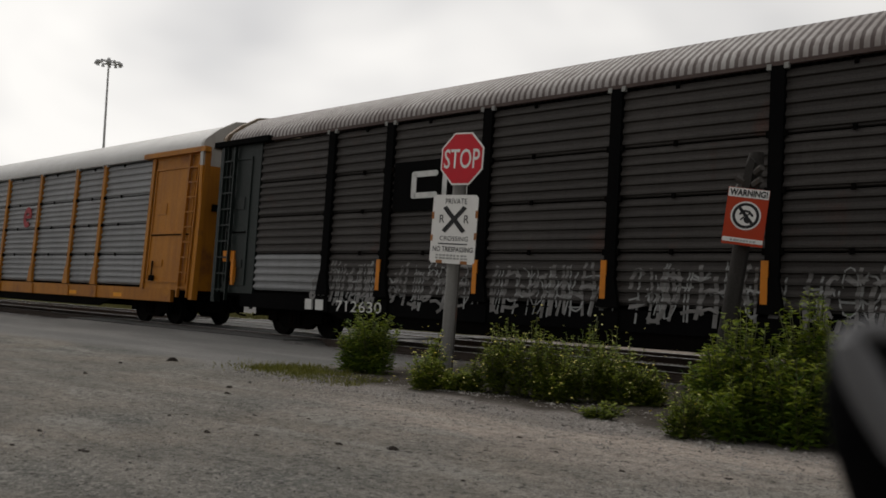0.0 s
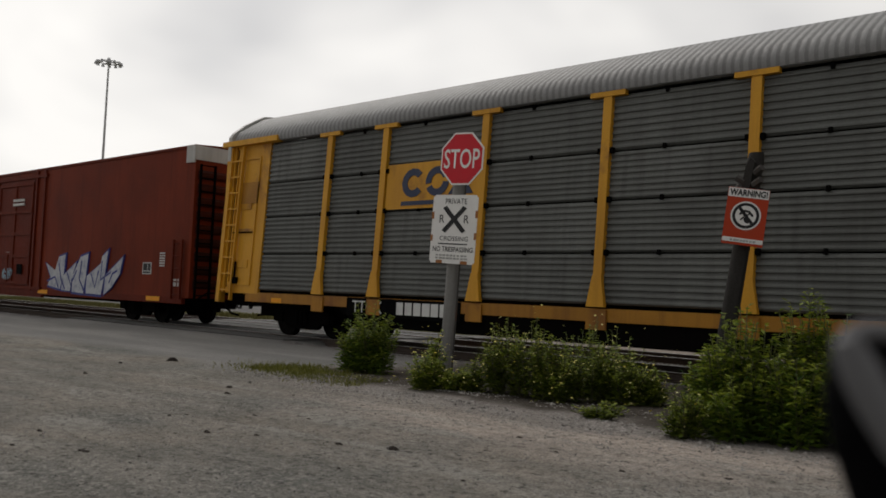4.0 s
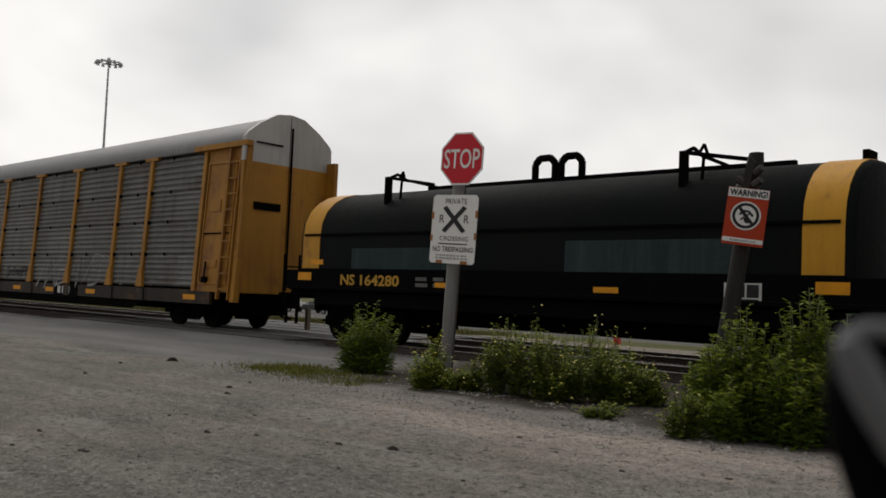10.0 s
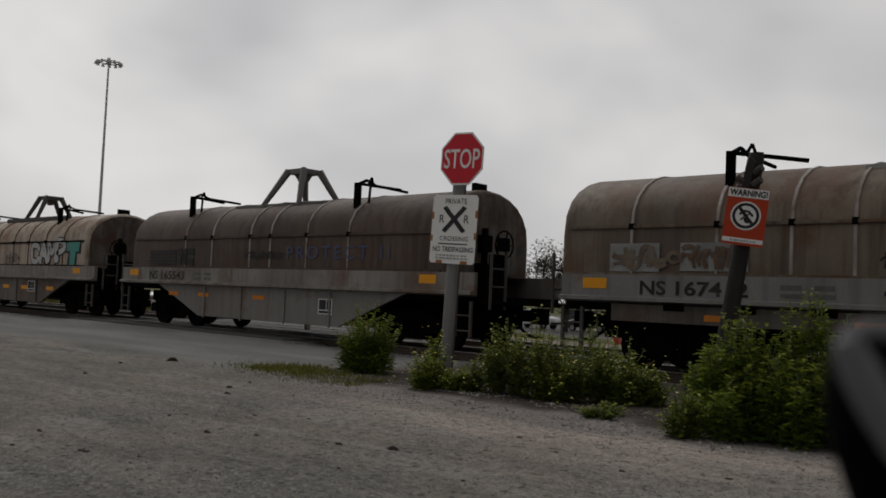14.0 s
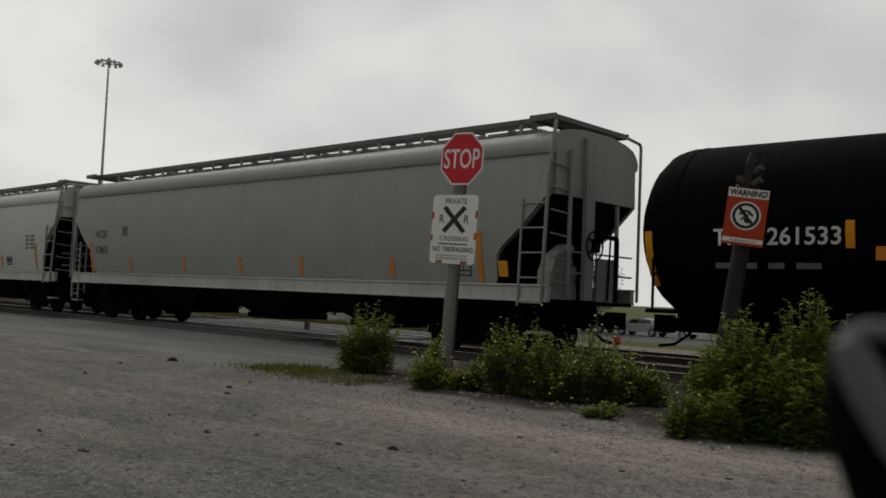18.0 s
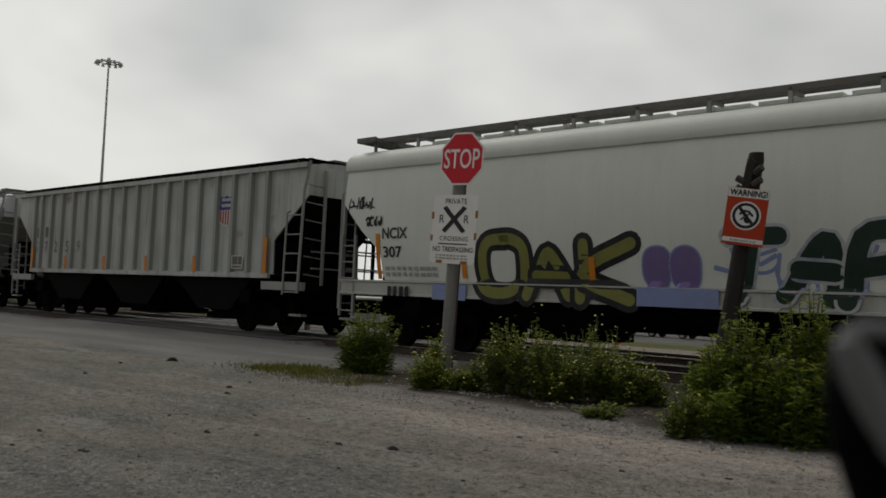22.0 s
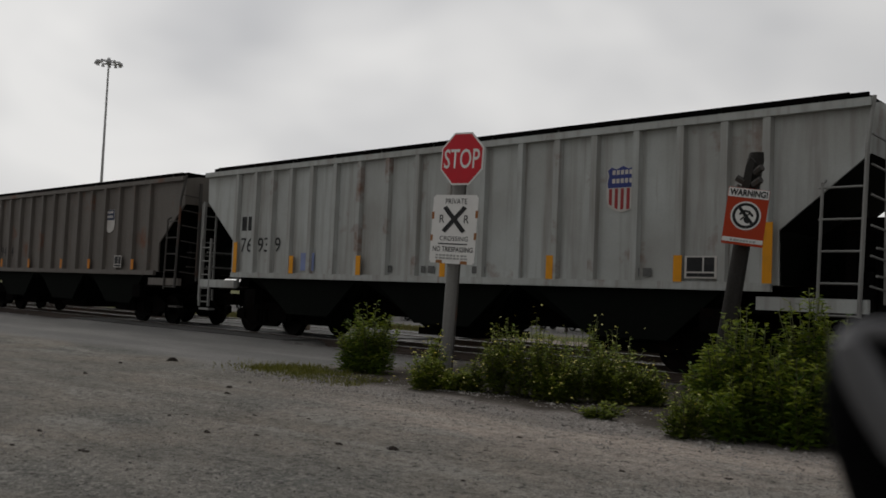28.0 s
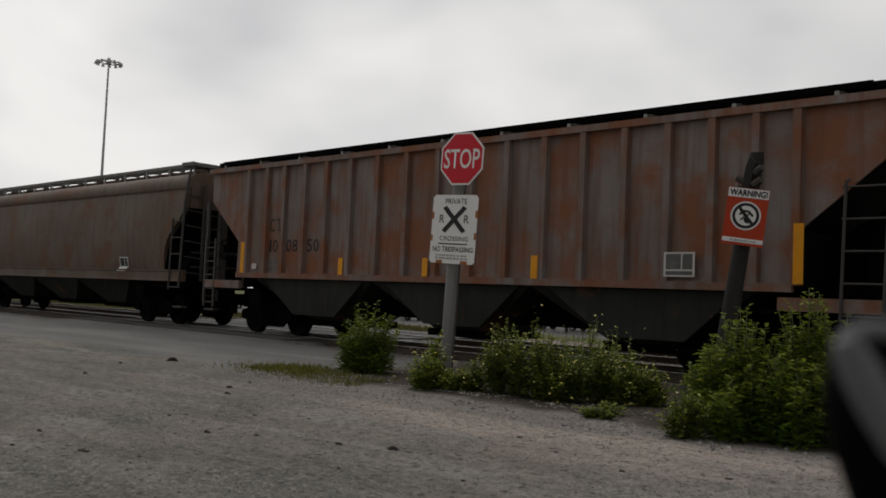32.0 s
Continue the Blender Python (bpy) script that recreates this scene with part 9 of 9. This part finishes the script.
def vehicle(at, turn, paint, label, form="sedan"):
    ob = thing("parked_car" if form != "van" else "parked_van", label, "car" if form != "van" else "van", Matrix.Translation(at) @ Matrix.Rotation(radians(turn), 4, "Z"), "parked vehicles")
    dims = {"sedan": (4.6, 0.55, 0.98, 1.45, (0.95, 1.7, 3.3, 4.2)), "suv": (4.6, 0.62, 1.1, 1.75, (1.0, 1.6, 4.0, 4.5)), "pickup": (5.4, 0.65, 1.15, 1.8, (1.5, 2.1, 3.3, 3.6)), "van": (5.6, 0.6, 1.25, 2.3, (0.6, 1.3, 5.3, 5.58))}
    L, zb, zw, zr, (a, b, c, d) = dims[form]
    x0 = -L / 2
    body = [(x0 + 0.05, zb - 0.2), (x0, zb), (x0 + 0.04, zw - 0.28), (x0 + 0.25, zw - 0.12), (x0 + a, zw), (x0 + d, zw), (x0 + L - 0.08, zw - 0.06), (x0 + L, zw - 0.25), (x0 + L, zb), (x0 + L - 0.05, zb - 0.2)]
    rings = []
    for y, k in ((-0.92, 0.0), (-0.86, 0.05), (0.86, 0.05), (0.92, 0.0)):
        rings.append([(p[0] * (0.99 if abs(y) > 0.9 else 1.0), y, p[1] + (k if p[1] > zw - 0.2 else 0)) for p in body])
    part("body", Shape().loft(rings), paint, ob, "", None, 35)
    cab = [[(x0 + a, y, zw - 0.02), (x0 + b, y * 0.84, zr - 0.05), (x0 + (b + c) / 2, y * 0.83, zr), (x0 + c, y * 0.84, zr - 0.05), (x0 + d, y, zw - 0.02)] for y in (-0.86, 0.86)]
    part("cabin", Shape().loft(cab), paint, ob)
    for sg in (-1, 1):
        y = 0.875 * sg
        yt = 0.76 * sg
        g = Shape()
        xm = x0 + (b + c) / 2
        for xa, xb in ((x0 + b - 0.15, xm - 0.05), (xm + 0.05, x0 + c + 0.1)):
            if form == "van" and xa > xm:
                continue
            v = [(xa - 0.12 if xa < xm else xa, y, zw + 0.04), (xb + (0.12 if xb > xm else 0), y, zw + 0.04), (xb, yt, zr - 0.12), (xa + 0.2 if xa < xm else xa, yt, zr - 0.12)]
            g.loft([v, [(p[0], p[1] + 0.02 * sg, p[2]) for p in v]])
        part("side_window", g, M_GLASS, ob)
    for xa, xb in ((a, b), (d, c)):
        v = [(x0 + xa, -0.72, zw + 0.03), (x0 + xa, 0.72, zw + 0.03), (x0 + xb, 0.62, zr - 0.08), (x0 + xb, -0.62, zr - 0.08)]
        e = -0.03 if xa < xb else 0.03
        part("windscreen", Shape().loft([v, [(p[0] + e, p[1], p[2] + 0.02) for p in v]]), M_GLASS, ob)
    for x in (x0 + 0.85, x0 + L - 0.95):
        for sg in (-1, 1):
            w = part("wheel", Shape().rod((x, 0.7 * sg, 0.33), (x, 0.93 * sg, 0.33), 0.33, 16), M_TYRE, ob)
            part("rim", Shape().rod((x, 0.9 * sg, 0.33), (x, 0.945 * sg, 0.33), 0.21, 12), M_RIM, w)
    for sg in (-1, 1):
        part("tail_lamp", Shape().box(x0 + L - 0.06, 0.6 * sg - 0.18, zw - 0.3, x0 + L + 0.015, 0.6 * sg + 0.18, zw - 0.14), M_TAIL, ob)
        part("head_lamp", Shape().box(x0 - 0.015, 0.6 * sg - 0.2, zw - 0.4, x0 + 0.06, 0.6 * sg + 0.2, zw - 0.26), M_HEAD, ob)
    part("bumper", Shape().box(x0 - 0.04, -0.85, zb - 0.18, x0 + 0.1, 0.85, zb + 0.02).box(x0 + L - 0.1, -0.85, zb - 0.18, x0 + L + 0.04, 0.85, zb + 0.02), M_TYRE, ob)


def build_beyond():
    white, silver, dark, red = (plain("vehicle_white", (0.62, 0.62, 0.62), 0.35), plain("vehicle_silver", (0.32, 0.33, 0.34), 0.35, 0.3), plain("vehicle_dark", (0.03, 0.033, 0.038), 0.35), plain("vehicle_red", (0.3, 0.025, 0.025), 0.4))
    z = GROUND
    for x, y, turn, paint, label, form in (
            (-35.5, 31.0, 178, white, "white sedan parked in the lot", "sedan"), (-41.5, 31.5, 4, white, "white pickup truck parked in the lot", "pickup"), (-29.5, 30.6, 0, silver, "silver car parked in the lot", "sedan"),
            (-23.4, 31.2, 183, white, "white sport utility car parked in the lot", "suv"), (-18.0, 31.0, 0, silver, "silver sedan parked in the lot", "sedan"), (-49.5, 31.8, 180, white, "white car parked in the lot", "suv"),
            (-58.0, 32.0, 2, silver, "silver sedan parked in the lot", "sedan"), (-66.5, 33.0, 180, dark, "dark sedan parked in the lot", "sedan"), (-12.2, 31.3, 182, white, "white sedan parked in the lot", "sedan"),
            (-19.8, 38.5, 0, red, "red sport utility car parked in the lot", "suv"), (-26.0, 39.0, 178, dark, "dark sport utility car parked in the lot", "suv"), (-46.0, 40.0, 0, dark, "dark sedan parked in the lot", "sedan"), (-54.0, 41.0, 183, white, "white van parked in the lot", "van"), (-32.5, 31.2, 4, silver, "silver sport utility car parked in the lot", "suv"), (-38.4, 31.6, 182, dark, "dark sedan parked in the lot", "sedan"), (-45.6, 31.2, 0, white, "white car parked in the lot", "suv"), (-26.2, 31.0, 178, white, "white sedan parked in the lot", "sedan"), (-20.6, 31.4, 0, dark, "dark car parked in the lot", "sedan"), (-15.2, 31.0, 180, white, "white van parked in the lot", "van"), (-14.0, 39.0, 0, white, "white van parked in the lot", "van")):
        vehicle((x * 2.1, y * 2.1, z - 1.3), turn, paint, label, form)
    # small white gabled shed
    ob = thing("storage_shed", "white gabled storage shed far beyond the tracks", "shed", Matrix.Translation((-66.0, 61.0, z - 1.3)) @ Matrix.Rotation(radians(40), 4, "Z"))
    part("wall", Shape().box(-3, -2, 0, 3, 2, 2.1), M_WHITE_DIRTY, ob)
    part("roof", Shape().prism([(-2.3, 2.0), (0, 3.3), (2.3, 2.0), (2.3, 2.12), (0, 3.44), (-2.3, 2.12)], -3.2, 3.2, "x"), M_ROOF_WHITE, ob)
    part("door", Shape().box(-1.0, -2.05, 0, 1.0, -1.98, 1.9), M_SPRAY_GREY, ob)
    # open shelter far to the side
    ob = thing("open_shelter", "dark roofed open shelter far beyond the tracks", "shelter", (-24.5, 92.0, z - 1.3))
    part("roof", Shape().prism([(-3, 2.5), (0, 3.0), (3, 2.5), (3, 2.7), (0, 3.25), (-3, 2.7)], 0, 14, "x"), M_UNDER, ob)
    for x in (0.4, 5, 9.5, 13.6):
        for y in (-2.8, 2.8):
            part("post", Shape().box(x - 0.1, y - 0.1, 0, x + 0.1, y + 0.1, 2.6), M_LADDER_DARK, ob)
    # marker post by the crossing
    ob = thing("marker_post", "short weathered wooden marker post beside the tracks", "post", (-20.9, 16.72, GROUND))
    part("stake", Shape().prism([(-0.06, -0.06), (0.06, -0.06), (0.06, 0.06), (-0.06, 0.06)], -0.1, 0.72, "z"), painted("stake_wood", (0.17, 0.13, 0.09), (0.09, 0.07, 0.05), 0.5, 0.5), ob)
    for at, height, seed in (((-45.8, 62.0), 8.0, 1), ((-43.2, 62.0), 6.6, 2), ((-41.6, 63.0), 5.8, 3)):
        tree((at[0], at[1], z - 1.3), height, seed)
    # gabled canopy tent among the vehicles
    ob = thing("canopy_tent", "white gabled canopy tent in the vehicle lot", "tent", Matrix.Translation((-84.2, 72.0, z - 1.3)) @ Matrix.Rotation(radians(55), 4, "Z"))
    part("canopy", Shape().prism([(-1.6, 1.75), (-1.6, 2.0), (0, 3.0), (1.6, 2.0), (1.6, 1.75)], -1.9, 1.9, "x"), M_ROOF_WHITE, ob)
    for x in (-1.8, 1.8):
        for y in (-1.5, 1.5):
            part("pole", Shape().rod((x, y, -0.05), (x, y, 1.9), 0.04), M_LADDER, ob)
    ob = thing("utility_box", "small red utility box on the gravel beyond the tracks", "utility box", (-14.5, 23.5, GROUND))
    part("case", Shape().prism([(-0.09, -0.07), (0.09, -0.07), (0.09, 0.07), (-0.09, 0.07)], 0, 0.2, "z"), plain("utility_red", (0.5, 0.04, 0.03), 0.5), ob)
    part("lid", Shape().box(-0.1, -0.08, 0.2, 0.1, 0.08, 0.23), plain("utility_red_lid", (0.42, 0.03, 0.025), 0.5), ob)


# ---- thing close to the camera ----
def build_handle():
    """A black grip shape a little off to the side of the lens; the grey band on it stands for a highlight, the upright
    is added.
    """
    axis = Matrix(VIEW)

    def spot(px, py, d):
        half = math.tan(radians(52.85) / 2)
        return axis @ Vector(((2 * px / 1568 - 1) * half * d, (882 - 2 * py) / 1568 * half * d, -d))

    rubber = painted("black_rubber", (0.003, 0.003, 0.0035), (0.005, 0.005, 0.005), 0.3, 0.2, 0.0, rough=0.8, spec=0.05)
    # grey colour of the band that imitates light on the black shape
    lever = plain("grey_highlight_band", (0.14, 0.14, 0.148), 0.6)
    d = 0.55
    foot = spot(1600, 900, d)
    ob = thing("handlebar_stand", "black grip shape with a grey highlight band on an added upright", "handlebar", (foot.x, foot.y, GROUND))
    o = Vector((foot.x, foot.y, GROUND))
    rings = []
    right, up = axis.to_3x3() @ Vector((1, 0, 0)), axis.to_3x3() @ Vector((0, 1, 0))
    back = axis.to_3x3() @ Vector((0, 0, 1))
    u = d / 1512.0
    for py, cx, hw in ((576, 1548, 30), (590, 1540, 52), (640, 1536, 66), (710, 1536, 74), (790, 1548, 74), (850, 1568, 74), (930, 1600, 78), (990, 1625, 70)):
        c = spot(cx, py, d) - o
        rings.append([tuple(c + right * (hw * u * math.cos(a)) - back * (hw * u * 0.7 * math.sin(a))) for a in [2 * math.pi * i / 14 for i in range(14)]])
    part("grip", Shape().loft(rings), rubber, ob, "", None, 50)
    pts = [spot(px, py, d - 0.045) - o for px, py in ((1496, 600), (1507, 628), (1523, 662), (1543, 702), (1566, 742), (1592, 785), (1625, 830), (1660, 880))]
    s = Shape()
    rings = []
    for i, c in enumerate(pts):
        t = (pts[min(i + 1, len(pts) - 1)] - pts[max(i - 1, 0)]).normalized()
        side = t.cross(back).normalized()
        w = (0.007, 0.0105, 0.012, 0.012, 0.0115, 0.011, 0.01, 0.009)[i]
        rings.append([tuple(c + side * (w * math.cos(a)) + back * (0.006 * math.sin(a))) for a in [2 * math.pi * k / 10 for k in range(10)]])
    part("lever", s.loft(rings), lever, ob, "", None, 50)
    cap = [spot(px, py, d - 0.04) - o for px, py in ((1496, 604), (1515, 590), (1545, 584), (1585, 586))]
    part("lever_clamp", Shape().line([tuple(p) for p in cap], 0.006, 10), lever, ob, "", None, 50)
    part("upright", Shape().rod((0.0, 0.0, -0.02), tuple(spot(1640, 1010, d) - o), 0.016, 10), M_BLACK, ob)
    part("foot_plate", Shape().rod((0, 0, -0.02), (0, 0, 0.03), 0.12, 16), M_BLACK, ob)


build_ground()
build_gravel()
build_tracks()
build_stop_sign()
build_warning_sign()
build_mast()
build_handle()
build_autoracks()
build_boxcar()
build_coil_cars()
build_tank_car()
build_hoppers()
build_beyond()
build_plants()


def motions():
    for car, u in MOVING:
        walk(car, [(t, pose(u + run_of_train(t), TRACK, 0)) for t in range(0, 33, 2)])


motions()
